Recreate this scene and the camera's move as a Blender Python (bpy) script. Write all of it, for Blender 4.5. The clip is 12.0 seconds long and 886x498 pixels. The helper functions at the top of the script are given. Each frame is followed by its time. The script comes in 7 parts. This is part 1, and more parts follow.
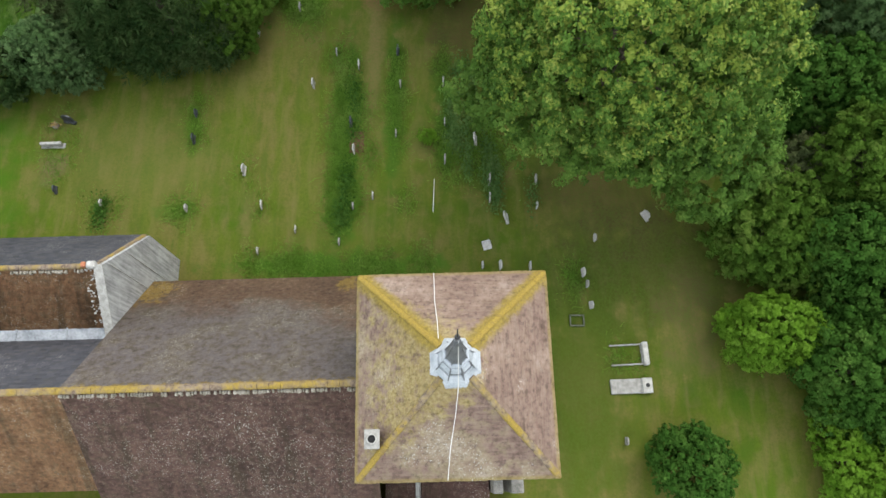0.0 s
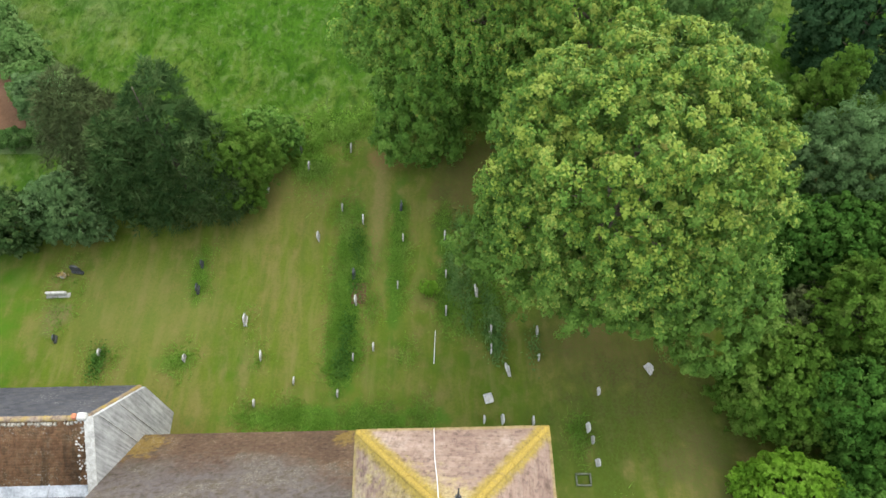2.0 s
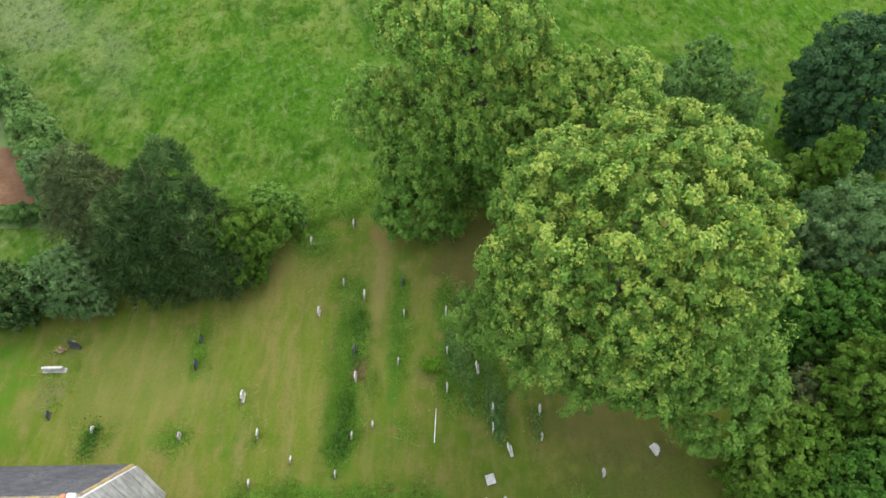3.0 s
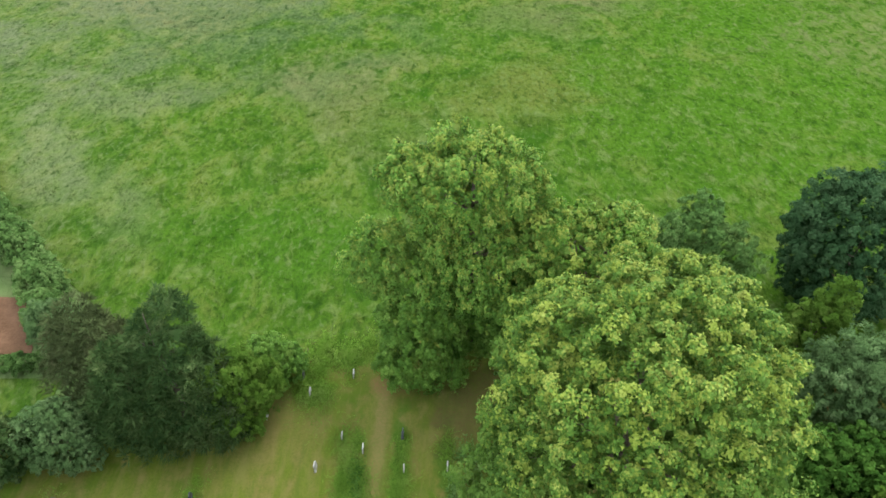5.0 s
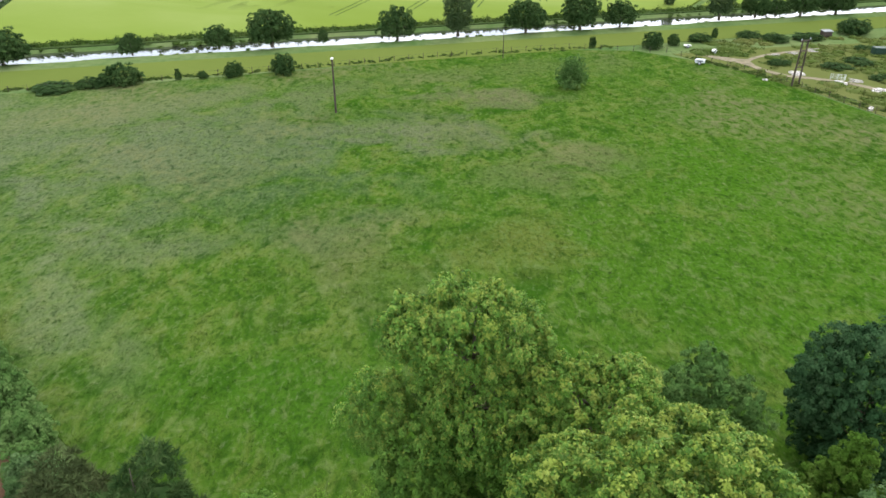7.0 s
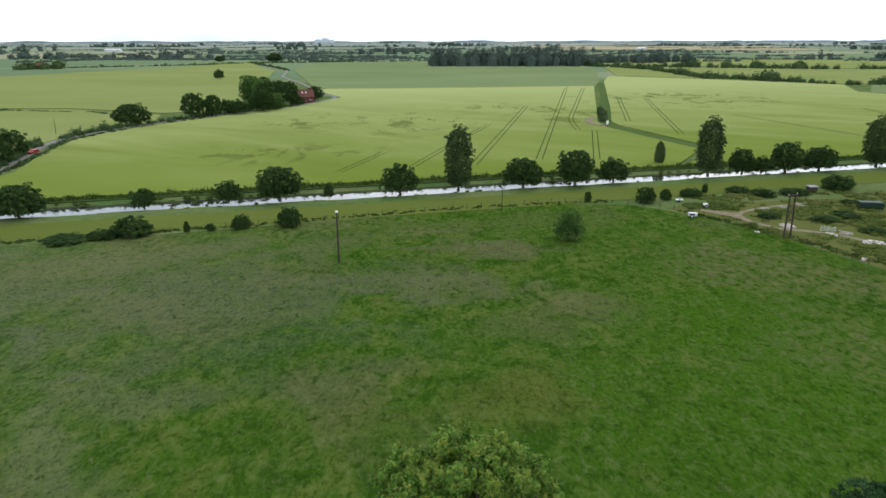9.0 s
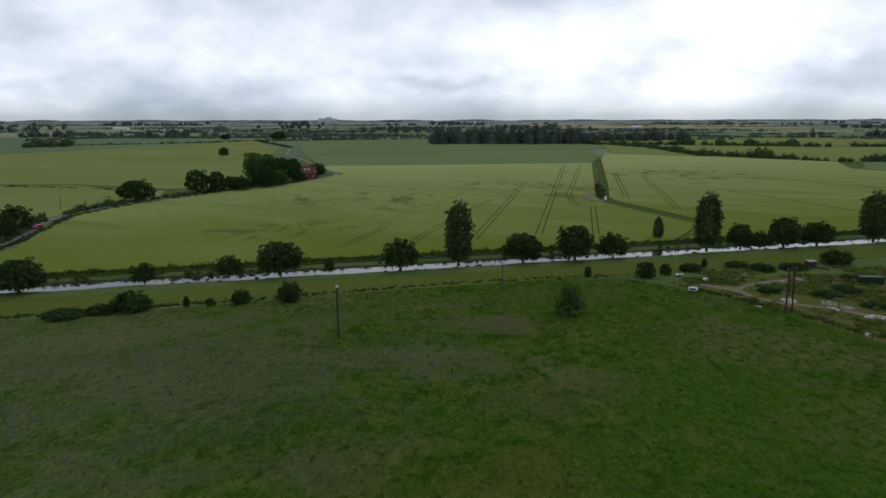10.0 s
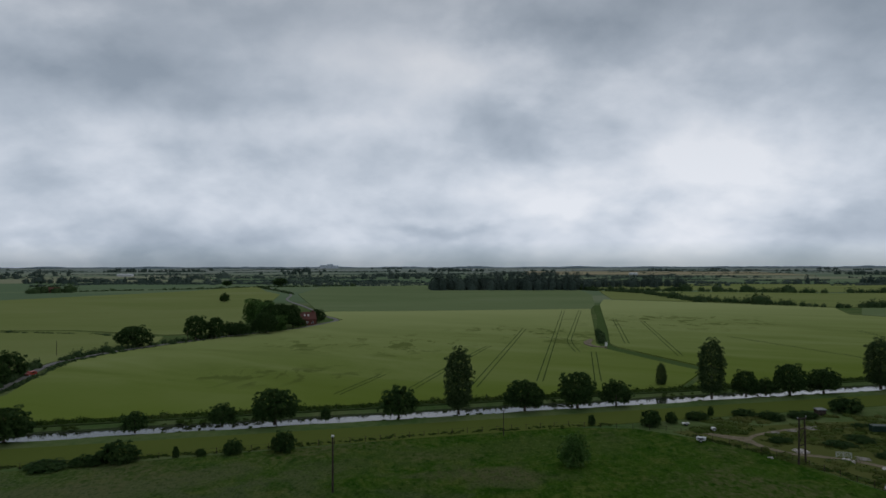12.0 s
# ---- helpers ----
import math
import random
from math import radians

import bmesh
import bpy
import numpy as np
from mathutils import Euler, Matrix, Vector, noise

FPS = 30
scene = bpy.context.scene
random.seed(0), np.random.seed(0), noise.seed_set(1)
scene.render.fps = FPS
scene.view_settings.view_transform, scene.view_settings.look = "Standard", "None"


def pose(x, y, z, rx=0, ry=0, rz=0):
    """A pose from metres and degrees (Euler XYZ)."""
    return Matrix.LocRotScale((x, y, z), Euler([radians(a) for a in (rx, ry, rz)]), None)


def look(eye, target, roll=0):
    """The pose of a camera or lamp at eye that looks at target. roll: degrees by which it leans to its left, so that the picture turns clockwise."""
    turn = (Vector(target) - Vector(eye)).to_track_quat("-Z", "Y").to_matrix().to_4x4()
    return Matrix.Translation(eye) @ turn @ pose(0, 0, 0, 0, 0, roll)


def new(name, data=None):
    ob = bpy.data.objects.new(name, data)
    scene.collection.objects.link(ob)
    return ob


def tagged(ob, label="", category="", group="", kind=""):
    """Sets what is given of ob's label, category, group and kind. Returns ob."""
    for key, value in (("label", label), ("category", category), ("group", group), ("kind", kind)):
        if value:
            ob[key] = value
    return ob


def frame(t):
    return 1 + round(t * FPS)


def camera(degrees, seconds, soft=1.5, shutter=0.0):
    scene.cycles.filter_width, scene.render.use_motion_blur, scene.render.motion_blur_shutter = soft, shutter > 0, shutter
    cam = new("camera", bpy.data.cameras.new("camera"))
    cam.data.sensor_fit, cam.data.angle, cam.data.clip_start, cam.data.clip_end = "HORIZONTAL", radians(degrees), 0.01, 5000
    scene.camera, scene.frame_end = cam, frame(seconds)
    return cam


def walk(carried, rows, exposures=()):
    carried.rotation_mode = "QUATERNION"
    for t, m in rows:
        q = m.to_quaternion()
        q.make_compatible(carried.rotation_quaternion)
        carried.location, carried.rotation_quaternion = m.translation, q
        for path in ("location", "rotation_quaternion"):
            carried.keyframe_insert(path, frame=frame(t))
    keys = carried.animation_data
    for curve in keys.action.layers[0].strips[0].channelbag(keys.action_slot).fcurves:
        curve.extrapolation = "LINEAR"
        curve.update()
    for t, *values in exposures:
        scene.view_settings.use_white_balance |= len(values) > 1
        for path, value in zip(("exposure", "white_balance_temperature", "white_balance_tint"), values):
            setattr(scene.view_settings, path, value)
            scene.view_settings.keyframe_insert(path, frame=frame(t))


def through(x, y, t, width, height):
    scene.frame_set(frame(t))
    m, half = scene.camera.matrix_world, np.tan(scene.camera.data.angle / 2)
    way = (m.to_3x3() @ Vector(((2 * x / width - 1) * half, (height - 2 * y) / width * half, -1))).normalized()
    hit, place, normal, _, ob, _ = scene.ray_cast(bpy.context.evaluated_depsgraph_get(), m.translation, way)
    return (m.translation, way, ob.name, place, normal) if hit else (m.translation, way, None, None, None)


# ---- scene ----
# A drone hangs still over a village church and tilts from the churchyard up to the horizon.
cam = camera(64.63, 12.0, shutter=0.25)
EYE_Z = 35.0
PATH = [
    (0.0, 17.964, 0.311, -0.000),
    (0.5, 21.038, 0.304, 0.120),
    (1.0, 24.104, 0.295, 0.172),
    (1.5, 27.193, 0.275, 0.257),
    (2.0, 30.302, 0.262, 0.330),
    (2.5, 33.407, 0.237, 0.455),
    (3.0, 36.482, 0.232, 0.566),
    (5.0, 48.647, 0.308, 0.665),
    (5.5, 51.712, 0.237, 0.707),
    (6.0, 54.817, 0.186, 0.769),
    (6.5, 57.925, 0.130, 0.854),
    (7.0, 60.975, 0.074, 0.905),
    (7.5, 64.033, 0.064, 0.929),
    (9.5, 76.209, 0.092, 0.993),
    (10.0, 79.263, 0.088, 1.001),
    (10.5, 82.298, 0.075, 1.001),
    (11.0, 85.291, 0.101, 0.989),
    (11.5, 88.292, 0.073, 0.980),
    (12.0, 91.156, 0.076, 0.963),
]
EXPOSURES = [(0.0, 1.10, 6600, 10), (2.5, 1.66, 6600, 10), (5.0, 1.7, 6600, 10), (7.5, 1.2, 6600, 10), (9.5, -0.2, 6500, 10), (10.0, -0.92, 6450, 10), (10.5, -1.2, 6400, 10), (12.0, -1.47, 6300, 10)]
walk(cam, [(t, pose(0, 0, EYE_Z, rx, ry, rz)) for t, rx, ry, rz in PATH], EXPOSURES)

# ---------------------------------------------------------------- light
SUN_EL, SUN_AZ = 52.0, 35.0


def make_world():
    world = bpy.data.worlds.new("overcast_sky")
    scene.world = world
    world.use_nodes = True
    nt = world.node_tree
    nt.nodes.clear()
    N, L = nt.nodes.new, nt.links.new
    out, bg = N("ShaderNodeOutputWorld"), N("ShaderNodeBackground")
    sky = N("ShaderNodeTexSky")
    sky.sky_type, sky.sun_disc = "NISHITA", False
    sky.sun_elevation, sky.sun_rotation = radians(SUN_EL), radians(SUN_AZ)
    blue = N("ShaderNodeVectorMath")
    blue.operation = "SCALE"
    blue.inputs["Scale"].default_value = 0.11
    tint = N("ShaderNodeVectorMath")
    tint.operation = "MULTIPLY"
    tint.inputs[1].default_value = (0.62, 0.88, 1.25)
    L(sky.outputs[0], tint.inputs[0])
    L(tint.outputs[0], blue.inputs[0])
    co = N("ShaderNodeTexCoord")
    sep = N("ShaderNodeSeparateXYZ")
    L(co.outputs["Generated"], sep.inputs[0])

    def math_node(op, a, b=None):
        n = N("ShaderNodeMath")
        n.operation = op
        for i, v in enumerate((a, b)):
            if v is None:
                continue
            if isinstance(v, (int, float)):
                n.inputs[i].default_value = v
            else:
                L(v, n.inputs[i])
        return n.outputs[0]

    up = math_node("ADD", math_node("MAXIMUM", sep.outputs[2], 0.0), 0.52)
    flat = N("ShaderNodeCombineXYZ")
    L(math_node("DIVIDE", sep.outputs[0], up), flat.inputs[0])
    L(math_node("DIVIDE", sep.outputs[1], up), flat.inputs[1])

    def cloud(scale, detail, rough, shift, warp):
        n = N("ShaderNodeTexNoise")
        n.inputs["Scale"].default_value = scale
        n.inputs["Detail"].default_value = detail
        n.inputs["Roughness"].default_value = rough
        n.inputs["Distortion"].default_value = warp
        off = N("ShaderNodeVectorMath")
        off.operation = "ADD"
        off.inputs[1].default_value = shift
        L(flat.outputs[0], off.inputs[0])
        L(off.outputs[0], n.inputs["Vector"])
        return n.outputs[0]

    big = cloud(1.5, 3.0, 0.5, (3.1, 0.4, 0.0), 0.0)
    fine = cloud(3.4, 6.0, 0.52, (1.0, 7.0, 2.0), 0.1)
    wisp = cloud(8.0, 5.0, 0.52, (5.0, 2.0, 1.0), 0.2)
    field = math_node("ADD", math_node("MULTIPLY", big, 0.36), math_node("MULTIPLY", fine, 0.48))
    field = math_node("ADD", field, math_node("MULTIPLY", wisp, 0.16))
    # the main masses of grey cloud (+) and the thinner, brighter gaps (-) ahead
    sway_x = math_node("MULTIPLY", math_node("SUBTRACT", fine, 0.5), 0.34)
    sway_z = math_node("MULTIPLY", math_node("SUBTRACT", cloud(2.8, 5.0, 0.55, (8.0, 3.0, 4.0), 0.0), 0.5), 0.16)
    ux, uz = math_node("ADD", sep.outputs[0], sway_x), math_node("ADD", sep.outputs[2], sway_z)
    for x0, z0, wx, wz, amount in ((-0.34, 0.235, 0.24, 0.055, 0.15), (0.16, 0.20, 0.12, 0.03, 0.03), (0.00, 0.275, 0.13, 0.055, -0.15), (0.42, 0.32, 0.26, 0.05, 0.10), (-0.36, 0.345, 0.26, 0.03, 0.05),
                                   (0.10, 0.105, 0.20, 0.05, -0.08), (-0.40, 0.13, 0.20, 0.03, 0.03), (-0.22, 0.185, 0.14, 0.022, -0.05), (0.42, 0.15, 0.22, 0.03, -0.07), (-0.52, 0.28, 0.07, 0.04, -0.08),
                                   (0.50, 0.058, 0.16, 0.016, 0.07), (-0.10, 0.050, 0.24, 0.010, 0.04), (0.00, 0.052, 0.07, 0.012, 0.05), (-0.45, 0.030, 0.36, 0.010, 0.05)):
        qx = math_node("MULTIPLY", math_node("SUBTRACT", ux, x0), 1.0 / wx)
        qz = math_node("MULTIPLY", math_node("SUBTRACT", uz, z0), 1.0 / wz)
        r2 = math_node("ADD", math_node("MULTIPLY", qx, qx), math_node("MULTIPLY", qz, qz))
        field = math_node("ADD", field, math_node("MULTIPLY", math_node("POWER", 2.718, math_node("MULTIPLY", r2, -0.7)), amount))
    ramp = N("ShaderNodeValToRGB")
    e = ramp.color_ramp.elements
    e.new(0.5)
    e.new(0.5)
    for el, at, tone in zip(e, (0.36, 0.46, 0.55, 0.68), ((1.16, 1.19, 1.25), (0.92, 0.985, 1.08), (0.69, 0.77, 0.875), (0.47, 0.55, 0.65))):
        el.position, el.color = at, (*tone, 1)
    L(field, ramp.inputs[0])
    # brighter cloud far off; dimmed overhead, beyond the view, to lower the ground's light
    heavy = N("ShaderNodeMapRange")
    heavy.interpolation_type = "SMOOTHSTEP"
    heavy.inputs["From Min"].default_value, heavy.inputs["From Max"].default_value = 0.05, 0.60
    heavy.inputs["To Min"].default_value, heavy.inputs["To Max"].default_value = 1.42, 0.68
    L(sep.outputs[2], heavy.inputs["Value"])
    shade = N("ShaderNodeVectorMath")
    shade.operation = "SCALE"
    L(ramp.outputs[0], shade.inputs[0])
    L(heavy.outputs[0], shade.inputs["Scale"])
    # the clear strip under the cloud's edge along the horizon
    low = N("ShaderNodeMapRange")
    low.inputs["From Min"].default_value, low.inputs["From Max"].default_value = 0.0, 0.030
    low.inputs["To Min"].default_value, low.inputs["To Max"].default_value = 0.45, 1.0
    L(sep.outputs[2], low.inputs["Value"])
    mix = N("ShaderNodeMix")
    mix.data_type = "RGBA"
    L(low.outputs[0], mix.inputs["Factor"])
    L(blue.outputs[0], mix.inputs["A"])
    L(shade.outputs[0], mix.inputs["B"])
    L(mix.outputs["Result"], bg.inputs["Color"])
    bg.inputs["Strength"].default_value = 1.3
    L(bg.outputs[0], out.inputs[0])


make_world()
sun = new("sun", bpy.data.lights.new("sun", "SUN"))
sun.data.energy, sun.data.angle, sun.data.color = 1.2, radians(35), (1.0, 0.95, 0.86)
_az = radians(SUN_AZ)
_el = radians(SUN_EL)
sun.matrix_world = look((math.sin(_az) * math.cos(_el) * 80, math.cos(_az) * math.cos(_el) * 80, math.sin(_el) * 80), (0, 0, 0))

# ---------------------------------------------------------------- materials


class Nodes:
    """A node material with a few short-hands."""

    def __init__(self, name):
        self.mat = bpy.data.materials.new(name)
        self.mat.use_nodes = True
        self.nt = self.mat.node_tree
        self.bsdf = self.nt.nodes["Principled BSDF"]
        self.out = self.nt.nodes["Material Output"]

    def n(self, kind, **inputs):
        node = self.nt.nodes.new(kind)
        for k, v in inputs.items():
            self.put(node.inputs[k.replace("_", " ")], v)
        return node

    def put(self, socket, v):
        if isinstance(v, bpy.types.NodeSocket):
            self.nt.links.new(v, socket)
        elif isinstance(v, tuple) and len(v) == 3 and socket.type == "RGBA":
            socket.default_value = (*v, 1)
        else:
            socket.default_value = v

    def where(self, scale=(1, 1, 1), obj=False):
        """World place (or the object's own), scaled."""
        if obj:
            src = self.n("ShaderNodeTexCoord").outputs["Object"]
        else:
            src = self.n("ShaderNodeNewGeometry").outputs["Position"]
        m = self.n("ShaderNodeVectorMath")
        m.operation = "MULTIPLY"
        self.put(m.inputs[0], src)
        m.inputs[1].default_value = scale
        return m.outputs[0]

    def noise(self, vec, scale, detail=4.0, rough=0.55, warp=0.0):
        t = self.n("ShaderNodeTexNoise", Vector=vec, Scale=scale, Detail=detail, Roughness=rough, Distortion=warp)
        return t.outputs[0]

    def ramp(self, fac, *stops):
        r = self.n("ShaderNodeValToRGB", Fac=fac)
        e = r.color_ramp.elements
        while len(e) < len(stops):
            e.new(0.5)
        for el, (p, c) in zip(e, stops):
            el.position = p
            el.color = (*c, 1) if isinstance(c, tuple) else (c, c, c, 1)
        return r.outputs[0]

    def mix(self, fac, a, b, mode="MIX"):
        m = self.n("ShaderNodeMix")
        m.data_type, m.blend_type = "RGBA", mode
        self.put(m.inputs["Factor"], fac)
        self.put(m.inputs["A"], a)
        self.put(m.inputs["B"], b)
        return m.outputs["Result"]

    def math(self, op, a, b=0.0, clamp=False):
        m = self.n("ShaderNodeMath")
        m.operation, m.use_clamp = op, clamp
        self.put(m.inputs[0], a)
        self.put(m.inputs[1], b)
        return m.outputs[0]

    def axis(self, vec, i):
        s = self.n("ShaderNodeSeparateXYZ", Vector=vec)
        return s.outputs[i]

    def patch(self, c, p, wobble, x0, y0, rx, ry, tone, amount, soft=1.0, turn=0.0, rag=1.8):
        """Blends tone into c over a ragged oval of ground round (x0, y0)."""
        v = p
        for op, val in (("SUBTRACT", (x0, y0, 0)), ("MULTIPLY", (1 / rx, 1 / ry, 0))):
            s = self.n("ShaderNodeVectorMath")
            s.operation = op
            self.put(s.inputs[0], v)
            s.inputs[1].default_value = val
            v = s.outputs[0]
            if op == "SUBTRACT" and turn:
                r = self.n("ShaderNodeVectorRotate", Vector=v, Angle=radians(-turn))
                r.rotation_type = "Z_AXIS"
                v = r.outputs[0]
        ln = self.n("ShaderNodeVectorMath", Vector=v)
        ln.operation = "LENGTH"
        edge = self.math("ADD", ln.outputs["Value"], self.math("MULTIPLY", self.math("SUBTRACT", wobble, 0.5), rag))
        f = self.math("MULTIPLY", self.math("SUBTRACT", 1.15, edge), 2.2 / soft, True)
        return self.mix(self.math("MULTIPLY", f, amount), c, tone)

    def bump(self, height, strength, dist):
        b = self.n("ShaderNodeBump", Height=height, Strength=strength, Distance=dist)
        self.put(self.bsdf.inputs["Normal"], b.outputs[0])

    def done(self, color, rough=0.9, metal=0.0, spec=0.25):
        self.put(self.bsdf.inputs["Base Color"], color)
        self.put(self.bsdf.inputs["Roughness"], rough)
        self.put(self.bsdf.inputs["Metallic"], metal)
        self.put(self.bsdf.inputs["Specular IOR Level"], spec)
        return self.mat


def leaf_mat(name, dark, mid, light, patch=0.9, through=0.28, rough=0.75, spec=0.02):
    """Leaves: colour from leaf to leaf and from spray to spray, and some light through the blade."""
    m = Nodes(name)
    isl = m.n("ShaderNodeNewGeometry").outputs["Random Per Island"]
    pos = m.where(obj=True)
    sprays = m.noise(pos, patch, 2.0)
    big = m.noise(pos, patch * 0.22, 2.0)
    v = m.math("ADD", m.math("ADD", 0.06, m.math("MULTIPLY", isl, 0.16)), m.math("ADD", m.math("MULTIPLY", sprays, 0.56), m.math("MULTIPLY", big, 0.3)))
    col = m.ramp(v, (0.33, dark), (0.57, mid), (0.8, light))
    m.done(col, rough, 0.0, spec)
    tr = m.n("ShaderNodeBsdfTranslucent", Color=m.mix(0.5, col, light))
    sh = m.n("ShaderNodeMixShader")
    m.put(sh.inputs[0], through)
    m.put(sh.inputs[1], m.bsdf.outputs[0])
    m.put(sh.inputs[2], tr.outputs[0])
    m.put(m.out.inputs["Surface"], sh.outputs[0])
    return m.mat


def ground_mat():
    """Rough grass near, a patchwork of far fields beyond with distance haze in their colours."""
    m = Nodes("countryside_ground")
    p = m.where()
    n1, n2, n3 = m.noise(p, 0.05, 5), m.noise(p, 0.6, 5), m.noise(p, 4.0, 4)
    near = m.mix(m.math("MULTIPLY", n3, 0.5), m.ramp(n1, (0.35, (0.060, 0.110, 0.030)), (0.65, (0.120, 0.150, 0.058))),
                 m.ramp(n2, (0.35, (0.035, 0.070, 0.022)), (0.7, (0.150, 0.170, 0.088))))
    cell = m.n("ShaderNodeTexVoronoi", Vector=m.where((0.0026, 0.0046, 0)), Scale=1.0)
    tone = m.axis(cell.outputs["Color"], 0)
    far = m.ramp(tone, (0.0, (0.090, 0.142, 0.086)), (0.3, (0.153, 0.200, 0.114)), (0.55, (0.108, 0.163, 0.101)), (0.78, (0.216, 0.242, 0.151)), (0.93, (0.280, 0.272, 0.190)))
    far = m.mix(m.math("MULTIPLY", m.noise(m.where((0.01, 0.03, 0)), 1.0, 5), 0.5), far, (0.125, 0.183, 0.089))
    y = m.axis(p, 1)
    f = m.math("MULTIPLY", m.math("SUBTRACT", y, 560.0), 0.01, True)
    # paler grey-green with distance on the farthest plain: haze put into the colour
    haze_tone = m.ramp(m.noise(m.where((0.0012, 0.004, 0)), 1.0, 3, 0.6), (0.40, (0.150, 0.190, 0.165)), (0.52, (0.205, 0.240, 0.215)), (0.64, (0.290, 0.300, 0.270)))
    far = m.mix(m.math("MULTIPLY", m.math("SUBTRACT", y, 1500.0), 0.0006, True), far, haze_tone)
    m.bump(n3, 0.5, 0.15)
    return m.done(m.mix(f, near, far), 1.0, 0, 0.0)


def pasture_mat():
    """Grazed grass: bright sward, darker tussocks in wind-combed strokes, pale seed heads, dry patches."""
    m = Nodes("rough_pasture")
    p = m.where()
    q = m.where((1.0, 0.62, 1))
    big = m.noise(p, 0.030, 4, 0.5, 0.5)
    mid = m.noise(q, 0.22, 5, 0.6, 1.4)
    stroke = m.noise(q, 0.85, 5, 0.62, 0.6)
    fine = m.noise(q, 2.2, 5, 0.62, 0.25)
    tuft = m.noise(q, 6.0, 3, 0.6)
    c = m.ramp(mid, (0.36, (0.026, 0.078, 0.006)), (0.5, (0.050, 0.112, 0.011)), (0.64, (0.092, 0.140, 0.024)))
    wob = m.noise(p, 0.11, 5, 0.62, 0.6)
    grain = m.ramp(stroke, (0.38, 0.0), (0.62, 1.0))
    for x0, y0, rx, ry, turn, tone, amount in (
            (-34, 92, 30, 24, 10, (0.112, 0.138, 0.074), 0.75), (-62, 96, 24, 18, 0, (0.116, 0.142, 0.074), 0.55), (-4, 98, 14, 8, 0, (0.150, 0.156, 0.088), 0.7), (5, 116, 12, 6, 0, (0.165, 0.152, 0.080), 0.75), (19, 88, 8, 6, 0, (0.150, 0.146, 0.066), 0.7), (11, 82, 9, 6, 0, (0.140, 0.140, 0.062), 0.6),
            (8, 64, 13, 8, 0, (0.118, 0.134, 0.030), 0.65), (-9, 58, 11, 9, 0, (0.104, 0.126, 0.034), 0.5), (-37, 54, 3, 15, 24, (0.180, 0.205, 0.105), 0.5), (-27, 45, 3, 6, 30, (0.160, 0.190, 0.085), 0.5), (-36, 62, 9, 6, 0, (0.150, 0.175, 0.085), 0.5), (-19, 66, 12, 5, 10, (0.095, 0.125, 0.050), 0.5),
            (36, 76, 18, 36, -18, (0.050, 0.132, 0.008), 0.85), (42, 112, 18, 16, 0, (0.056, 0.128, 0.012), 0.8), (22, 56, 13, 11, 0, (0.046, 0.122, 0.008), 0.7), (-4, 41, 24, 6, 0, (0.042, 0.120, 0.009), 0.75), (-22, 76, 13, 8, 0, (0.042, 0.090, 0.022), 0.6), (3, 78, 10, 8, 0, (0.046, 0.112, 0.012), 0.5),
            (-52, 108, 26, 10, 15, (0.125, 0.146, 0.062), 0.65), (-16, 122, 22, 8, 15, (0.115, 0.140, 0.050), 0.55), (14, 134, 26, 8, 15, (0.098, 0.132, 0.036), 0.55), (-12, 108, 16, 6, 10, (0.060, 0.112, 0.022), 0.5)):
        c = m.patch(c, p, wob, x0, y0, rx, ry, m.mix(m.math("MULTIPLY", grain, 0.55), tone, (0.034, 0.088, 0.009)), amount, 1.9, turn, 4.0)
    # combed strokes: dark tussock sides and pale tips
    c = m.mix(m.ramp(stroke, (0.33, 0.72), (0.47, 0.0)), c, (0.017, 0.052, 0.006))
    c = m.mix(m.ramp(stroke, (0.53, 0.0), (0.68, 0.5)), c, (0.126, 0.178, 0.050))
    c = m.mix(m.ramp(fine, (0.34, 0.62), (0.47, 0.0)), c, (0.018, 0.052, 0.007))
    c = m.mix(m.ramp(fine, (0.55, 0.0), (0.69, 0.42)), c, (0.134, 0.182, 0.068))
    c = m.mix(m.ramp(tuft, (0.46, 0.0), (0.68, 0.35)), c, (0.026, 0.066, 0.010))
    c = m.mix(m.math("MULTIPLY", m.ramp(big, (0.52, 0.0), (0.64, 0.6)), grain), c, (0.140, 0.140, 0.062))
    # seed heads gone pale towards the western end
    x = m.math("ADD", m.axis(p, 0), m.math("MULTIPLY", m.noise(p, 0.06, 3), 40.0))
    pale = m.math("MULTIPLY", m.math("SUBTRACT", 0.0, x), 0.02, True)
    c = m.mix(m.math("MULTIPLY", pale, m.ramp(fine, (0.36, 0.05), (0.66, 0.5))), c, (0.140, 0.172, 0.078))
    c = m.mix(1.0, c, (0.84, 0.775, 0.88), "MULTIPLY")
    m.bump(m.math("ADD", stroke, m.math("MULTIPLY", fine, 0.6)), 0.8, 0.4)
    return m.done(c, 1.0, 0, 0.0)


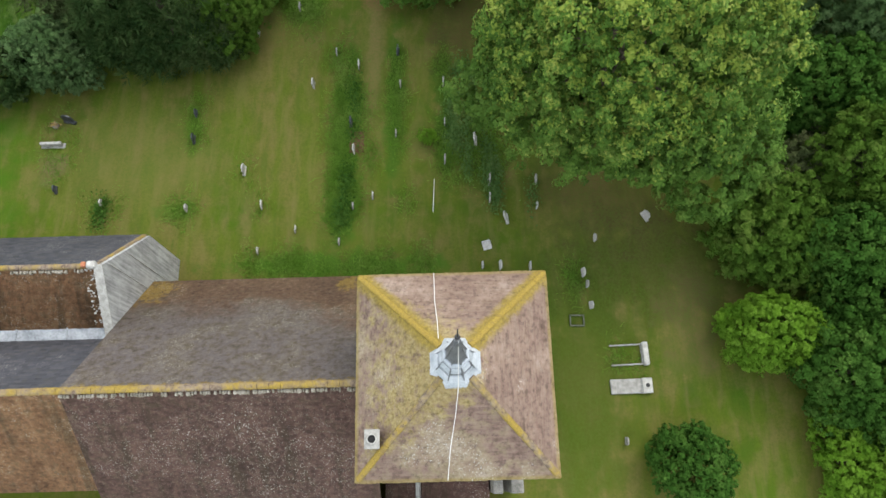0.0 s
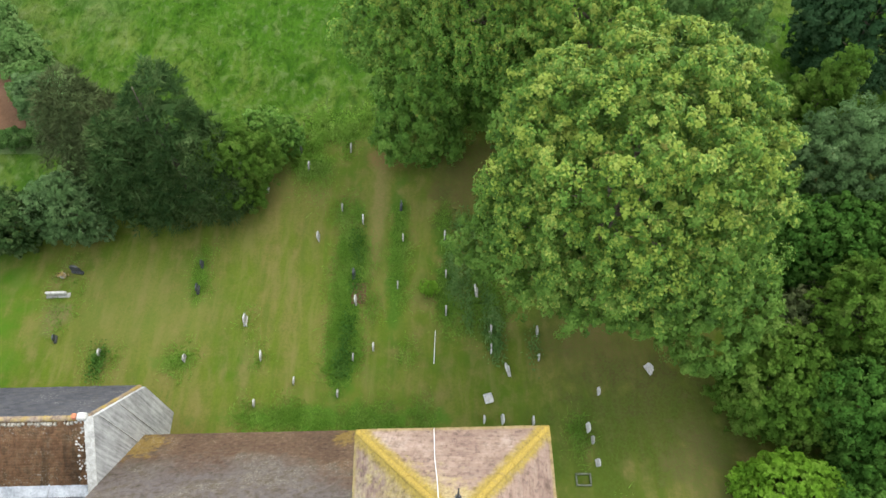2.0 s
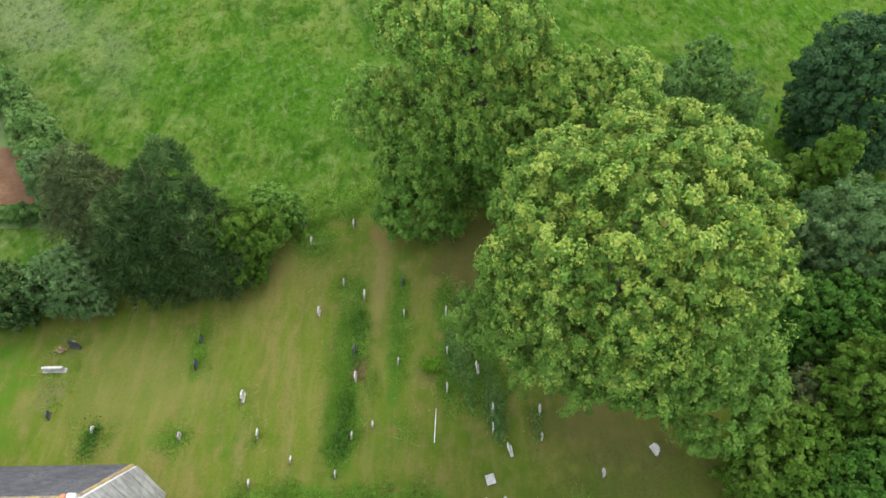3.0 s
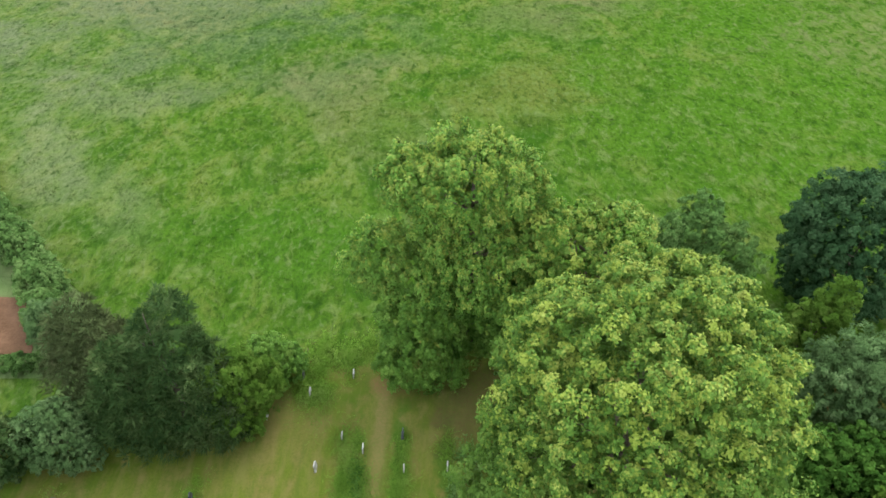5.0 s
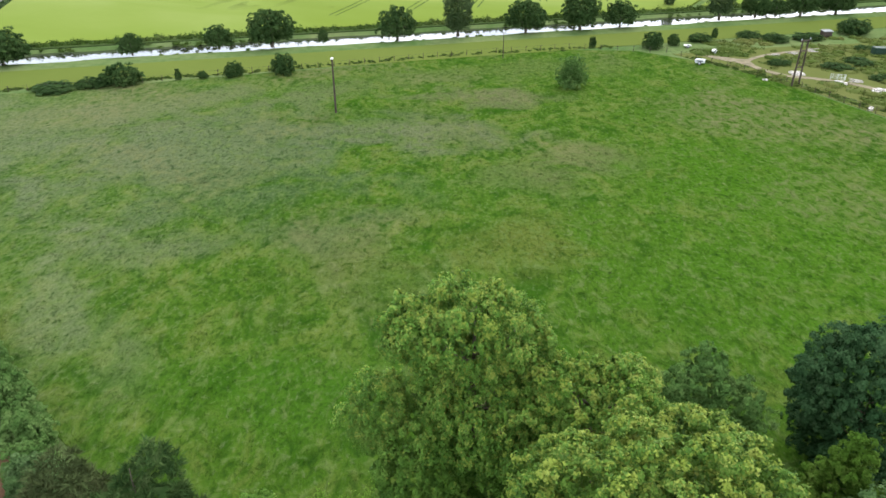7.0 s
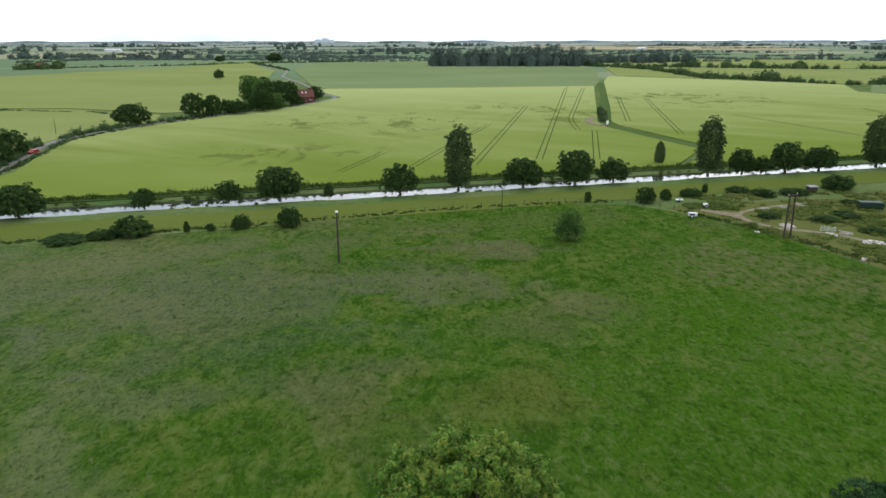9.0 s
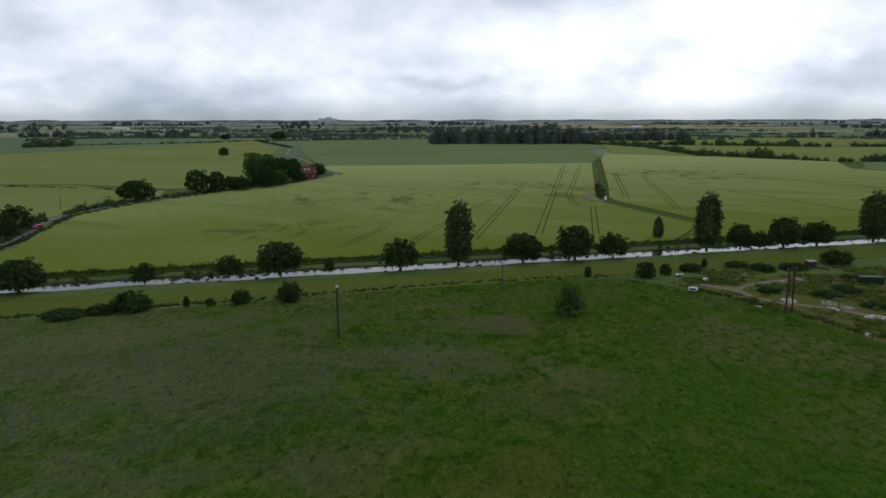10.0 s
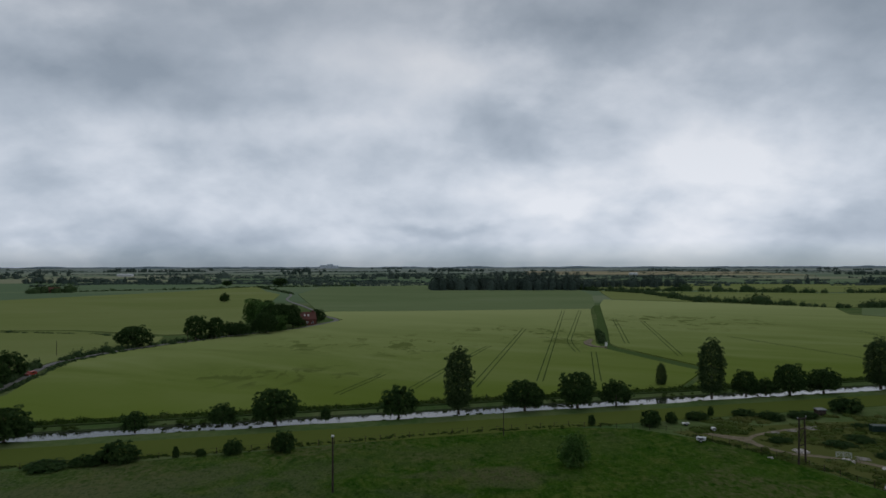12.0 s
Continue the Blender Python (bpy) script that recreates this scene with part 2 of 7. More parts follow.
def lawn_mat():
    m = Nodes("mown_churchyard_grass")
    p = m.where()
    big, mid, fine = m.noise(p, 0.16, 4, 0.6), m.noise(p, 0.8, 5, 0.62), m.noise(p, 8.0, 5, 0.65)
    stripes = m.noise(m.where((0.9, 0.09, 1)), 1.0, 3, 0.6)
    streak = m.noise(m.where((1.5, 0.35, 1)), 1.0, 5, 0.6, 0.5)
    c = m.ramp(big, (0.36, (0.046, 0.092, 0.009)), (0.5, (0.086, 0.106, 0.017)), (0.64, (0.120, 0.115, 0.030)))
    c = m.mix(m.ramp(mid, (0.46, 0.0), (0.66, 0.65)), c, (0.134, 0.112, 0.039))
    c = m.mix(m.ramp(stripes, (0.44, 0.0), (0.60, 0.5)), c, (0.076, 0.116, 0.012))
    c = m.mix(m.ramp(fine, (0.4, 0.0), (0.68, 0.4)), c, (0.045, 0.066, 0.010))
    c = m.mix(m.ramp(streak, (0.48, 0.0), (0.66, 0.4)), c, (0.150, 0.124, 0.048))
    c = m.mix(m.ramp(streak, (0.33, 0.4), (0.46, 0.0)), c, (0.046, 0.088, 0.011))
    # strips left long between the rows of graves, bare ground under the trees, darker grass by the tower
    # the first oval is the trees' shade, painted into the lawn as dark olive
    for x0, y0, rx, ry, tone, amount in ((10.5, 10.4, 6.0, 3.6, (0.046, 0.056, 0.012), 0.75), (-5.5, 17.6, 0.9, 6.6, (0.036, 0.095, 0.009), 1.0), (-2.9, 20.4, 0.55, 5.4, (0.036, 0.088, 0.009), 1.0), (-0.1, 19.6, 0.7, 4.8, (0.034, 0.078, 0.009), 1.0), (-4.2, 23.5, 0.6, 5.0, (0.165, 0.125, 0.050), 0.7), (-16.5, 16.5, 4.5, 3.0, (0.128, 0.118, 0.038), 0.45), (6.6, 3.6, 2.6, 6.2, (0.056, 0.076, 0.012), 0.8), (4.6, 5.0, 0.8, 5.0, (0.040, 0.072, 0.010), 0.7),
                                         (-5.8, 10.4, 5.6, 0.75, (0.035, 0.104, 0.009), 0.9), (1.8, 17.4, 1.6, 3.4, (0.035, 0.075, 0.009), 0.7), (-14.0, 18.6, 0.5, 1.6, (0.040, 0.099, 0.009), 0.8),
                                         (-14.4, 13.5, 1.2, 0.5, (0.044, 0.101, 0.011), 0.7), (-8.6, 26.4, 1.6, 0.9, (0.040, 0.101, 0.009), 0.8), (-5.4, 29.3, 3.2, 1.3, (0.048, 0.101, 0.013), 0.8),
                                         (-3.2, 27.3, 1.9, 1.2, (0.150, 0.084, 0.040), 0.8), (2.2, 25.5, 3.5, 3.0, (0.084, 0.055, 0.026), 0.75), (9.0, 15.0, 4.5, 4.0, (0.075, 0.055, 0.025), 0.6),
                                         (12.3, 7.5, 1.6, 3.2, (0.114, 0.086, 0.040), 0.55), (-10.0, 24.6, 1.2, 1.8, (0.132, 0.101, 0.040), 0.6), (-21.4, 16.0, 0.9, 1.0, (0.132, 0.101, 0.053), 0.7)):
        c = m.patch(c, p, mid, x0, y0, rx, ry, m.mix(m.ramp(fine, (0.4, 0.0), (0.66, 0.55)), tone, (0.080, 0.125, 0.022)), amount * 0.9, 1.3, 0.0, 2.8)
    # greener towards the western end, where it is less worn
    x = m.math("ADD", m.axis(p, 0), m.math("MULTIPLY", mid, 8.0))
    c = m.mix(m.math("MULTIPLY", m.math("SUBTRACT", -18.5, x), 0.2, True), c, (0.040, 0.110, 0.009))
    m.bump(fine, 0.5, 0.05)
    return m.done(c, 1.0, 0, 0.0)


def crop_mat(name, a, b, c3, lodged=False):
    """A standing crop: drifts of ripeness, drill rows, and where asked blown-down patches and old wheel lines."""
    m = Nodes(name)
    q = m.where((0.5, 1.0, 1))
    big, mid, fine = m.noise(q, 0.012, 4, 0.55, 0.6), m.noise(q, 0.12, 5, 0.6, 0.6), m.noise(q, 1.2, 4)
    rows_ = m.noise(m.where((0.55, 0.03, 1)), 1.0, 2)
    c = m.ramp(big, (0.36, a), (0.6, b), (0.75, c3))
    c = m.mix(m.ramp(mid, (0.45, 0.0), (0.75, 0.45)), c, a)
    c = m.mix(m.math("MULTIPLY", rows_, 0.4), c, b)
    c = m.mix(m.math("MULTIPLY", fine, 0.25), c, (0.06, 0.10, 0.02))
    if lodged:
        p = m.where()
        low = tuple(v * 0.5 for v in a)
        # long dull swathes drawn out across the slope, and pale ripe ones between
        slant = m.n("ShaderNodeVectorRotate", Vector=p, Angle=radians(32))
        slant.rotation_type = "Z_AXIS"
        sl = m.n("ShaderNodeVectorMath", Vector=slant.outputs[0])
        sl.operation = "MULTIPLY"
        sl.inputs[1].default_value = (0.011, 0.034, 1)
        drift = m.noise(sl.outputs[0], 1.0, 4, 0.52, 0.8)
        c = m.mix(m.ramp(drift, (0.34, 0.42), (0.50, 0.0)), c, tuple(v * 0.70 for v in a))
        c = m.mix(m.ramp(drift, (0.50, 0.0), (0.68, 0.35)), c, c3)
        # darker and greener near the river, paler farther off
        river_off = m.math("SUBTRACT", m.math("SUBTRACT", m.axis(p, 1), m.math("MULTIPLY", m.axis(p, 0), 0.286)), 178.0)
        river_off = m.math("ADD", river_off, m.math("MULTIPLY", m.math("SUBTRACT", drift, 0.5), 60.0))
        c = m.mix(m.math("MULTIPLY", m.math("SUBTRACT", 1.0, m.math("MULTIPLY", river_off, 1 / 95.0)), 0.8, True), c, (0.118, 0.164, 0.026))
        c = m.mix(m.math("MULTIPLY", m.math("SUBTRACT", river_off, 70.0), 1 / 260.0, True), c, tuple(v * 1.12 for v in c3))
        blotch = m.ramp(m.noise(m.where((0.11, 0.05, 1)), 1.0, 5, 0.65, 0.6), (0.52, 0.0), (0.58, 0.75))
        for x0, y0, rx, ry in ((45, 335, 26, 50), (25, 360, 30, 22), (-20, 300, 30, 40), (-50, 215, 40, 20), (130, 420, 60, 60), (-60, 300, 22, 30)):
            c = m.patch(c, p, mid, x0, y0, rx, ry, m.mix(blotch, c, low), 0.9, 1.5)
    m.bump(fine, 0.4, 0.2)
    return m.done(c, 1.0, 0, 0.0)


def plain_mat(name, a, b, scale=3.0, rough=0.85, metal=0.0, spec=0.3, obj=True, bump=0.3, dist=0.02):
    """Two tones mottled at two scales, with fine relief."""
    m = Nodes(name)
    p = m.where(obj=obj)
    n1, n2 = m.noise(p, scale, 4), m.noise(p, scale * 8, 4)
    f = m.math("ADD", m.math("MULTIPLY", n1, 0.65), m.math("MULTIPLY", n2, 0.35))
    m.bump(n2, bump, dist)
    return m.done(m.ramp(f, (0.36, a), (0.64, b)), rough, metal, spec)


def tile_mat(name, tones, moss=0.35, white=0.3, lichen=0.0, seed=0.0, patch=None, hips=False, single=0.2):
    """Old roof tiles: tone from tile to tile, moss and pale lichen spots, yellow lichen in patches."""
    m = Nodes(name)
    isl = m.n("ShaderNodeNewGeometry").outputs["Random Per Island"]
    p = m.where()
    sh = m.n("ShaderNodeVectorMath", Vector=p)
    sh.operation = "ADD"
    sh.inputs[1].default_value = (seed, seed * 0.7, 0)
    p = sh.outputs[0]
    n1, n2, n3 = m.noise(p, 0.55, 5, 0.62), m.noise(p, 2.6, 5, 0.68), m.noise(p, 11.0, 3, 0.6)
    v = m.math("ADD", m.math("MULTIPLY", isl, single), m.math("ADD", m.math("MULTIPLY", n1, 0.45), m.math("MULTIPLY", n2, 0.55 - single * 0.5)))
    k = len(tones)
    c = m.ramp(v, *[(0.35 + 0.34 * i / (k - 1), t) for i, t in enumerate(tones)])
    if patch:
        grey = m.math("ADD", m.axis(p, 2), m.math("MULTIPLY", m.math("ADD", n1, m.math("MULTIPLY", n2, 0.7)), 5.0))
        grey = m.math("SUBTRACT", grey, m.math("MULTIPLY", m.math("MAXIMUM", m.math("ADD", m.axis(p, 0), 7.0), 0.0), 0.55))
        c = m.mix(m.math("MULTIPLY", m.math("MULTIPLY", m.math("SUBTRACT", grey, 8.6), 0.7, True), 0.92), c, m.mix(m.ramp(n2, (0.38, 0.0), (0.62, 1.0)), patch, (0.108, 0.090, 0.078)))
        # yellow lichen creeping down from the ridge and round the feet of the gable and the tower
        gold = m.ramp(n3, (0.35, (0.20, 0.125, 0.03)), (0.65, (0.30, 0.205, 0.045)))
        c = m.mix(m.math("MULTIPLY", m.math("SUBTRACT", m.math("ADD", m.axis(p, 2), m.math("MULTIPLY", n2, 1.1)), 10.35), 5.0, True), c, gold)
        for x0, y0, rx, ry in ((-13.42, 8.11, 0.9, 0.8), (-4.57, 8.52, 0.5, 0.5)):
            c = m.patch(c, p, n2, x0, y0, rx, ry, gold, 0.75, 1.0, 0.0, 3.2)
    c = m.mix(m.math("MULTIPLY", m.ramp(n2, (0.5, 0.0), (0.66, 1.0)), moss), c, (0.044, 0.038, 0.020))
    if not hips and not patch and name != "dark_grey_slates":
        run = m.noise(m.where((1.6, 0.22, 0.22)), 1.0, 5, 0.62, 0.3)
        c = m.mix(m.ramp(run, (0.36, 0.55), (0.48, 0.0)), c, (0.034, 0.028, 0.014))
        c = m.mix(m.ramp(run, (0.56, 0.0), (0.68, 0.4)), c, tones[-1])
    if lichen:
        c = m.mix(m.math("MULTIPLY", m.ramp(m.math("ADD", n1, m.math("MULTIPLY", n3, 0.3)), (0.60, 0.0), (0.78, 1.0)), lichen), c, (0.25, 0.205, 0.075))
    if hips:
        o = m.where((1 / 3.27, 1 / 3.43, 1), obj=True)
        ox, oy = m.axis(o, 0), m.axis(o, 1)
        dx, dy = m.math("ABSOLUTE", ox), m.math("ABSOLUTE", oy)
        side = m.math("SUBTRACT", dx, dy)
        # rows weathered unevenly along the courses
        along_x, along_y = m.noise(m.where((0.9, 9.0, 0)), 1.0, 4, 0.65), m.noise(m.where((9.0, 0.9, 0)), 1.0, 4, 0.65)
        rows_ = m.mix(m.math("GREATER_THAN", side, 0.0), along_x, along_y)
        c = m.mix(m.ramp(rows_, (0.50, 0.0), (0.64, 0.3)), c, (0.29, 0.235, 0.185))
        c = m.mix(m.ramp(rows_, (0.36, 0.35), (0.48, 0.0)), c, (0.100, 0.074, 0.056))
        # olive lichen film on the west slope and below the spirelet to the south
        west = m.math("MULTIPLY", m.math("SUBTRACT", m.math("SUBTRACT", 0.05, ox), m.math("MULTIPLY", dy, 0.8)), 3.0, True)
        south = m.math("MULTIPLY", m.math("SUBTRACT", m.math("SUBTRACT", 0.30, oy), m.math("ADD", m.math("MULTIPLY", dx, 0.9), 0.2)), 2.2, True)
        film = m.math("MULTIPLY", m.math("MAXIMUM", west, south), m.ramp(m.math("ADD", m.math("MULTIPLY", n1, 0.5), m.math("MULTIPLY", n2, 0.5)), (0.46, 0.0), (0.58, 0.6)))
        c = m.mix(film, c, m.ramp(n3, (0.36, (0.20, 0.170, 0.075)), (0.64, (0.33, 0.285, 0.16))))
        # a broad yellow crust round the foot of the spirelet and down the west slope
        crust = m.math("SUBTRACT", m.math("ADD", 0.50, m.math("MULTIPLY", m.math("SUBTRACT", n2, 0.5), 1.2)), m.math("ADD", m.math("MAXIMUM", dx, dy), m.math("MULTIPLY", m.math("ADD", ox, 0.1), 0.5)))
        c = m.mix(m.math("MULTIPLY", m.math("MULTIPLY", crust, 5.0, True), 0.75), c, m.ramp(n3, (0.35, (0.24, 0.18, 0.055)), (0.65, (0.36, 0.29, 0.12))))
        pale = m.math("MULTIPLY", m.ramp(n1, (0.52, 0.0), (0.66, 0.55)), m.ramp(n2, (0.40, 0.2), (0.6, 1.0)))
        c = m.mix(pale, c, (0.40, 0.32, 0.27))
        # an olive rim of lichen along the eaves
        rim = m.math("MULTIPLY", m.math("SUBTRACT", m.math("MAXIMUM", dx, dy), m.math("ADD", 0.945, m.math("MULTIPLY", n2, 0.04))), 40.0, True)
        c = m.mix(m.math("MULTIPLY", rim, 0.6), c, (0.26, 0.20, 0.05))
        # yellow lichen spreading from the hips, widest on the two northern ones
        off = m.math("ABSOLUTE", side)
        north = m.math("MULTIPLY", m.math("ADD", oy, 0.30), 0.36, True)
        wide = m.math("ADD", 0.035, m.math("MINIMUM", north, 0.125))
        w = m.math("SUBTRACT", wide, m.math("ADD", off, m.math("MULTIPLY", m.math("SUBTRACT", n2, 0.5), 0.17)))
        c = m.mix(m.math("MULTIPLY", m.math("MULTIPLY", w, 14.0, True), 0.92), c, m.ramp(n3, (0.35, (0.215, 0.155, 0.040)), (0.65, (0.315, 0.230, 0.040))))
    if moss > 0.2 and name != "dark_grey_slates":
        # flaked and sooted tiles in small blotches
        n5 = m.noise(p, 5.0, 5, 0.74)
        c = m.mix(m.ramp(n5, (0.38, 0.6), (0.48, 0.0)), c, m.mix(0.65, c, (0.030, 0.022, 0.016)))
        c = m.mix(m.ramp(n5, (0.54, 0.0), (0.64, 0.32)), c, m.mix(0.5, c, (0.36, 0.29, 0.23)))
    n4 = m.noise(p, 17.0, 2, 0.5)
    few = m.noise(p, 0.55, 4, 0.65)
    if white > 0.8:
        # crowded lichen spots, thickest in the middle of the slope
        crowd = m.patch((0.0, 0.0, 0.0), p, n2, -7.0 + seed, 0.6 + seed * 0.7, 4.2, 2.4, (1.0, 1.0, 1.0), 1.0, 1.6, 0.0, 2.6)
        dens = m.math("ADD", m.math("MULTIPLY", m.ramp(few, (0.48, 0.0), (0.60, 1.0)), 0.5), m.math("MULTIPLY", m.math("MULTIPLY", crowd, m.ramp(n2, (0.42, 0.1), (0.58, 1.0))), 0.8))
        spots = m.math("MULTIPLY", m.ramp(n4, (0.61, 0.0), (0.65, 1.0)), m.math("MINIMUM", dens, 0.9))
    else:
        spots = m.math("MULTIPLY", m.ramp(n4, (0.61, 0.0), (0.65, 1.0)), m.ramp(few, (0.52, 0.02), (0.60, 1.0)))
    if hips:
        spots = m.math("MULTIPLY", spots, m.math("MULTIPLY", m.math("SUBTRACT", 0.1, oy), 3.0, True))
    c = m.mix(m.math("MULTIPLY", spots, white), c, (0.50, 0.475, 0.42))
    m.bump(n3, 0.5, 0.02)
    return m.done(c, 0.92, 0, 0.2)


def streaked_mat():
    """Pale cement wall with rain streaks and flaking patches."""
    m = Nodes("pale_streaked_cement_wall")
    p = m.where()
    n1, n2 = m.noise(p, 0.9, 4, 0.6), m.noise(p, 7.0, 4, 0.65)
    run = m.noise(m.where((8.0, 8.0, 0.5)), 1.0, 4, 0.7)
    c = m.ramp(m.math("ADD", m.math("MULTIPLY", run, 0.6), m.math("MULTIPLY", n1, 0.4)), (0.36, (0.18, 0.18, 0.175)), (0.48, (0.32, 0.32, 0.31)), (0.60, (0.47, 0.47, 0.455)))
    c = m.mix(m.ramp(n2, (0.5, 0.0), (0.68, 0.5)), c, (0.34, 0.335, 0.31))
    m.bump(n2, 0.5, 0.03)
    return m.done(c, 0.92, 0, 0.2)


def ridge_mat(name, share):
    """Ridge tiles, buff and grey, patched with yellow lichen (share: the lichen's cover)."""
    m = Nodes(name)
    p = m.where()
    n1, n2, n3 = m.noise(p, 0.8, 4, 0.65), m.noise(p, 5.0, 5, 0.7), m.noise(p, 22.0, 3)
    c = m.ramp(n2, (0.35, (0.12, 0.085, 0.06)), (0.65, (0.27, 0.22, 0.17)))
    c = m.mix(m.ramp(m.math("ADD", m.math("MULTIPLY", n1, 0.6), m.math("MULTIPLY", n2, 0.4)), (0.43 - share, 0.0), (0.57 - share, 0.95)), c, m.ramp(n3, (0.35, (0.205, 0.142, 0.034)), (0.65, (0.315, 0.225, 0.040))))
    m.bump(n3, 0.6, 0.03)
    return m.done(c, 0.95, 0, 0.15)


def water_mat():
    m = Nodes("slow_river_water")
    p = m.where((1.0, 2.2, 1))
    m.bump(m.noise(p, 0.9, 3), 0.06, 0.05)
    return m.done((0.03, 0.035, 0.025), 0.06, 0, 0.5)


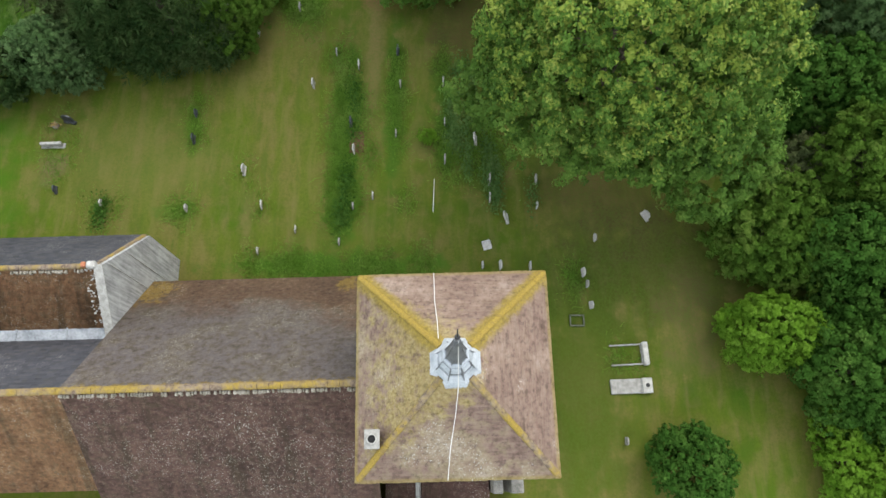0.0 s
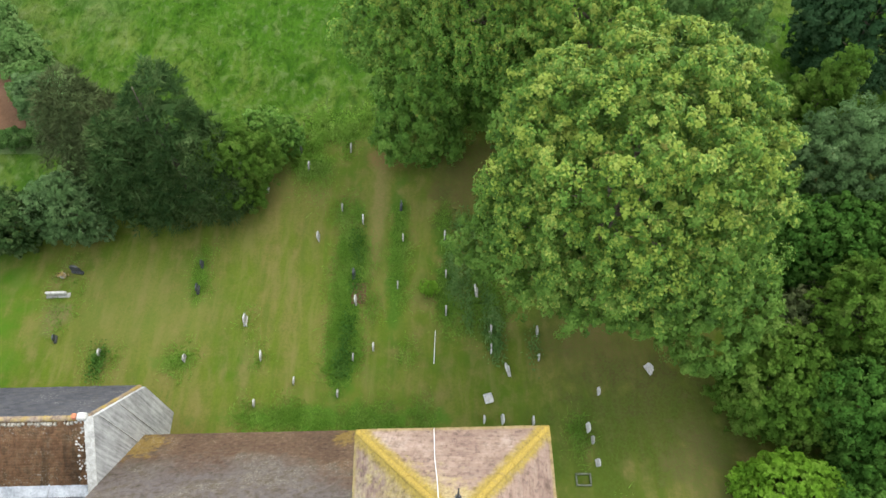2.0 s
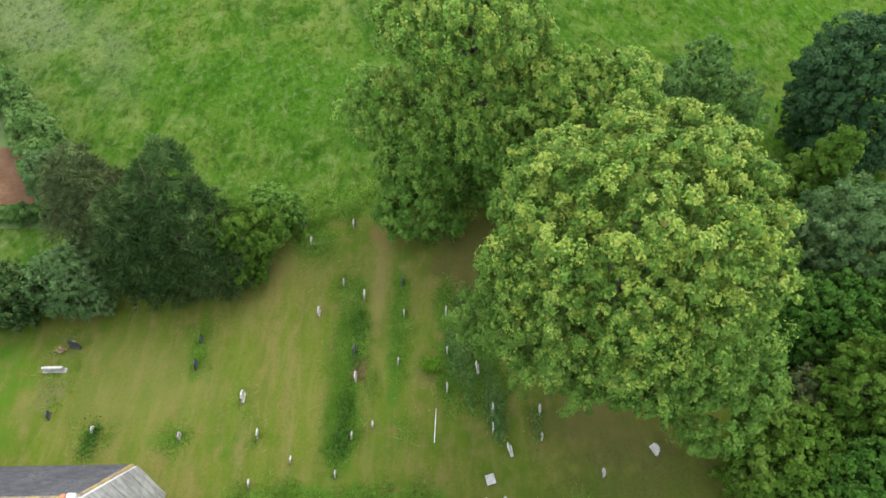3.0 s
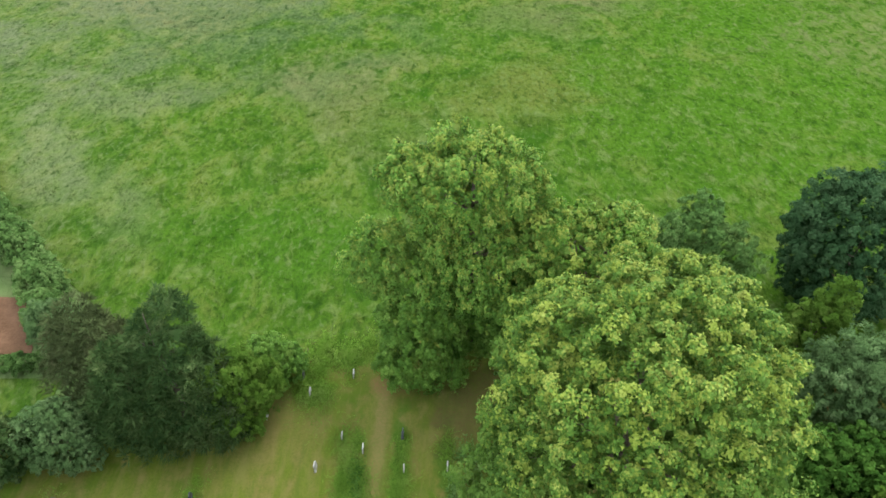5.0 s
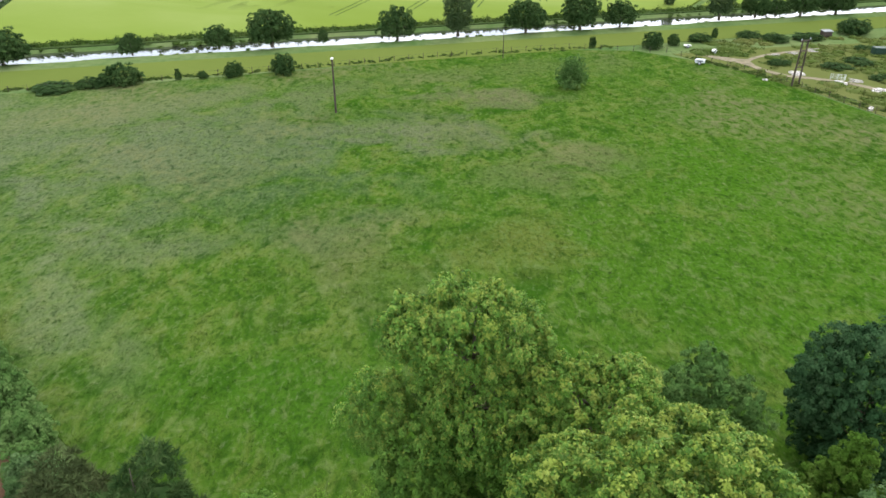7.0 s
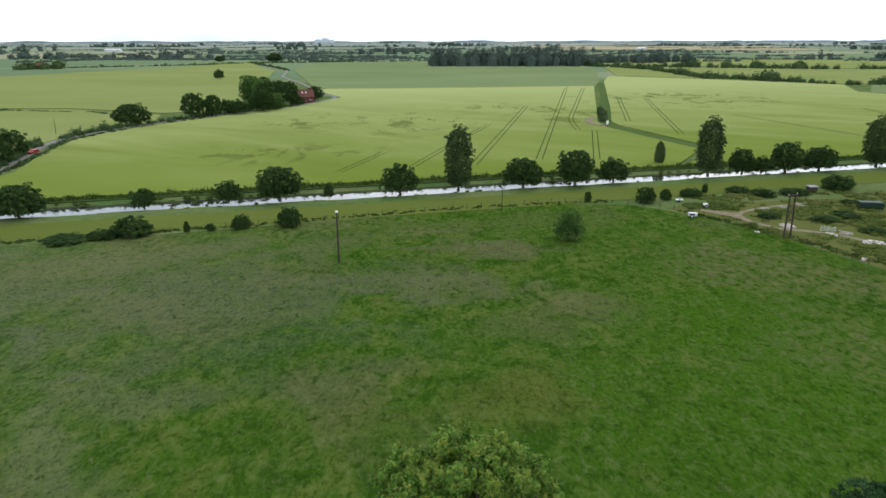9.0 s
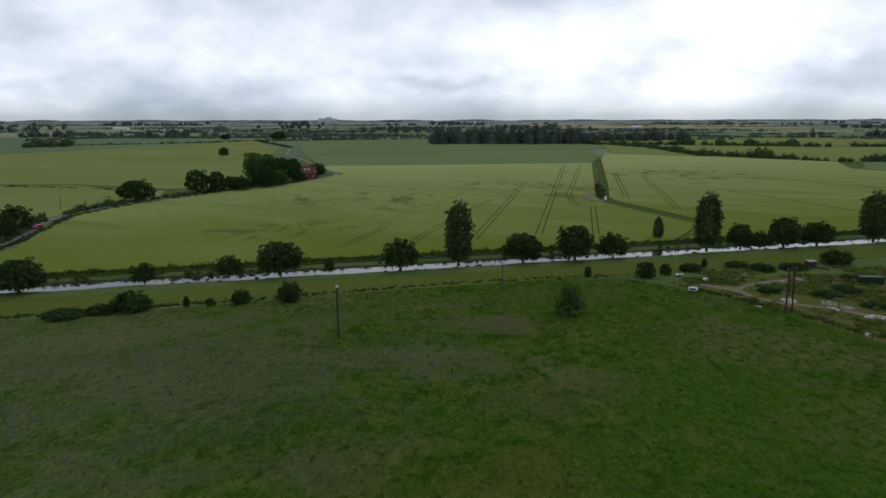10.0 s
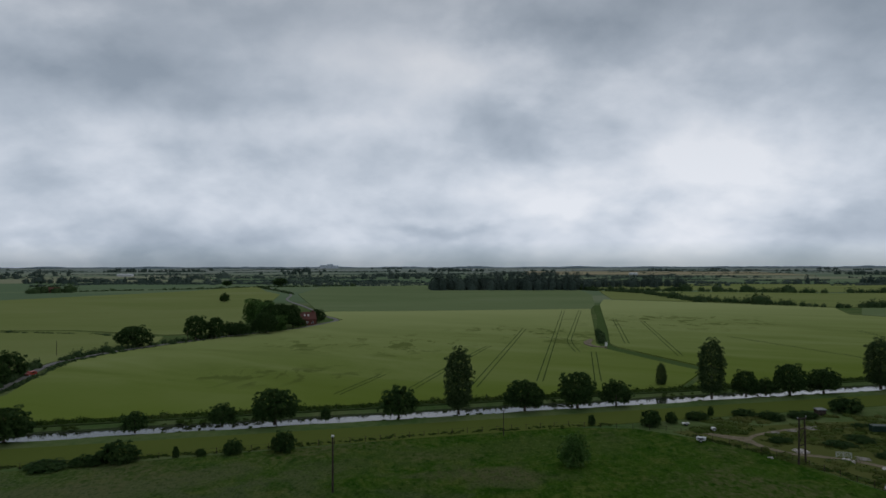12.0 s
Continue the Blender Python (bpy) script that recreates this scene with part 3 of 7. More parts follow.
M = {
    "ground": ground_mat(),
    "pasture": pasture_mat(),
    "lawn": lawn_mat(),
    "water": water_mat(),
    "barley": crop_mat("green_barley", (0.154, 0.202, 0.052), (0.200, 0.243, 0.076), (0.250, 0.285, 0.118), True),
    "beans": crop_mat("dark_green_beans", (0.140, 0.186, 0.088), (0.166, 0.212, 0.104), (0.190, 0.230, 0.128)),
    "wheat": crop_mat("pale_wheat", (0.175, 0.212, 0.070), (0.208, 0.240, 0.090), (0.250, 0.266, 0.125)),
    "ripe": crop_mat("ripe_corn", (0.30, 0.265, 0.17), (0.35, 0.30, 0.20), (0.39, 0.335, 0.235)),
    "bank": crop_mat("river_bank_grass", (0.084, 0.110, 0.024), (0.104, 0.128, 0.031), (0.122, 0.140, 0.042)),
    "scrub": crop_mat("scrubby_yard_ground", (0.075, 0.092, 0.026), (0.104, 0.108, 0.038), (0.140, 0.122, 0.064)),
    "reed": crop_mat("shaded_reeds_and_sedge", (0.034, 0.056, 0.020), (0.046, 0.068, 0.025), (0.070, 0.080, 0.040)),
    "ditch": crop_mat("rank_ditch_grass", (0.056, 0.092, 0.030), (0.074, 0.112, 0.040), (0.095, 0.125, 0.055)),
    "dirt": plain_mat("dry_dirt_track", (0.120, 0.105, 0.065), (0.225, 0.190, 0.135), 0.6, obj=False, bump=0.3, dist=0.05, spec=0.03),
    "earth": plain_mat("bare_red_earth", (0.085, 0.048, 0.026), (0.140, 0.080, 0.048), 0.9, obj=False, bump=0.6, dist=0.1, spec=0.03),
    "asphalt": plain_mat("country_lane_asphalt", (0.11, 0.11, 0.105), (0.17, 0.165, 0.155), 0.3, obj=False),
    "tramline": plain_mat("bare_soil_in_crop", (0.024, 0.046, 0.006), (0.040, 0.066, 0.010), 0.5, obj=False, spec=0.03),
    "stone": plain_mat("weathered_grey_stone", (0.20, 0.195, 0.175), (0.38, 0.37, 0.34), 5.0),
    "stone_pale": plain_mat("pale_limestone", (0.26, 0.255, 0.23), (0.50, 0.49, 0.45), 5.0),
    "stone_dark": plain_mat("polished_dark_granite", (0.025, 0.027, 0.032), (0.05, 0.055, 0.065), 8.0, 0.3, spec=0.5),
    "render": streaked_mat(),
    "kerb_old": plain_mat("sunken_mossy_kerb", (0.05, 0.07, 0.03), (0.15, 0.15, 0.11), 6.0),
    "flint": plain_mat("flint_rubble_wall", (0.12, 0.115, 0.10), (0.33, 0.31, 0.27), 4.0, dist=0.05),
    "lead": plain_mat("white_weathered_lead", (0.27, 0.30, 0.33), (0.52, 0.55, 0.58), 2.5, 0.55, 0.0, 0.4),
    "lead_grey": plain_mat("grey_streaked_lead", (0.15, 0.165, 0.18), (0.34, 0.36, 0.38), 1.6, 0.6, 0.0, 0.3),
    "lead_dark": plain_mat("dull_grey_lead", (0.10, 0.11, 0.12), (0.19, 0.20, 0.215), 3.0, 0.5, 0.3),
    "iron": plain_mat("dark_iron", (0.03, 0.03, 0.032), (0.07, 0.07, 0.072), 6.0, 0.5, 0.6),
    "cable": plain_mat("pale_conductor_tape", (0.62, 0.60, 0.56), (0.75, 0.73, 0.70), 2.0, 0.6),
    "bark": plain_mat("grey_brown_bark", (0.055, 0.045, 0.035), (0.13, 0.11, 0.085), 3.0, 0.95, dist=0.06, spec=0.03),
    "pole": plain_mat("creosoted_pole", (0.035, 0.028, 0.022), (0.075, 0.06, 0.048), 2.0, spec=0.03),
    "brick": plain_mat("red_brickwork", (0.10, 0.035, 0.026), (0.17, 0.062, 0.045), 1.5),
    "clay": plain_mat("orange_clay", (0.28, 0.10, 0.05), (0.42, 0.17, 0.09), 3.0),
    "roof_red": plain_mat("red_clay_roof", (0.085, 0.035, 0.028), (0.14, 0.055, 0.042), 1.5),
    "glass": plain_mat("dark_window_glass", (0.02, 0.025, 0.03), (0.035, 0.04, 0.05), 1.0, 0.08, 0.0, 0.6, bump=0.0),
    "white": plain_mat("white_paint", (0.70, 0.70, 0.69), (0.82, 0.82, 0.80), 2.0, 0.45),
    "grey_paint": plain_mat("pale_grey_paint", (0.45, 0.47, 0.48), (0.58, 0.60, 0.61), 2.0, 0.4),
    "green_paint": plain_mat("dark_green_paint", (0.004, 0.020, 0.011), (0.008, 0.034, 0.018), 1.0, 0.5),
    "red_paint": plain_mat("red_paint", (0.30, 0.035, 0.02), (0.38, 0.05, 0.03), 1.0, 0.35),
    "rubber": plain_mat("black_rubber", (0.012, 0.012, 0.012), (0.03, 0.03, 0.03), 6.0, 0.8),
    "petal": plain_mat("mixed_grave_flowers", (0.10, 0.05, 0.12), (0.50, 0.38, 0.06), 14.0, 0.7),
    "board": plain_mat("bleached_timber_boards", (0.18, 0.165, 0.14), (0.36, 0.335, 0.30), 2.5, 0.9),
    "rubble": plain_mat("pale_rubble", (0.26, 0.22, 0.20), (0.72, 0.68, 0.66), 1.6, 0.9),
    # blue of distance haze painted in as base colour
    "haze": plain_mat("haze_blue_woods", (0.095, 0.140, 0.170), (0.130, 0.175, 0.205), 0.004, 1.0, obj=False, bump=0.0),
    # concrete paled by distance haze that is put into the colour
    "haze_pale": plain_mat("haze_pale_concrete", (0.42, 0.48, 0.54), (0.50, 0.56, 0.62), 0.01, 1.0, bump=0.0),
    "tile_tower": tile_mat("weathered_pinkish_tiles", [(0.122, 0.078, 0.059), (0.196, 0.130, 0.101), (0.260, 0.176, 0.141), (0.330, 0.235, 0.192)], 0.25, 0.75, 0.10, 3.0, None, True, 0.08),
    "tile_brown": tile_mat("mossy_brown_tiles", [(0.040, 0.022, 0.017), (0.074, 0.042, 0.033), (0.110, 0.064, 0.050), (0.150, 0.088, 0.066)], 0.6, 0.9, 0.0, 11.0, single=0.12),
    "tile_north": tile_mat("brown_tiles_weathered_grey", [(0.066, 0.040, 0.024), (0.124, 0.074, 0.046), (0.186, 0.116, 0.075)], 0.5, 0.3, 0.1, 0.0, (0.128, 0.112, 0.108), single=0.08),
    "tile_orange": tile_mat("orange_brown_tiles", [(0.080, 0.042, 0.020), (0.172, 0.090, 0.044), (0.270, 0.158, 0.082)], 0.5, 0.4, 0.06, 27.0, single=0.12),
    "slate": tile_mat("dark_grey_slates", [(0.044, 0.044, 0.051), (0.070, 0.070, 0.080), (0.098, 0.096, 0.104)], 0.3, 0.3, 0.0, 5.0),
    "ridge": ridge_mat("ridge_tile_with_lichen", 0.0),
    "ridge_gold": ridge_mat("ridge_tile_crusted_with_lichen", 0.12),
    "mortar": plain_mat("pale_lime_mortar", (0.15, 0.135, 0.095), (0.40, 0.37, 0.31), 5.0, obj=False),
    "lf_maple": leaf_mat("mid_green_maple_leaves", (0.016, 0.046, 0.007), (0.062, 0.130, 0.017), (0.150, 0.232, 0.044), through=0.12, rough=0.6, spec=0.08),
    # paler leaves for crown tops: top light put into the colour, besides seed bunches
    "lf_lit_tips": leaf_mat("yellow_green_lit_tips", (0.084, 0.142, 0.016), (0.166, 0.222, 0.034), (0.262, 0.300, 0.072), through=0.16, rough=0.6, spec=0.05),
    "lf_lime": leaf_mat("mid_green_lime_leaves", (0.019, 0.058, 0.009), (0.076, 0.166, 0.022), (0.175, 0.275, 0.054), through=0.13, rough=0.6, spec=0.08),
    "lf_dark": leaf_mat("dark_holm_oak_leaves", (0.012, 0.034, 0.012), (0.026, 0.062, 0.022), (0.055, 0.100, 0.042), through=0.12),
    "lf_yew": leaf_mat("dark_yew_needles", (0.012, 0.033, 0.010), (0.035, 0.070, 0.019), (0.098, 0.132, 0.048), through=0.1),
    "lf_laurel": leaf_mat("deep_green_leaves", (0.015, 0.046, 0.007), (0.038, 0.098, 0.014), (0.090, 0.165, 0.032), through=0.2),
    "lf_silver": leaf_mat("silvery_willow_leaves", (0.030, 0.068, 0.020), (0.072, 0.132, 0.044), (0.150, 0.220, 0.095)),
    "lf_olive": leaf_mat("yellowish_green_leaves", (0.024, 0.060, 0.008), (0.064, 0.130, 0.016), (0.145, 0.212, 0.044)),
    "lf_ash": leaf_mat("soft_green_ash_leaves", (0.022, 0.060, 0.014), (0.074, 0.148, 0.036), (0.160, 0.240, 0.080)),
    "lf_acid": leaf_mat("bright_lime_green_leaves", (0.042, 0.110, 0.009), (0.104, 0.212, 0.017), (0.180, 0.295, 0.044)),
    "lf_brown": leaf_mat("brownish_dying_foliage", (0.026, 0.040, 0.014), (0.054, 0.074, 0.026), (0.112, 0.120, 0.055), through=0.1),
    "lf_river": leaf_mat("riverside_tree_leaves", (0.016, 0.038, 0.011), (0.037, 0.072, 0.021), (0.076, 0.120, 0.038), patch=0.5, through=0.15),
    "lf_poplar": leaf_mat("grey_green_poplar_leaves", (0.024, 0.048, 0.018), (0.056, 0.092, 0.034), (0.112, 0.152, 0.064), patch=0.5, through=0.2),
    # far foliage blued and lightened: distance haze put into its colour
    "lf_far": leaf_mat("haze_tinted_foliage", (0.040, 0.062, 0.050), (0.062, 0.088, 0.072), (0.092, 0.120, 0.096), patch=0.02, through=0.1),
    "lf_hedge": leaf_mat("hedgerow_leaves", (0.024, 0.046, 0.018), (0.044, 0.074, 0.028), (0.076, 0.108, 0.044), patch=0.2, through=0.1),
    "reed_leaf": leaf_mat("reed_and_sedge_blades", (0.022, 0.046, 0.008), (0.042, 0.074, 0.014), (0.082, 0.105, 0.030), patch=0.12, through=0.15),
    "scrub_leaf": leaf_mat("dry_weeds_and_brambles", (0.030, 0.058, 0.010), (0.066, 0.098, 0.020), (0.135, 0.135, 0.045), patch=0.08, through=0.2),
    "grass_tall": leaf_mat("uncut_grass_blades", (0.060, 0.140, 0.014), (0.100, 0.195, 0.024), (0.170, 0.250, 0.055), patch=0.6, through=0.25),
}

# ---------------------------------------------------------------- builders


def mesh_of(name, verts, faces, mats=(), smooth=False):
    """A mesh from arrays: verts (n, 3), faces (m, k) with k corners each."""
    me = bpy.data.meshes.new(name)
    verts, faces = np.asarray(verts, np.float32), np.asarray(faces, np.int32)
    k = faces.shape[1]
    me.vertices.add(len(verts))
    me.vertices.foreach_set("co", verts.ravel())
    me.loops.add(faces.size)
    me.loops.foreach_set("vertex_index", faces.ravel())
    me.polygons.add(len(faces))
    me.polygons.foreach_set("loop_start", np.arange(0, faces.size, k, dtype=np.int32))
    me.update(calc_edges=True)
    me.validate()
    if smooth:
        me.shade_smooth()
    for m in mats:
        me.materials.append(M[m])
    return me


def bm_mesh(name, bm, material, smooth=False):
    me = bpy.data.meshes.new(name)
    bm.normal_update()
    bm.to_mesh(me)
    bm.free()
    me.materials.append(M[material])
    if smooth:
        me.shade_smooth()
    return me


def part(name, bm, material, parent, label="", smooth=False):
    """Links a bmesh or mesh as one object under a thing or a part."""
    me = bm if isinstance(bm, bpy.types.Mesh) else bm_mesh(name, bm, material, smooth)
    ob = new(name, me)
    ob.parent = parent
    return tagged(ob, label)


def thing(name, label, category, at=(0, 0, 0), rz=0.0, group="", kind="", scale=1.0):
    ob = new(name)
    ob.matrix_world = pose(*at, 0, 0, rz) @ Matrix.Scale(scale, 4)
    return tagged(ob, label, category, group, kind)


def box(bm, lo, hi, bevel=0.0, turn=None):
    r = bmesh.ops.create_cube(bm, size=1.0)
    vs = r["verts"]
    for v in vs:
        v.co = Vector([l + (c + 0.5) * (h - l) for c, l, h in zip(v.co, lo, hi)])
        if turn is not None:
            v.co = turn @ v.co
    if bevel:
        es = {e for v in vs for e in v.link_edges}
        bmesh.ops.bevel(bm, geom=list(es), offset=bevel, segments=1, affect="EDGES")
    return vs


def bar(bm, a, b, r0, r1=None, seg=8):
    """A tapered round bar from a to b."""
    a, b = Vector(a), Vector(b)
    r1 = r0 if r1 is None else r1
    q = (b - a).to_track_quat("Z", "Y")
    rings = []
    for c, r in ((a, r0), (b, r1)):
        rings.append([bm.verts.new(c + q @ Vector((r * math.cos(2 * math.pi * i / seg), r * math.sin(2 * math.pi * i / seg), 0))) for i in range(seg)])
    for i in range(seg):
        j = (i + 1) % seg
        bm.faces.new((rings[0][i], rings[0][j], rings[1][j], rings[1][i]))
    bm.faces.new(rings[0][::-1])
    bm.faces.new(rings[1])


def prism(bm, outline, z0, z1):
    """An upright prism over a plan outline (counter-clockwise)."""
    lo = [bm.verts.new((x, y, z0)) for x, y in outline]
    hi = [bm.verts.new((x, y, z1)) for x, y in outline]
    k = len(outline)
    for i in range(k):
        j = (i + 1) % k
        bm.faces.new((lo[i], lo[j], hi[j], hi[i]))
    bm.faces.new(hi)
    bm.faces.new(lo[::-1])


def extrude_profile(bm, profile, axis, a, b):
    """A closed profile swept along x or y: profile of (other, z) pairs."""
    def at(s, p):
        return (s, p[0], p[1]) if axis == "x" else (p[0], s, p[1])
    A = [bm.verts.new(at(a, p)) for p in profile]
    B = [bm.verts.new(at(b, p)) for p in profile]
    k = len(profile)
    for i in range(k):
        j = (i + 1) % k
        bm.faces.new((A[i], A[j], B[j], B[i]))
    bm.faces.new(A[::-1])
    bm.faces.new(B)
    bmesh.ops.recalc_face_normals(bm, faces=bm.faces[:])


def blob_points(rng, n):
    v = rng.normal(size=(n, 3))
    return v / np.linalg.norm(v, axis=1)[:, None]


def leaves_at(rng, centre, normal, size, slim=0.55, tri=False):
    """Leaves at the centres, facing about along the normals: folded and four-cornered, or three-cornered."""
    n = len(centre)
    normal = normal / np.linalg.norm(normal, axis=1)[:, None]
    t = np.cross(normal, rng.normal(size=(n, 3)))
    t /= np.linalg.norm(t, axis=1)[:, None] + 1e-9
    b = np.cross(normal, t)
    s = size * rng.uniform(0.65, 1.35, (n, 1))
    w = s * slim
    tip, root = centre + t * s * 0.5, centre - t * s * 0.5
    droop = normal * s * 0.16
    l, r = centre + b * w * 0.5 - droop, centre - b * w * 0.5 - droop
    if tri:
        v = np.stack([root + b * w * 0.6, root - b * w * 0.6, tip - droop], 1).reshape(-1, 3)
        return v, np.arange(3 * n).reshape(-1, 3)
    v = np.stack([root, r, tip, l], 1).reshape(-1, 3)
    return v, np.arange(4 * n).reshape(-1, 4)


def leafy_crown(name, seed, lobes, pad_r, leaf, mat, tips=None, gap=1.5, cover=1.7, flat=0.3, hang=0.0, floor=0.3, slim=0.6, rise=0.75, needle=False, ragged=0.09):
    """A crown of leafy pads: each pad is a domed spray at the end of a branch, made of smaller sprays of leaves,
    set over the lobes (x, y, z, rx, ry, rz) with dark gaps between. tips = (material, share) for paler, top-lit pads."""
    rng = np.random.default_rng(seed)
    lobes = np.array(lobes, float)
    lobes[:, 3:] = np.maximum(lobes[:, 3:] - pad_r * 0.8, lobes[:, 3:] * 0.45)
    area = lobes[:, 3] * lobes[:, 4] + lobes[:, 4] * lobes[:, 5] + lobes[:, 3] * lobes[:, 5]
    n = int(area.sum() * 26 / pad_r ** 2) + 60
    which = rng.choice(len(lobes), n, p=area / area.sum())
    d = blob_points(rng, n)
    swell = 1.0 + rng.normal(0, ragged, n)
    c = lobes[which, :3] + d * lobes[which, 3:] * swell[:, None]
    out = d / lobes[which, 3:]
    out /= np.linalg.norm(out, axis=1)[:, None]
    keep = c[:, 2] > floor
    for i, lo in enumerate(lobes):
        keep &= (which == i) | (np.linalg.norm((c - lo[:3]) / lo[3:], axis=1) > 0.93)
    c, out = c[keep], out[keep]
    size = pad_r * rng.choice([0.55, 0.8, 1.0, 1.25, 1.55], len(c), p=[0.2, 0.25, 0.25, 0.2, 0.1])
    taken = []
    for i in range(len(c)):
        if not taken or np.all(np.sum((c[taken] - c[i]) ** 2, 1) > (gap * 0.5 * (size[taken] + size[i])) ** 2):
            taken.append(i)
    c, out, size = c[taken], out[taken], size[taken]
    k = len(c)
    axis = out * 0.6 + np.array([0, 0, rise]) + rng.normal(0, 0.15, (k, 3))
    axis /= np.linalg.norm(axis, axis=1)[:, None]
    # smaller sprays over each pad's dome
    sub = 11
    sd = blob_points(rng, k * sub).reshape(k, sub, 3) + axis[:, None, :] * 0.75
    sd /= np.linalg.norm(sd, axis=2)[..., None]
    lift = (sd * axis[:, None, :]).sum(2, keepdims=True)
    sc = c[:, None, :] + size[:, None, None] * rng.uniform(0.7, 1.15, (k, sub, 1)) * (sd - axis[:, None, :] * lift * flat)
    per = max(6, int(cover * 4.0 * pad_r ** 2 / (leaf * leaf * slim * 0.5) / sub))
    ld = blob_points(rng, k * sub * per).reshape(k, sub, per, 3) + sd[:, :, None, :] * 0.55 + np.array([0, 0, 0.25])
    ld /= np.linalg.norm(ld, axis=3)[..., None]
    pos = sc[:, :, None, :] + ld * size[:, None, None, None] * 0.42 * rng.uniform(0.35, 1.1, (k, sub, per, 1))
    pos[..., 2] -= hang * rng.random((k, sub, per)) ** 2 * size[:, None, None]
    nor = ld + sd[:, :, None, :] * 0.6 + rng.normal(0, 0.36, ld.shape) + np.array([0, 0, 0.3])
    pick = np.zeros((k, sub, per), bool)
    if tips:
        # paler leaves on the higher pads' outer, upper sprays: seed bunches and painted top light
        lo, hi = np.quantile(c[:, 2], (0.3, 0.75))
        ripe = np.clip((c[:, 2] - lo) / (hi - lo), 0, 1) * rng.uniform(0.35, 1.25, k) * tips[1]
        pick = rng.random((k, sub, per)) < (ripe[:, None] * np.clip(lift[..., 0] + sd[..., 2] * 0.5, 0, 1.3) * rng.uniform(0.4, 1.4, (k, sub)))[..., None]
    pos, nor, pick = pos.reshape(-1, 3), nor.reshape(-1, 3), pick.reshape(-1)
    ok = pos[:, 2] > 0.04
    pos, nor, pick = pos[ok], nor[ok], pick[ok]
    # sparse leaves on the inner branches
    m = int(area.sum() * 5.0 / (leaf * 2.2) ** 2 * 0.14)
    w = rng.choice(len(lobes), m, p=area / area.sum())
    di = blob_points(rng, m)
    inner = lobes[w, :3] + di * lobes[w, 3:] * rng.uniform(0.55, 0.9, (m, 1))
    inner, di = inner[inner[:, 2] > max(0.1, floor * 0.6)], di[inner[:, 2] > max(0.1, floor * 0.6)]
    if needle:
        v, f = blades_at(rng, pos, nor, leaf, slim)
    else:
        v, f = leaves_at(rng, pos, nor, leaf, slim, True)
    v2, f2 = leaves_at(rng, inner, di + np.array([0, 0, 0.5]) + rng.normal(0, 0.5, di.shape), leaf * 2.2, 0.7, True)
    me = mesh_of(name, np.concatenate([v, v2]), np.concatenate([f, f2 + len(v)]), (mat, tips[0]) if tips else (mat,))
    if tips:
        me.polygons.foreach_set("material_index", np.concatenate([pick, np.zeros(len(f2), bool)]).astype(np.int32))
    return me


def blades_at(rng, root, way, size, slim):
    """Needle sprays: slim blades that point along their way, drooping at the tip."""
    n = len(root)
    way = way / np.linalg.norm(way, axis=1)[:, None]
    side = np.cross(way, rng.normal(size=(n, 3)))
    side /= np.linalg.norm(side, axis=1)[:, None] + 1e-9
    s = size * rng.uniform(0.6, 1.4, (n, 1))
    tip = root + way * s - np.array([0, 0, 0.25]) * s
    v = np.stack([root + side * s * slim * 0.5, root - side * s * slim * 0.5, tip], 1).reshape(-1, 3)
    return v, np.arange(3 * n).reshape(-1, 3)


def trunk_mesh(name, seed, height, r, limbs, reach, lean=0.0, start=0.35):
    """A tapered trunk with limbs that fork."""
    rng = random.Random(seed)
    bm = bmesh.new()
    p, pts = Vector((0, 0, -0.1)), []
    for i in range(7):
        pts.append(p.copy())
        p = p + Vector((rng.uniform(-1, 1) * 0.05 * height / 6 + lean * height / 6, rng.uniform(-1, 1) * 0.05 * height / 6, height / 6))
    for i in range(6):
        bar(bm, pts[i], pts[i + 1], r * (1 - i / 6.6) * (1.35 if i == 0 else 1), r * (1 - (i + 1) / 6.6), 8)
    for i in range(limbs):
        f = start + (1 - start) * 0.85 * i / max(1, limbs - 1)
        a = pts[0].lerp(pts[6], f)
        ang = i * 2.4 + rng.uniform(-0.5, 0.5)
        ln = reach * rng.uniform(0.65, 1.0) * (1.15 - 0.6 * f)
        m = a + Vector((math.cos(ang) * ln * 0.55, math.sin(ang) * ln * 0.55, ln * 0.32))
        e = a + Vector((math.cos(ang) * ln, math.sin(ang) * ln, ln * rng.uniform(0.4, 0.75)))
        rl = r * 0.42 * (1.1 - 0.6 * f)
        bar(bm, a, m, rl, rl * 0.65, 6)
        bar(bm, m, e, rl * 0.65, rl * 0.2, 5)
        for s in (-1, 1):
            q = m + Vector((math.cos(ang + s * 0.7) * ln * 0.42, math.sin(ang + s * 0.7) * ln * 0.42, ln * 0.3))
            bar(bm, m, q, rl * 0.45, rl * 0.15, 5)
    return bm_mesh(name, bm, "bark", True)


def tree(name, label, at, trunk, crown, category="tree", group="", rz=0.0, scale=1.0):
    t = thing(name, label, category, at, rz, group, scale=scale)
    part("trunk", trunk, "bark", t)
    part("crown", crown, None, t)
    return t


def sheet(name, outline, z, mat, label, kind="structure", z0=None, category="ground"):
    """A level piece of land with its own edge: outline counter-clockwise."""
    bm = bmesh.new()
    prism(bm, outline, z - 0.3 if z0 is None else z0, z)
    return tagged(new(name, bm_mesh(name, bm, mat)), label, category, kind=kind)


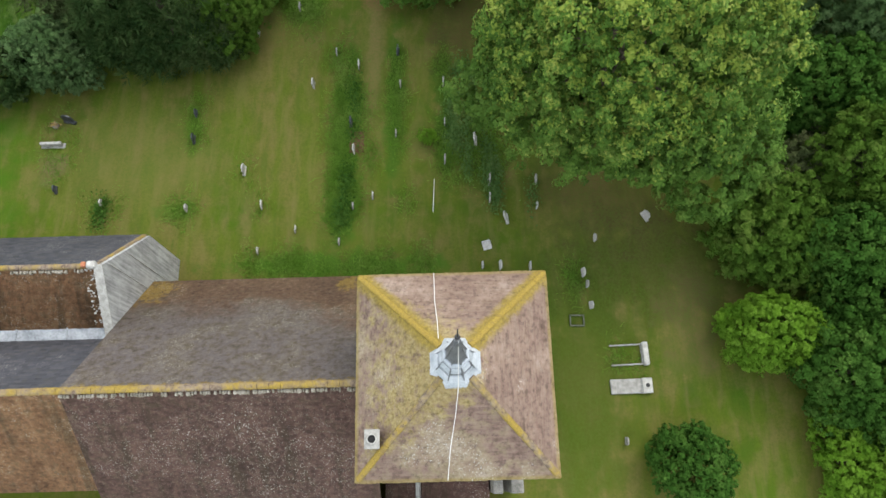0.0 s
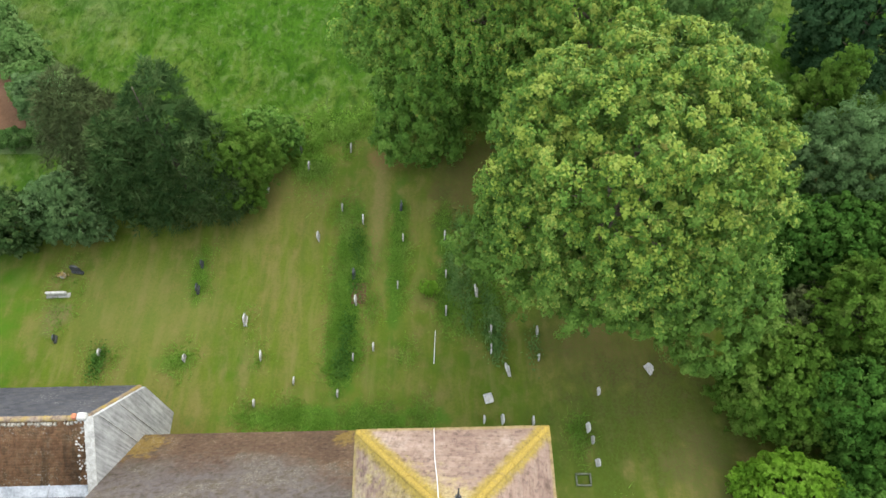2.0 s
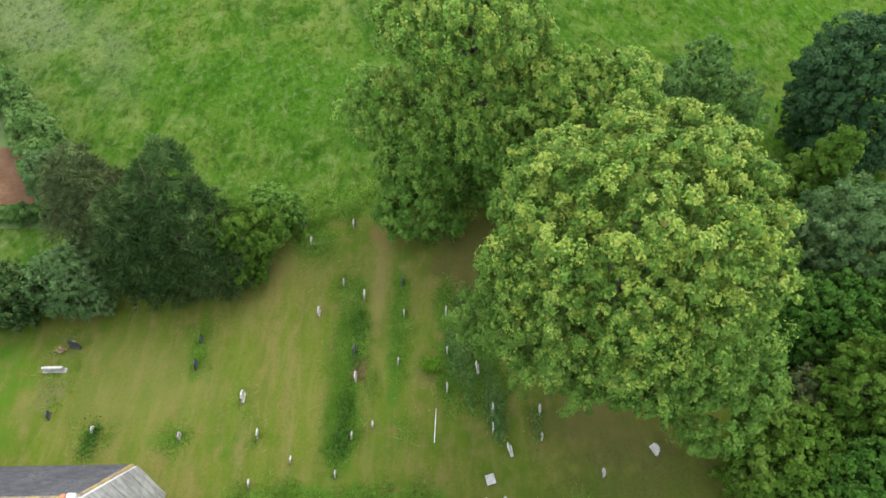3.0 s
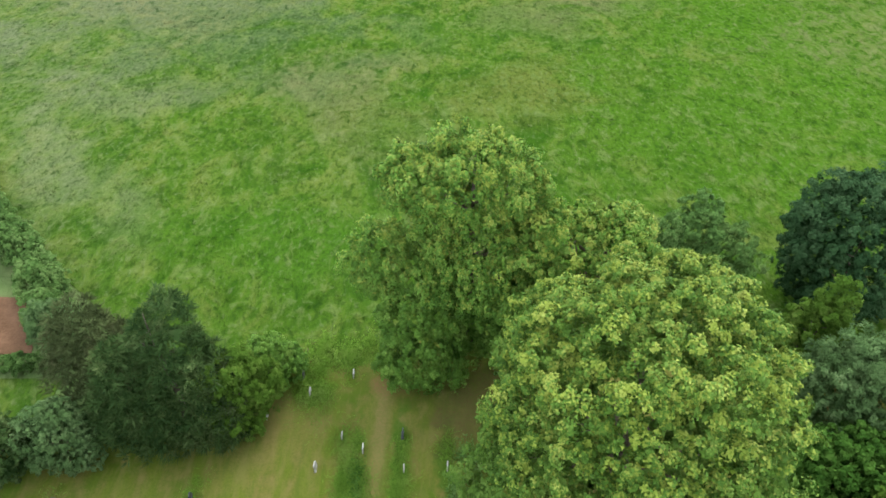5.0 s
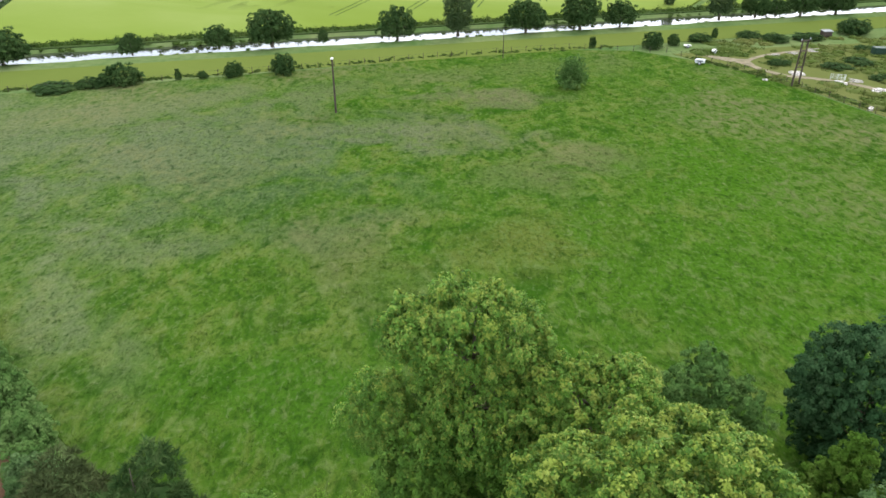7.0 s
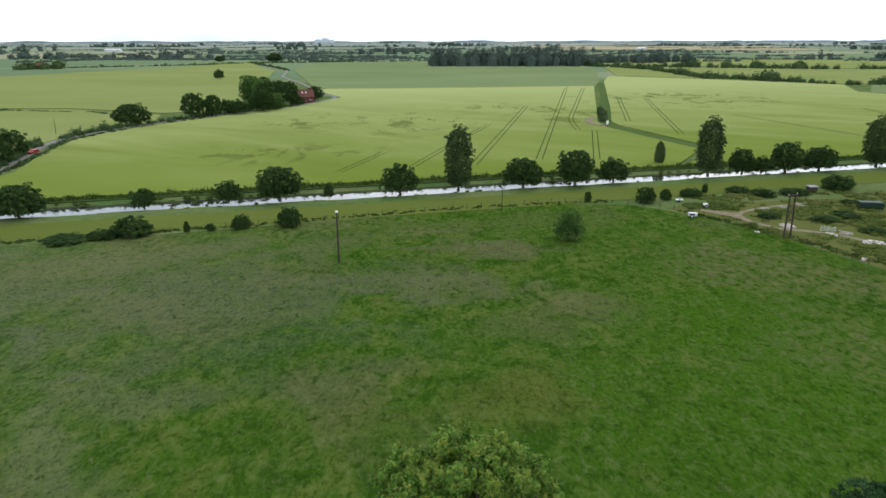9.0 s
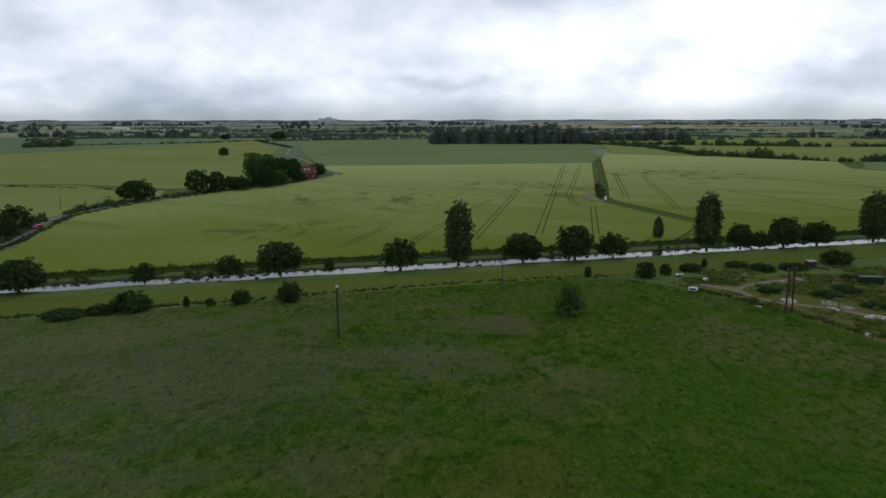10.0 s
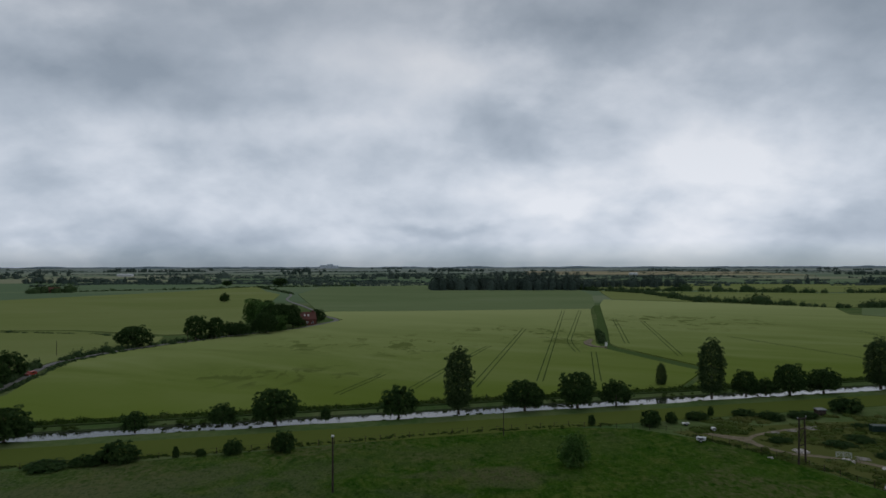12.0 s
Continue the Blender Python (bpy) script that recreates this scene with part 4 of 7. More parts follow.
def ribbon(name, line, width, z, mat, label, kind="structure", category="ground", parent=None, z0=-0.2):
    """A strip of even width along a line of plan points."""
    bm = bmesh.new()
    pts = [Vector((x, y)) for x, y in line]
    rows_ = []
    for i, p in enumerate(pts):
        d = (pts[min(i + 1, len(pts) - 1)] - pts[max(i - 1, 0)]).normalized()
        n = Vector((-d.y, d.x)) * width / 2
        rows_.append([bm.verts.new((q.x, q.y, zz)) for q in (p + n, p - n) for zz in (z, z0)])
    for a, b in zip(rows_, rows_[1:]):
        for i, j in ((0, 2), (2, 3), (1, 0)):
            bm.faces.new((a[i], a[j], b[j], b[i]))
    bmesh.ops.recalc_face_normals(bm, faces=bm.faces[:])
    ob = new(name, bm_mesh(name, bm, mat))
    if parent:
        ob.parent = parent
        return ob
    return tagged(ob, label, category, kind=kind)


def smooth_line(pts, steps=8):
    """Catmull-Rom through plan points."""
    out = []
    P = [pts[0], *pts, pts[-1]]
    for i in range(1, len(P) - 2):
        a, b, c, d = (np.array(P[i + k], float) for k in (-1, 0, 1, 2))
        for s in range(steps):
            t = s / steps
            out.append(tuple(0.5 * (2 * b + (c - a) * t + (2 * a - 5 * b + 4 * c - d) * t * t + (3 * b - a - 3 * c + d) * t ** 3)))
    out.append(tuple(pts[-1]))
    return out


# ---------------------------------------------------------------- ground, river, fields
RIVER_DIR = Vector((211.8, 60.5)).normalized()
RIVER_N = Vector((-RIVER_DIR.y, RIVER_DIR.x))
RIVER_AT = Vector((0.0, 161.9))        # on the near water's edge


def river_point(u, v):
    p = RIVER_AT + RIVER_DIR * u + RIVER_N * v
    return p.x, p.y


def make_ground():
    rng = random.Random(4)
    us = [-6500, -3000, -1200, -500] + list(range(-260, 341, 6)) + [600, 1300, 3000, 6500]
    vs = [(-900, 0), (-300, 0), (-120, 0), (-40, 0), (-7, 0), (-3.0, 0.35), (-0.8, 0.1), (0.2, -0.9), (4.5, -1.4), (9.0, -0.9), (10.2, 0.1), (13, 0.3), (18, 0), (60, 0), (300, 0), (1200, 0), (2600, 0), (6300, 0)]
    verts, faces = [], []
    for u in us:
        for v, z in vs:
            j = rng.uniform(-0.5, 0.5) if -1 < v < 11 else 0
            x, y = river_point(u, v + j)
            verts.append((x, min(y, 4960), z))
    k = len(vs)
    for i in range(len(us) - 1):
        for j in range(k - 1):
            a = i * k + j
            faces.append((a, a + k, a + k + 1, a + 1))
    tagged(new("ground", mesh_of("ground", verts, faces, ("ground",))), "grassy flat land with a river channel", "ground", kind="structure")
    a, b, c, d = river_point(-3000, -0.5), river_point(3000, -0.5), river_point(3000, 10.4), river_point(-3000, 10.4)
    bm = bmesh.new()
    vv = [bm.verts.new((*p, -0.45)) for p in (a, b, c, d)]
    bm.faces.new(vv)
    tagged(new("water", bm_mesh("water", bm, "water")), "still grey river reflecting the cloudy sky", "river", kind="structure")


make_ground()

sheet("pasture", [(-80, 116), (-62.3, 121.0), (-43.9, 128.0), (-23.3, 134.8), (-0.6, 143), (24.3, 150), (38, 149), (46.8, 142), (54.7, 132.6), (60.5, 121.5), (67.1, 104.5), (95, 62), (120, 20), (46, 24), (25.5, 29.5), (14, 31.2), (-3, 30.8), (-10.6, 28.3), (-20, 29.5), (-26.4, 35.0), (-32.4, 40.0), (-36.8, 43.8), (-60, 66), (-110, 90)][::-1],
      0.05, "pasture", "uneven green grazing pasture with pale dry patches", category="pasture")
sheet("churchyard_lawn", [(-60, -40), (60, -40), (46, 24), (25.5, 29.5), (14, 31.2), (-3, 30.8), (-10.6, 28.3), (-13.5, 23.0), (-22, 22.6), (-45, 18)],
      0.045, "lawn", "mown churchyard grass, dry and olive in patches", category="lawn")
sheet("neighbour_lawn", [(-45, 24.2), (-24.3, 24.4), (-24.4, 27.3), (-45, 27)], 0.06, "pasture", "small green garden lawn behind a hedge", category="lawn")
sheet("earth_plot", [(-40, 28.9), (-27.2, 29.3), (-29.0, 34.3), (-40, 34.8)], 0.06, "earth", "bare reddish earth plot", category="soil")
sheet("scrub_yard", [(45, 146.5), (47.5, 142.5), (55.2, 132.8), (61, 121.8), (67.6, 104.8), (78, 88), (190, 120), (190, 168), (110, 160.5), (70, 153)], 0.06, "scrub",
      "rough scrubby yard ground with dry weeds", category="yard")
sheet("river_bank", [river_point(-200, -21), river_point(70, -17.5), river_point(330, -17.5), river_point(330, -4), river_point(-200, -4)], 0.07, "bank", "smooth mown grass strip beside the river", category="bank")

# fields across the river
sheet("barley_field", [(-118, 145), (-54.2, 162.5), (-0.8, 178.2), (62.1, 196), (79, 226), (76, 233), (67, 262), (60.5, 284), (60.5, 302), (72, 364), (96.5, 500), (102, 528), (38.7, 517), (-42.5, 503.5), (-90, 500), (-94, 482), (-82, 456), (-68, 428), (-74.5, 397), (-82, 370.7), (-105, 331), (-122, 295), (-131, 272.5), (-135.5, 244), (-127, 211), (-118, 183)],
      0.55, "barley", "ripening yellow-green barley field", z0=-0.1, category="field")
sheet("barley_field", [(66, 197.5), (128, 215), (175, 228), (260, 252), (420, 290), (300, 405), (262, 470), (290, 541), (213, 616), (140, 663), (119, 578), (79, 364), (66.5, 302), (67, 290), (74, 266), (84, 232)],
      0.55, "barley", "ripening yellow-green barley field", z0=-0.1, category="field")
sheet("bean_field", [(-98, 503), (-42.5, 505), (38.7, 519), (102.5, 531), (115, 578), (150, 770), (160, 910), (-28, 890), (-35, 1105), (-195, 1010), (-176, 784)],
      0.4, "beans", "dull mid-green bean field", z0=-0.1, category="field")
sheet("wheat_field", [(-420, 340), (-234, 360), (-196, 361), (-140, 338), (-112, 350), (-125, 420), (-195, 780), (-232, 858), (-300, 1060), (-335, 870), (-430, 650), (-700, 560)],
      0.45, "wheat", "pale green wheat field", z0=-0.1, category="field")
sheet("wheat_field", [(-138, 215), (-142, 245), (-138, 275), (-128, 298), (-138, 330), (-196, 356), (-234, 355), (-420, 335), (-420, 215)],
      0.4, "wheat", "pale green wheat field", z0=-0.1, category="field")
sheet("wheat_field", [(150, 672), (216, 626), (298, 550), (400, 560), (900, 700), (1000, 830), (420, 800), (180, 880)],
      0.4, "wheat", "pale green wheat field", z0=-0.1, category="field")
sheet("bean_field", [(270, 470), (305, 408), (425, 292), (900, 500), (500, 560), (310, 540)], 0.4, "beans", "dull mid-green bean field", z0=-0.1, category="field")
sheet("wheat_field", [(190, 960), (420, 830), (1000, 860), (1100, 1080), (500, 1150), (220, 1180)], 0.4, "wheat", "pale green wheat field", z0=-0.1, category="field")
sheet("ripe_field", [(200, 2150), (1000, 1950), (1150, 2700), (300, 2950)], 0.5, "ripe", "ripe golden corn field far away", z0=-0.1, category="field")
ribbon("ditch_margin", smooth_line([(116, 578), (92, 440), (76, 364), (64, 302), (64, 288), (71, 265), (80, 234), (82, 228)]), 6.0, 0.12, "ditch", "weedy green ditch between the barley fields", category="ditch")
ribbon("road", smooth_line([(-127, 150), (-126.5, 168), (-124.5, 183.4), (-131.8, 211.3), (-140.2, 244.3), (-135.5, 272.5), (-127, 295), (-109.6, 331.2), (-86.3, 370.7), (-77.9, 397.6), (-72.4, 428.6), (-84.0, 459.8), (-120, 560), (-160, 667), (-186, 790), (-246, 950), (-283, 1016)]), 2.5, 0.25, "asphalt",
       "narrow pale country lane winding between fields", category="road")

sheet("soil_heap", [(55.8, 306), (54.9, 297), (56.2, 289.5), (60.5, 286.5), (62.2, 288.5), (58.6, 291.5), (57.6, 297), (59.0, 305), (62.0, 316), (60.8, 318)], 0.75, "dirt", "bare brown soil bank at the ditch's corner", z0=-0.1, category="soil")
TRAMLINES = [[(5.2, 195.7), (19, 272), (36.8, 370.8)], [(24.7, 205.3), (79.0, 512)], [(41.7, 205.4), (53.8, 273.4)], [(73.7, 301.9), (98.7, 436.6)], [(83.7, 262), (110.6, 416.1)], [(-11.9, 192.8), (-1.1, 235.7), (13.9, 291.6)],
             [(47.6, 273.4), (50.5, 310), (60.0, 358.7), (91.1, 512.0)], [(-31.1, 184.2), (-22.3, 217.6)], [(150, 250), (128, 330)], [(186, 262), (205, 360)]]
for line in TRAMLINES:
    line = smooth_line(line, 6)
    d = (Vector(line[-1]) - Vector(line[0])).normalized()
    for side in (-0.9, 0.9):
        off = Vector((-d.y, d.x)) * side
        ribbon("tramline", [(x + off.x, y + off.y) for x, y in line], 0.36, 0.57, "tramline", "narrow wheel track pressed through the barley", category="wheel track", z0=0.4)

# ---------------------------------------------------------------- church
# Own frame: x along the church to the east, origin at the tower's foot.
church = thing("church", "old village church with tiled roofs and a square tower", "church", (0.26, 3.29, 0), 1.5)
RIDGE_Y, RIDGE_Z = -0.08, 10.05
X_EAST, X_STEP, X_WEST = -3.0, -14.0, -34.0
EAVE_N_Y, EAVE_N_Z = 5.83, 3.0
EAVE_S_Y, EAVE_S_Z = -6.0, 3.1


def tile_field(name, mat, a, b, c, d, seed, gauge=0.115, wide=0.17, label="", lift=0.02):
    """Courses of single tiles over a roof slope: a, b along the eaves, d, c above them along the ridge.
    Each tile is a thin wedge, a little turned and lifted."""
    rng = np.random.default_rng(seed)
    a, b, c, d = (np.array(p, float) for p in (a, b, c, d))
    slope = (np.linalg.norm(d - a) + np.linalg.norm(c - b)) / 2
    nor = np.cross(b - a, d - a)
    nor /= np.linalg.norm(nor)
    courses = max(2, int(slope / gauge))
    V, F = [], []
    base = 0
    for i in range(courses):
        f0, f1 = i / courses, min(1.0, (i + 1.25) / courses)
        l0, r0 = a + (d - a) * f0, b + (c - b) * f0
        l1, r1 = a + (d - a) * f1, b + (c - b) * f1
        length = np.linalg.norm(r0 - l0)
        if length < wide * 0.6:
            continue
        n = max(1, int(length / wide))
        cuts = (np.arange(n + 1) + (0.5 if i % 2 else 0.0)) / n
        cuts = np.clip(cuts, 0, 1)
        if i % 2:
            cuts = np.concatenate([[0.0], cuts[:-1], [1.0]])
        s0, s1 = cuts[:-1], cuts[1:]
        ok = s1 - s0 > 0.15 / n
        s0, s1 = s0[ok], s1[ok]
        m = len(s0)
        gap = 0.002 / max(length, 0.1)
        th = 0.014 + rng.uniform(-0.004, 0.008, (m, 1))
        sag = rng.normal(0, 0.006, (m, 1))
        L0, R0 = l0 + (r0 - l0) * (s0 + gap)[:, None], l0 + (r0 - l0) * (s1 - gap)[:, None]
        L1, R1 = l1 + (r1 - l1) * (s0 + gap)[:, None], l1 + (r1 - l1) * (s1 - gap)[:, None]
        down = (a - d) / np.linalg.norm(a - d) * sag
        top0, top1 = nor * (lift + th), nor * lift * 0.3
        vs = np.stack([L0 + down + top0, R0 + down + top0, R1 + top1, L1 + top1, L0 + down, R0 + down], 1)
        V.append(vs.reshape(-1, 3))
        q = base + np.arange(m)[:, None] * 6
        F.append(np.concatenate([q + np.array([0, 1, 2, 3]), q + np.array([4, 5, 1, 0])], 0))
        base += 6 * m
    ob = part(name, mesh_of(name, np.concatenate(V), np.concatenate(F), (mat,)), None, church, label)
    ob["kind"] = "stuff"
    return ob


def slab(name, mat, a, b, c, d, thick, label=""):
    """The boarding under a slope of tiles."""
    bm = bmesh.new()
    P = [Vector(p) for p in (a, b, c, d)]
    n = (P[1] - P[0]).cross(P[3] - P[0]).normalized()
    top = [bm.verts.new(p) for p in P]
    bot = [bm.verts.new(p - n * thick) for p in P]
    bm.faces.new(top)
    bm.faces.new(bot[::-1])
    for i in range(4):
        j = (i + 1) % 4
        bm.faces.new((top[j], top[i], bot[i], bot[j]))
    bmesh.ops.remove_doubles(bm, verts=bm.verts[:], dist=1e-5)
    return part(name, bm, mat, church, label)


def slope(name, mat, a, b, c, d, seed, label, gauge=0.115, wide=0.17):
    slab(name, "tile_brown" if mat != "slate" else "slate", a, b, c, d, 0.12, label)
    tile_field("tile_covering" if mat != "slate" else "slate_covering", mat, a, b, c, d, seed, gauge, wide, label)


def ridge_run(p, q, n, r, seed, mat="ridge", label="ridge tile yellow with lichen"):
    """Half-round ridge tiles laid end to end."""
    rng = random.Random(seed)
    p, q = Vector(p), Vector(q)
    step = (q - p) / n
    ln = step.length * 0.97
    bm = bmesh.new()
    seg = 7
    rings = [[bm.verts.new((x, r * math.cos(math.pi * i / (seg - 1)), r * 0.8 * math.sin(math.pi * i / (seg - 1)) - r * 0.35)) for i in range(seg)] for x in (0, ln)]
    for i in range(seg - 1):
        bm.faces.new((rings[0][i], rings[0][i + 1], rings[1][i + 1], rings[1][i]))
    bm.faces.new(rings[0][::-1])
    bm.faces.new(rings[1])
    me = bm_mesh("ridge_tile", bm, mat)
    rot = step.to_track_quat("X", "Z")
    for i in range(n):
        ob = new("ridge_tile", me)
        ob.parent = church
        ob.matrix_basis = Matrix.Translation(p + step * i + Vector((0, 0, rng.uniform(0.0, 0.03)))) @ rot.to_matrix().to_4x4() @ pose(0, 0, 0, rng.uniform(-4, 4), 0, rng.uniform(-1.5, 1.5))


def wall(name, lo, hi, mat, label=""):
    bm = bmesh.new()
    box(bm, lo, hi)
    return part(name, bm, mat, church, label)


# walls
wall("chancel_wall", (X_STEP, EAVE_N_Y - 0.75, -0.2), (X_EAST, EAVE_N_Y - 0.3, EAVE_N_Z + 0.25), "flint", "flint rubble wall")
wall("chancel_wall", (X_STEP, EAVE_S_Y + 0.3, -0.2), (X_EAST, EAVE_S_Y + 0.75, EAVE_S_Z + 0.25), "flint", "flint rubble wall")
wall("nave_wall", (X_WEST, -3.2, -0.2), (X_STEP - 0.02, -2.75, 6.3), "flint", "flint rubble wall")
wall("aisle_wall", (X_WEST, 7.2, -0.2), (X_STEP - 0.25, 7.6, 3.95), "flint", "flint rubble wall")
bm = bmesh.new()
extrude_profile(bm, [(5.2, -0.2), (7.82, -0.2), (7.82, 3.97), (5.17, 8.05), (2.5, 6.2), (2.5, 3.0), (5.2, 3.0)], "x", X_STEP - 0.2, X_STEP)
part("gable_wall", bm, "render", church, "pale streaked gable end wall")
bm = bmesh.new()
for (y0, z0), (y1, z1) in (((5.17, 8.12), (2.55, 6.3)),):
    vs = []
    for x in (X_STEP - 0.34, X_STEP + 0.03):
        for (y, z) in ((y0, z0), (y1, z1)):
            for dz in (-0.02, 0.03):
                vs.append(bm.verts.new((x, y, z + dz)))
    for f in ((0, 1, 3, 2), (4, 6, 7, 5), (1, 5, 7, 3), (0, 2, 6, 4), (0, 4, 5, 1), (2, 3, 7, 6)):
        bm.faces.new([vs[i] for i in f])
bmesh.ops.recalc_face_normals(bm, faces=bm.faces[:])
part("gable_coping", bm, "stone_pale", church, "broad pale stone coping")
bm = bmesh.new()
box(bm, (X_STEP - 0.62, 5.02, 7.95), (X_STEP - 0.22, 5.32, 8.2), 0.05)
part("coping_stone", bm, "stone_pale", church, "pale apex stone")
bm = bmesh.new()
box(bm, (X_STEP - 0.80, 5.06, 8.02), (X_STEP - 0.62, 5.28, 8.24), 0.03)
part("apex_tile", bm, "clay", church, "orange clay end tile")
for y0 in (5.35, 6.3):
    bm = bmesh.new()
    box(bm, (X_STEP - 0.01, y0, 0.0), (X_STEP + 0.025, y0 + 0.05, 7.95 - abs(y0 - 5.1) * 1.55), 0.01)
    part("wall_strip", bm, "stone_pale", church, "pale vertical strip on the gable")

# roofs
NY, NZ = RIDGE_Y, RIDGE_Z
slope("chancel_roof", "tile_north", (X_EAST, EAVE_N_Y, EAVE_N_Z), (X_STEP, EAVE_N_Y, EAVE_N_Z), (X_STEP, NY, NZ), (X_EAST, NY, NZ), 1, "brown tiles weathered to grey")
slope("chancel_roof", "tile_brown", (X_STEP, EAVE_S_Y, EAVE_S_Z), (X_EAST, EAVE_S_Y, EAVE_S_Z), (X_EAST, NY, NZ), (X_STEP, NY, NZ), 2, "dark mossy brown tiles with pale lichen spots")
slope("nave_roof", "slate", (X_STEP, 2.45, 6.39), (X_WEST, 2.45, 6.39), (X_WEST, NY, NZ), (X_STEP, NY, NZ), 3, "dark grey slates", 0.17, 0.26)
slope("nave_roof", "tile_orange", (X_WEST, -3.44, 6.1), (X_STEP, -3.44, 6.1), (X_STEP, NY, NZ), (X_WEST, NY, NZ), 4, "mossy orange-brown tiles")
slope("aisle_roof", "tile_orange", (X_WEST, 2.9, 6.3), (X_STEP - 0.2, 2.9, 6.3), (X_STEP - 0.2, 5.17, 7.9), (X_WEST, 5.17, 7.9), 5, "mossy orange-brown tiles")
slope("aisle_roof", "slate", (X_STEP - 0.2, 7.9, 3.85), (X_WEST, 7.9, 3.85), (X_WEST, 5.17, 7.9), (X_STEP - 0.2, 5.17, 7.9), 6, "dark grey slates", 0.17, 0.26)
bm = bmesh.new()
box(bm, (X_WEST, 2.3, 6.05), (X_STEP - 0.02, 3.02, 6.36), 0.03)
for k in range(9):
    box(bm, (X_STEP - 2.0 - 2.1 * k, 2.32, 6.355), (X_STEP - 1.93 - 2.1 * k, 3.0, 6.40), 0.01)
part("valley_gutter", bm, "lead_grey", church, "pale weathered lead valley gutter")
ridge_run((X_STEP, NY, NZ + 0.06), (X_EAST - 0.2, NY, NZ + 0.05), 26, 0.13, 1)
ridge_run((X_WEST, NY, NZ + 0.06), (X_STEP, NY, NZ + 0.05), 44, 0.13, 2)
ridge_run((X_WEST, 5.17, 7.96), (X_STEP - 0.6, 5.17, 7.96), 42, 0.12, 3)
ridge_run((X_STEP - 0.27, 7.85, 3.98), (X_STEP - 0.27, 5.17, 8.03), 11, 0.13, 5)
rng_ = random.Random(8)
for x0_, x1_, y0_, z0_, n_ in ((X_STEP, X_EAST - 0.2, NY - 0.22, NZ - 0.16, 110), (X_WEST, X_STEP - 0.7, 4.96, 7.80, 150)):
    bm = bmesh.new()
    for k in range(n_):
        if rng_.random() < 0.22:
            continue
        x_ = x0_ + (x1_ - x0_) * k / n_
        w_ = (x1_ - x0_) / n_ * rng_.uniform(0.5, 1.15)
        h_ = rng_.uniform(0.0, 0.06) ** 1.0
        box(bm, (x_, y0_ - h_, z0_ - h_), (x_ + w_, y0_ + 0.1, z0_ + 0.09), 0.02)
    part("mortar_bed", bm, "mortar", church, "pale crumbling mortar under the ridge")["kind"] = "stuff"
# flaking mortar down the verge of the aisle roof
bm = bmesh.new()
for k in range(90):
    f_ = rng_.random()
    x_, y_ = X_STEP - 0.36 - 0.45 * rng_.random() ** 1.8, 3.0 + 2.1 * f_
    s_ = rng_.uniform(0.015, 0.05)
    z_ = 6.3 + (y_ - 2.9) * 0.705 + 0.03
    box(bm, (x_ - s_, y_ - s_ * 0.8, z_ - 0.05), (x_ + s_, y_ + s_ * 0.8, z_ + s_ * 0.5), 0.01)
part("verge_mortar", bm, "stone_pale", church, "white flakes of mortar along the verge")["kind"] = "stuff"

# tower
TX, TY, TZ, AZ = 3.27, 3.43, 11.5, 14.15
wall("tower_wall", (-TX + 0.25, -TY + 0.25, -0.2), (TX - 0.25, TY - 0.25, TZ - 0.05), "flint", "flint rubble tower wall")
bm = bmesh.new()
box(bm, (-TX + 0.02, -TY + 0.02, TZ - 0.18), (TX - 0.02, TY - 0.02, TZ - 0.02), 0.02)
part("eaves_board", bm, "mortar", church, "pale painted eaves board")
corners = [(-TX, -TY, TZ), (TX, -TY, TZ), (TX, TY, TZ), (-TX, TY, TZ)]
apex = (0.0, 0.0, AZ)
bm = bmesh.new()
cv = [bm.verts.new(p) for p in corners]
av = bm.verts.new(apex)
for i in range(4):
    bm.faces.new((cv[i], cv[(i + 1) % 4], av))
bm.faces.new(cv[::-1])
part("tower_roof", bm, "tile_tower", church, "low pyramid roof of pinkish tiles")
for i in range(4):
    tile_field("tile_covering", "tile_tower", corners[i], corners[(i + 1) % 4], apex, apex, 20 + i, 0.105, 0.165, "weathered pinkish tiles with lichen")
    ridge_run(Vector(corners[i]).lerp(Vector(apex), 0.025) + Vector((0, 0, 0.05)), Vector(corners[i]).lerp(Vector(apex), 0.86) + Vector((0, 0, 0.05)), 14, 0.11, 30 + i, "ridge_gold" if i > 1 else "ridge")


def ring(bm, n, r, z, turn=math.pi / 8):
    return [bm.verts.new((r * math.cos(turn + 2 * math.pi * i / n), r * math.sin(turn + 2 * math.pi * i / n), z)) for i in range(n)]


def lathe8(bm, stations, cap=True, n=8):
    rs = [ring(bm, n, r, z) for r, z in stations]
    for a, b in zip(rs, rs[1:]):
        for i in range(n):
            j = (i + 1) % n
            bm.faces.new((a[i], a[j], b[j], b[i]))
    if cap:
        bm.faces.new(rs[-1])
        bm.faces.new(rs[0][::-1])


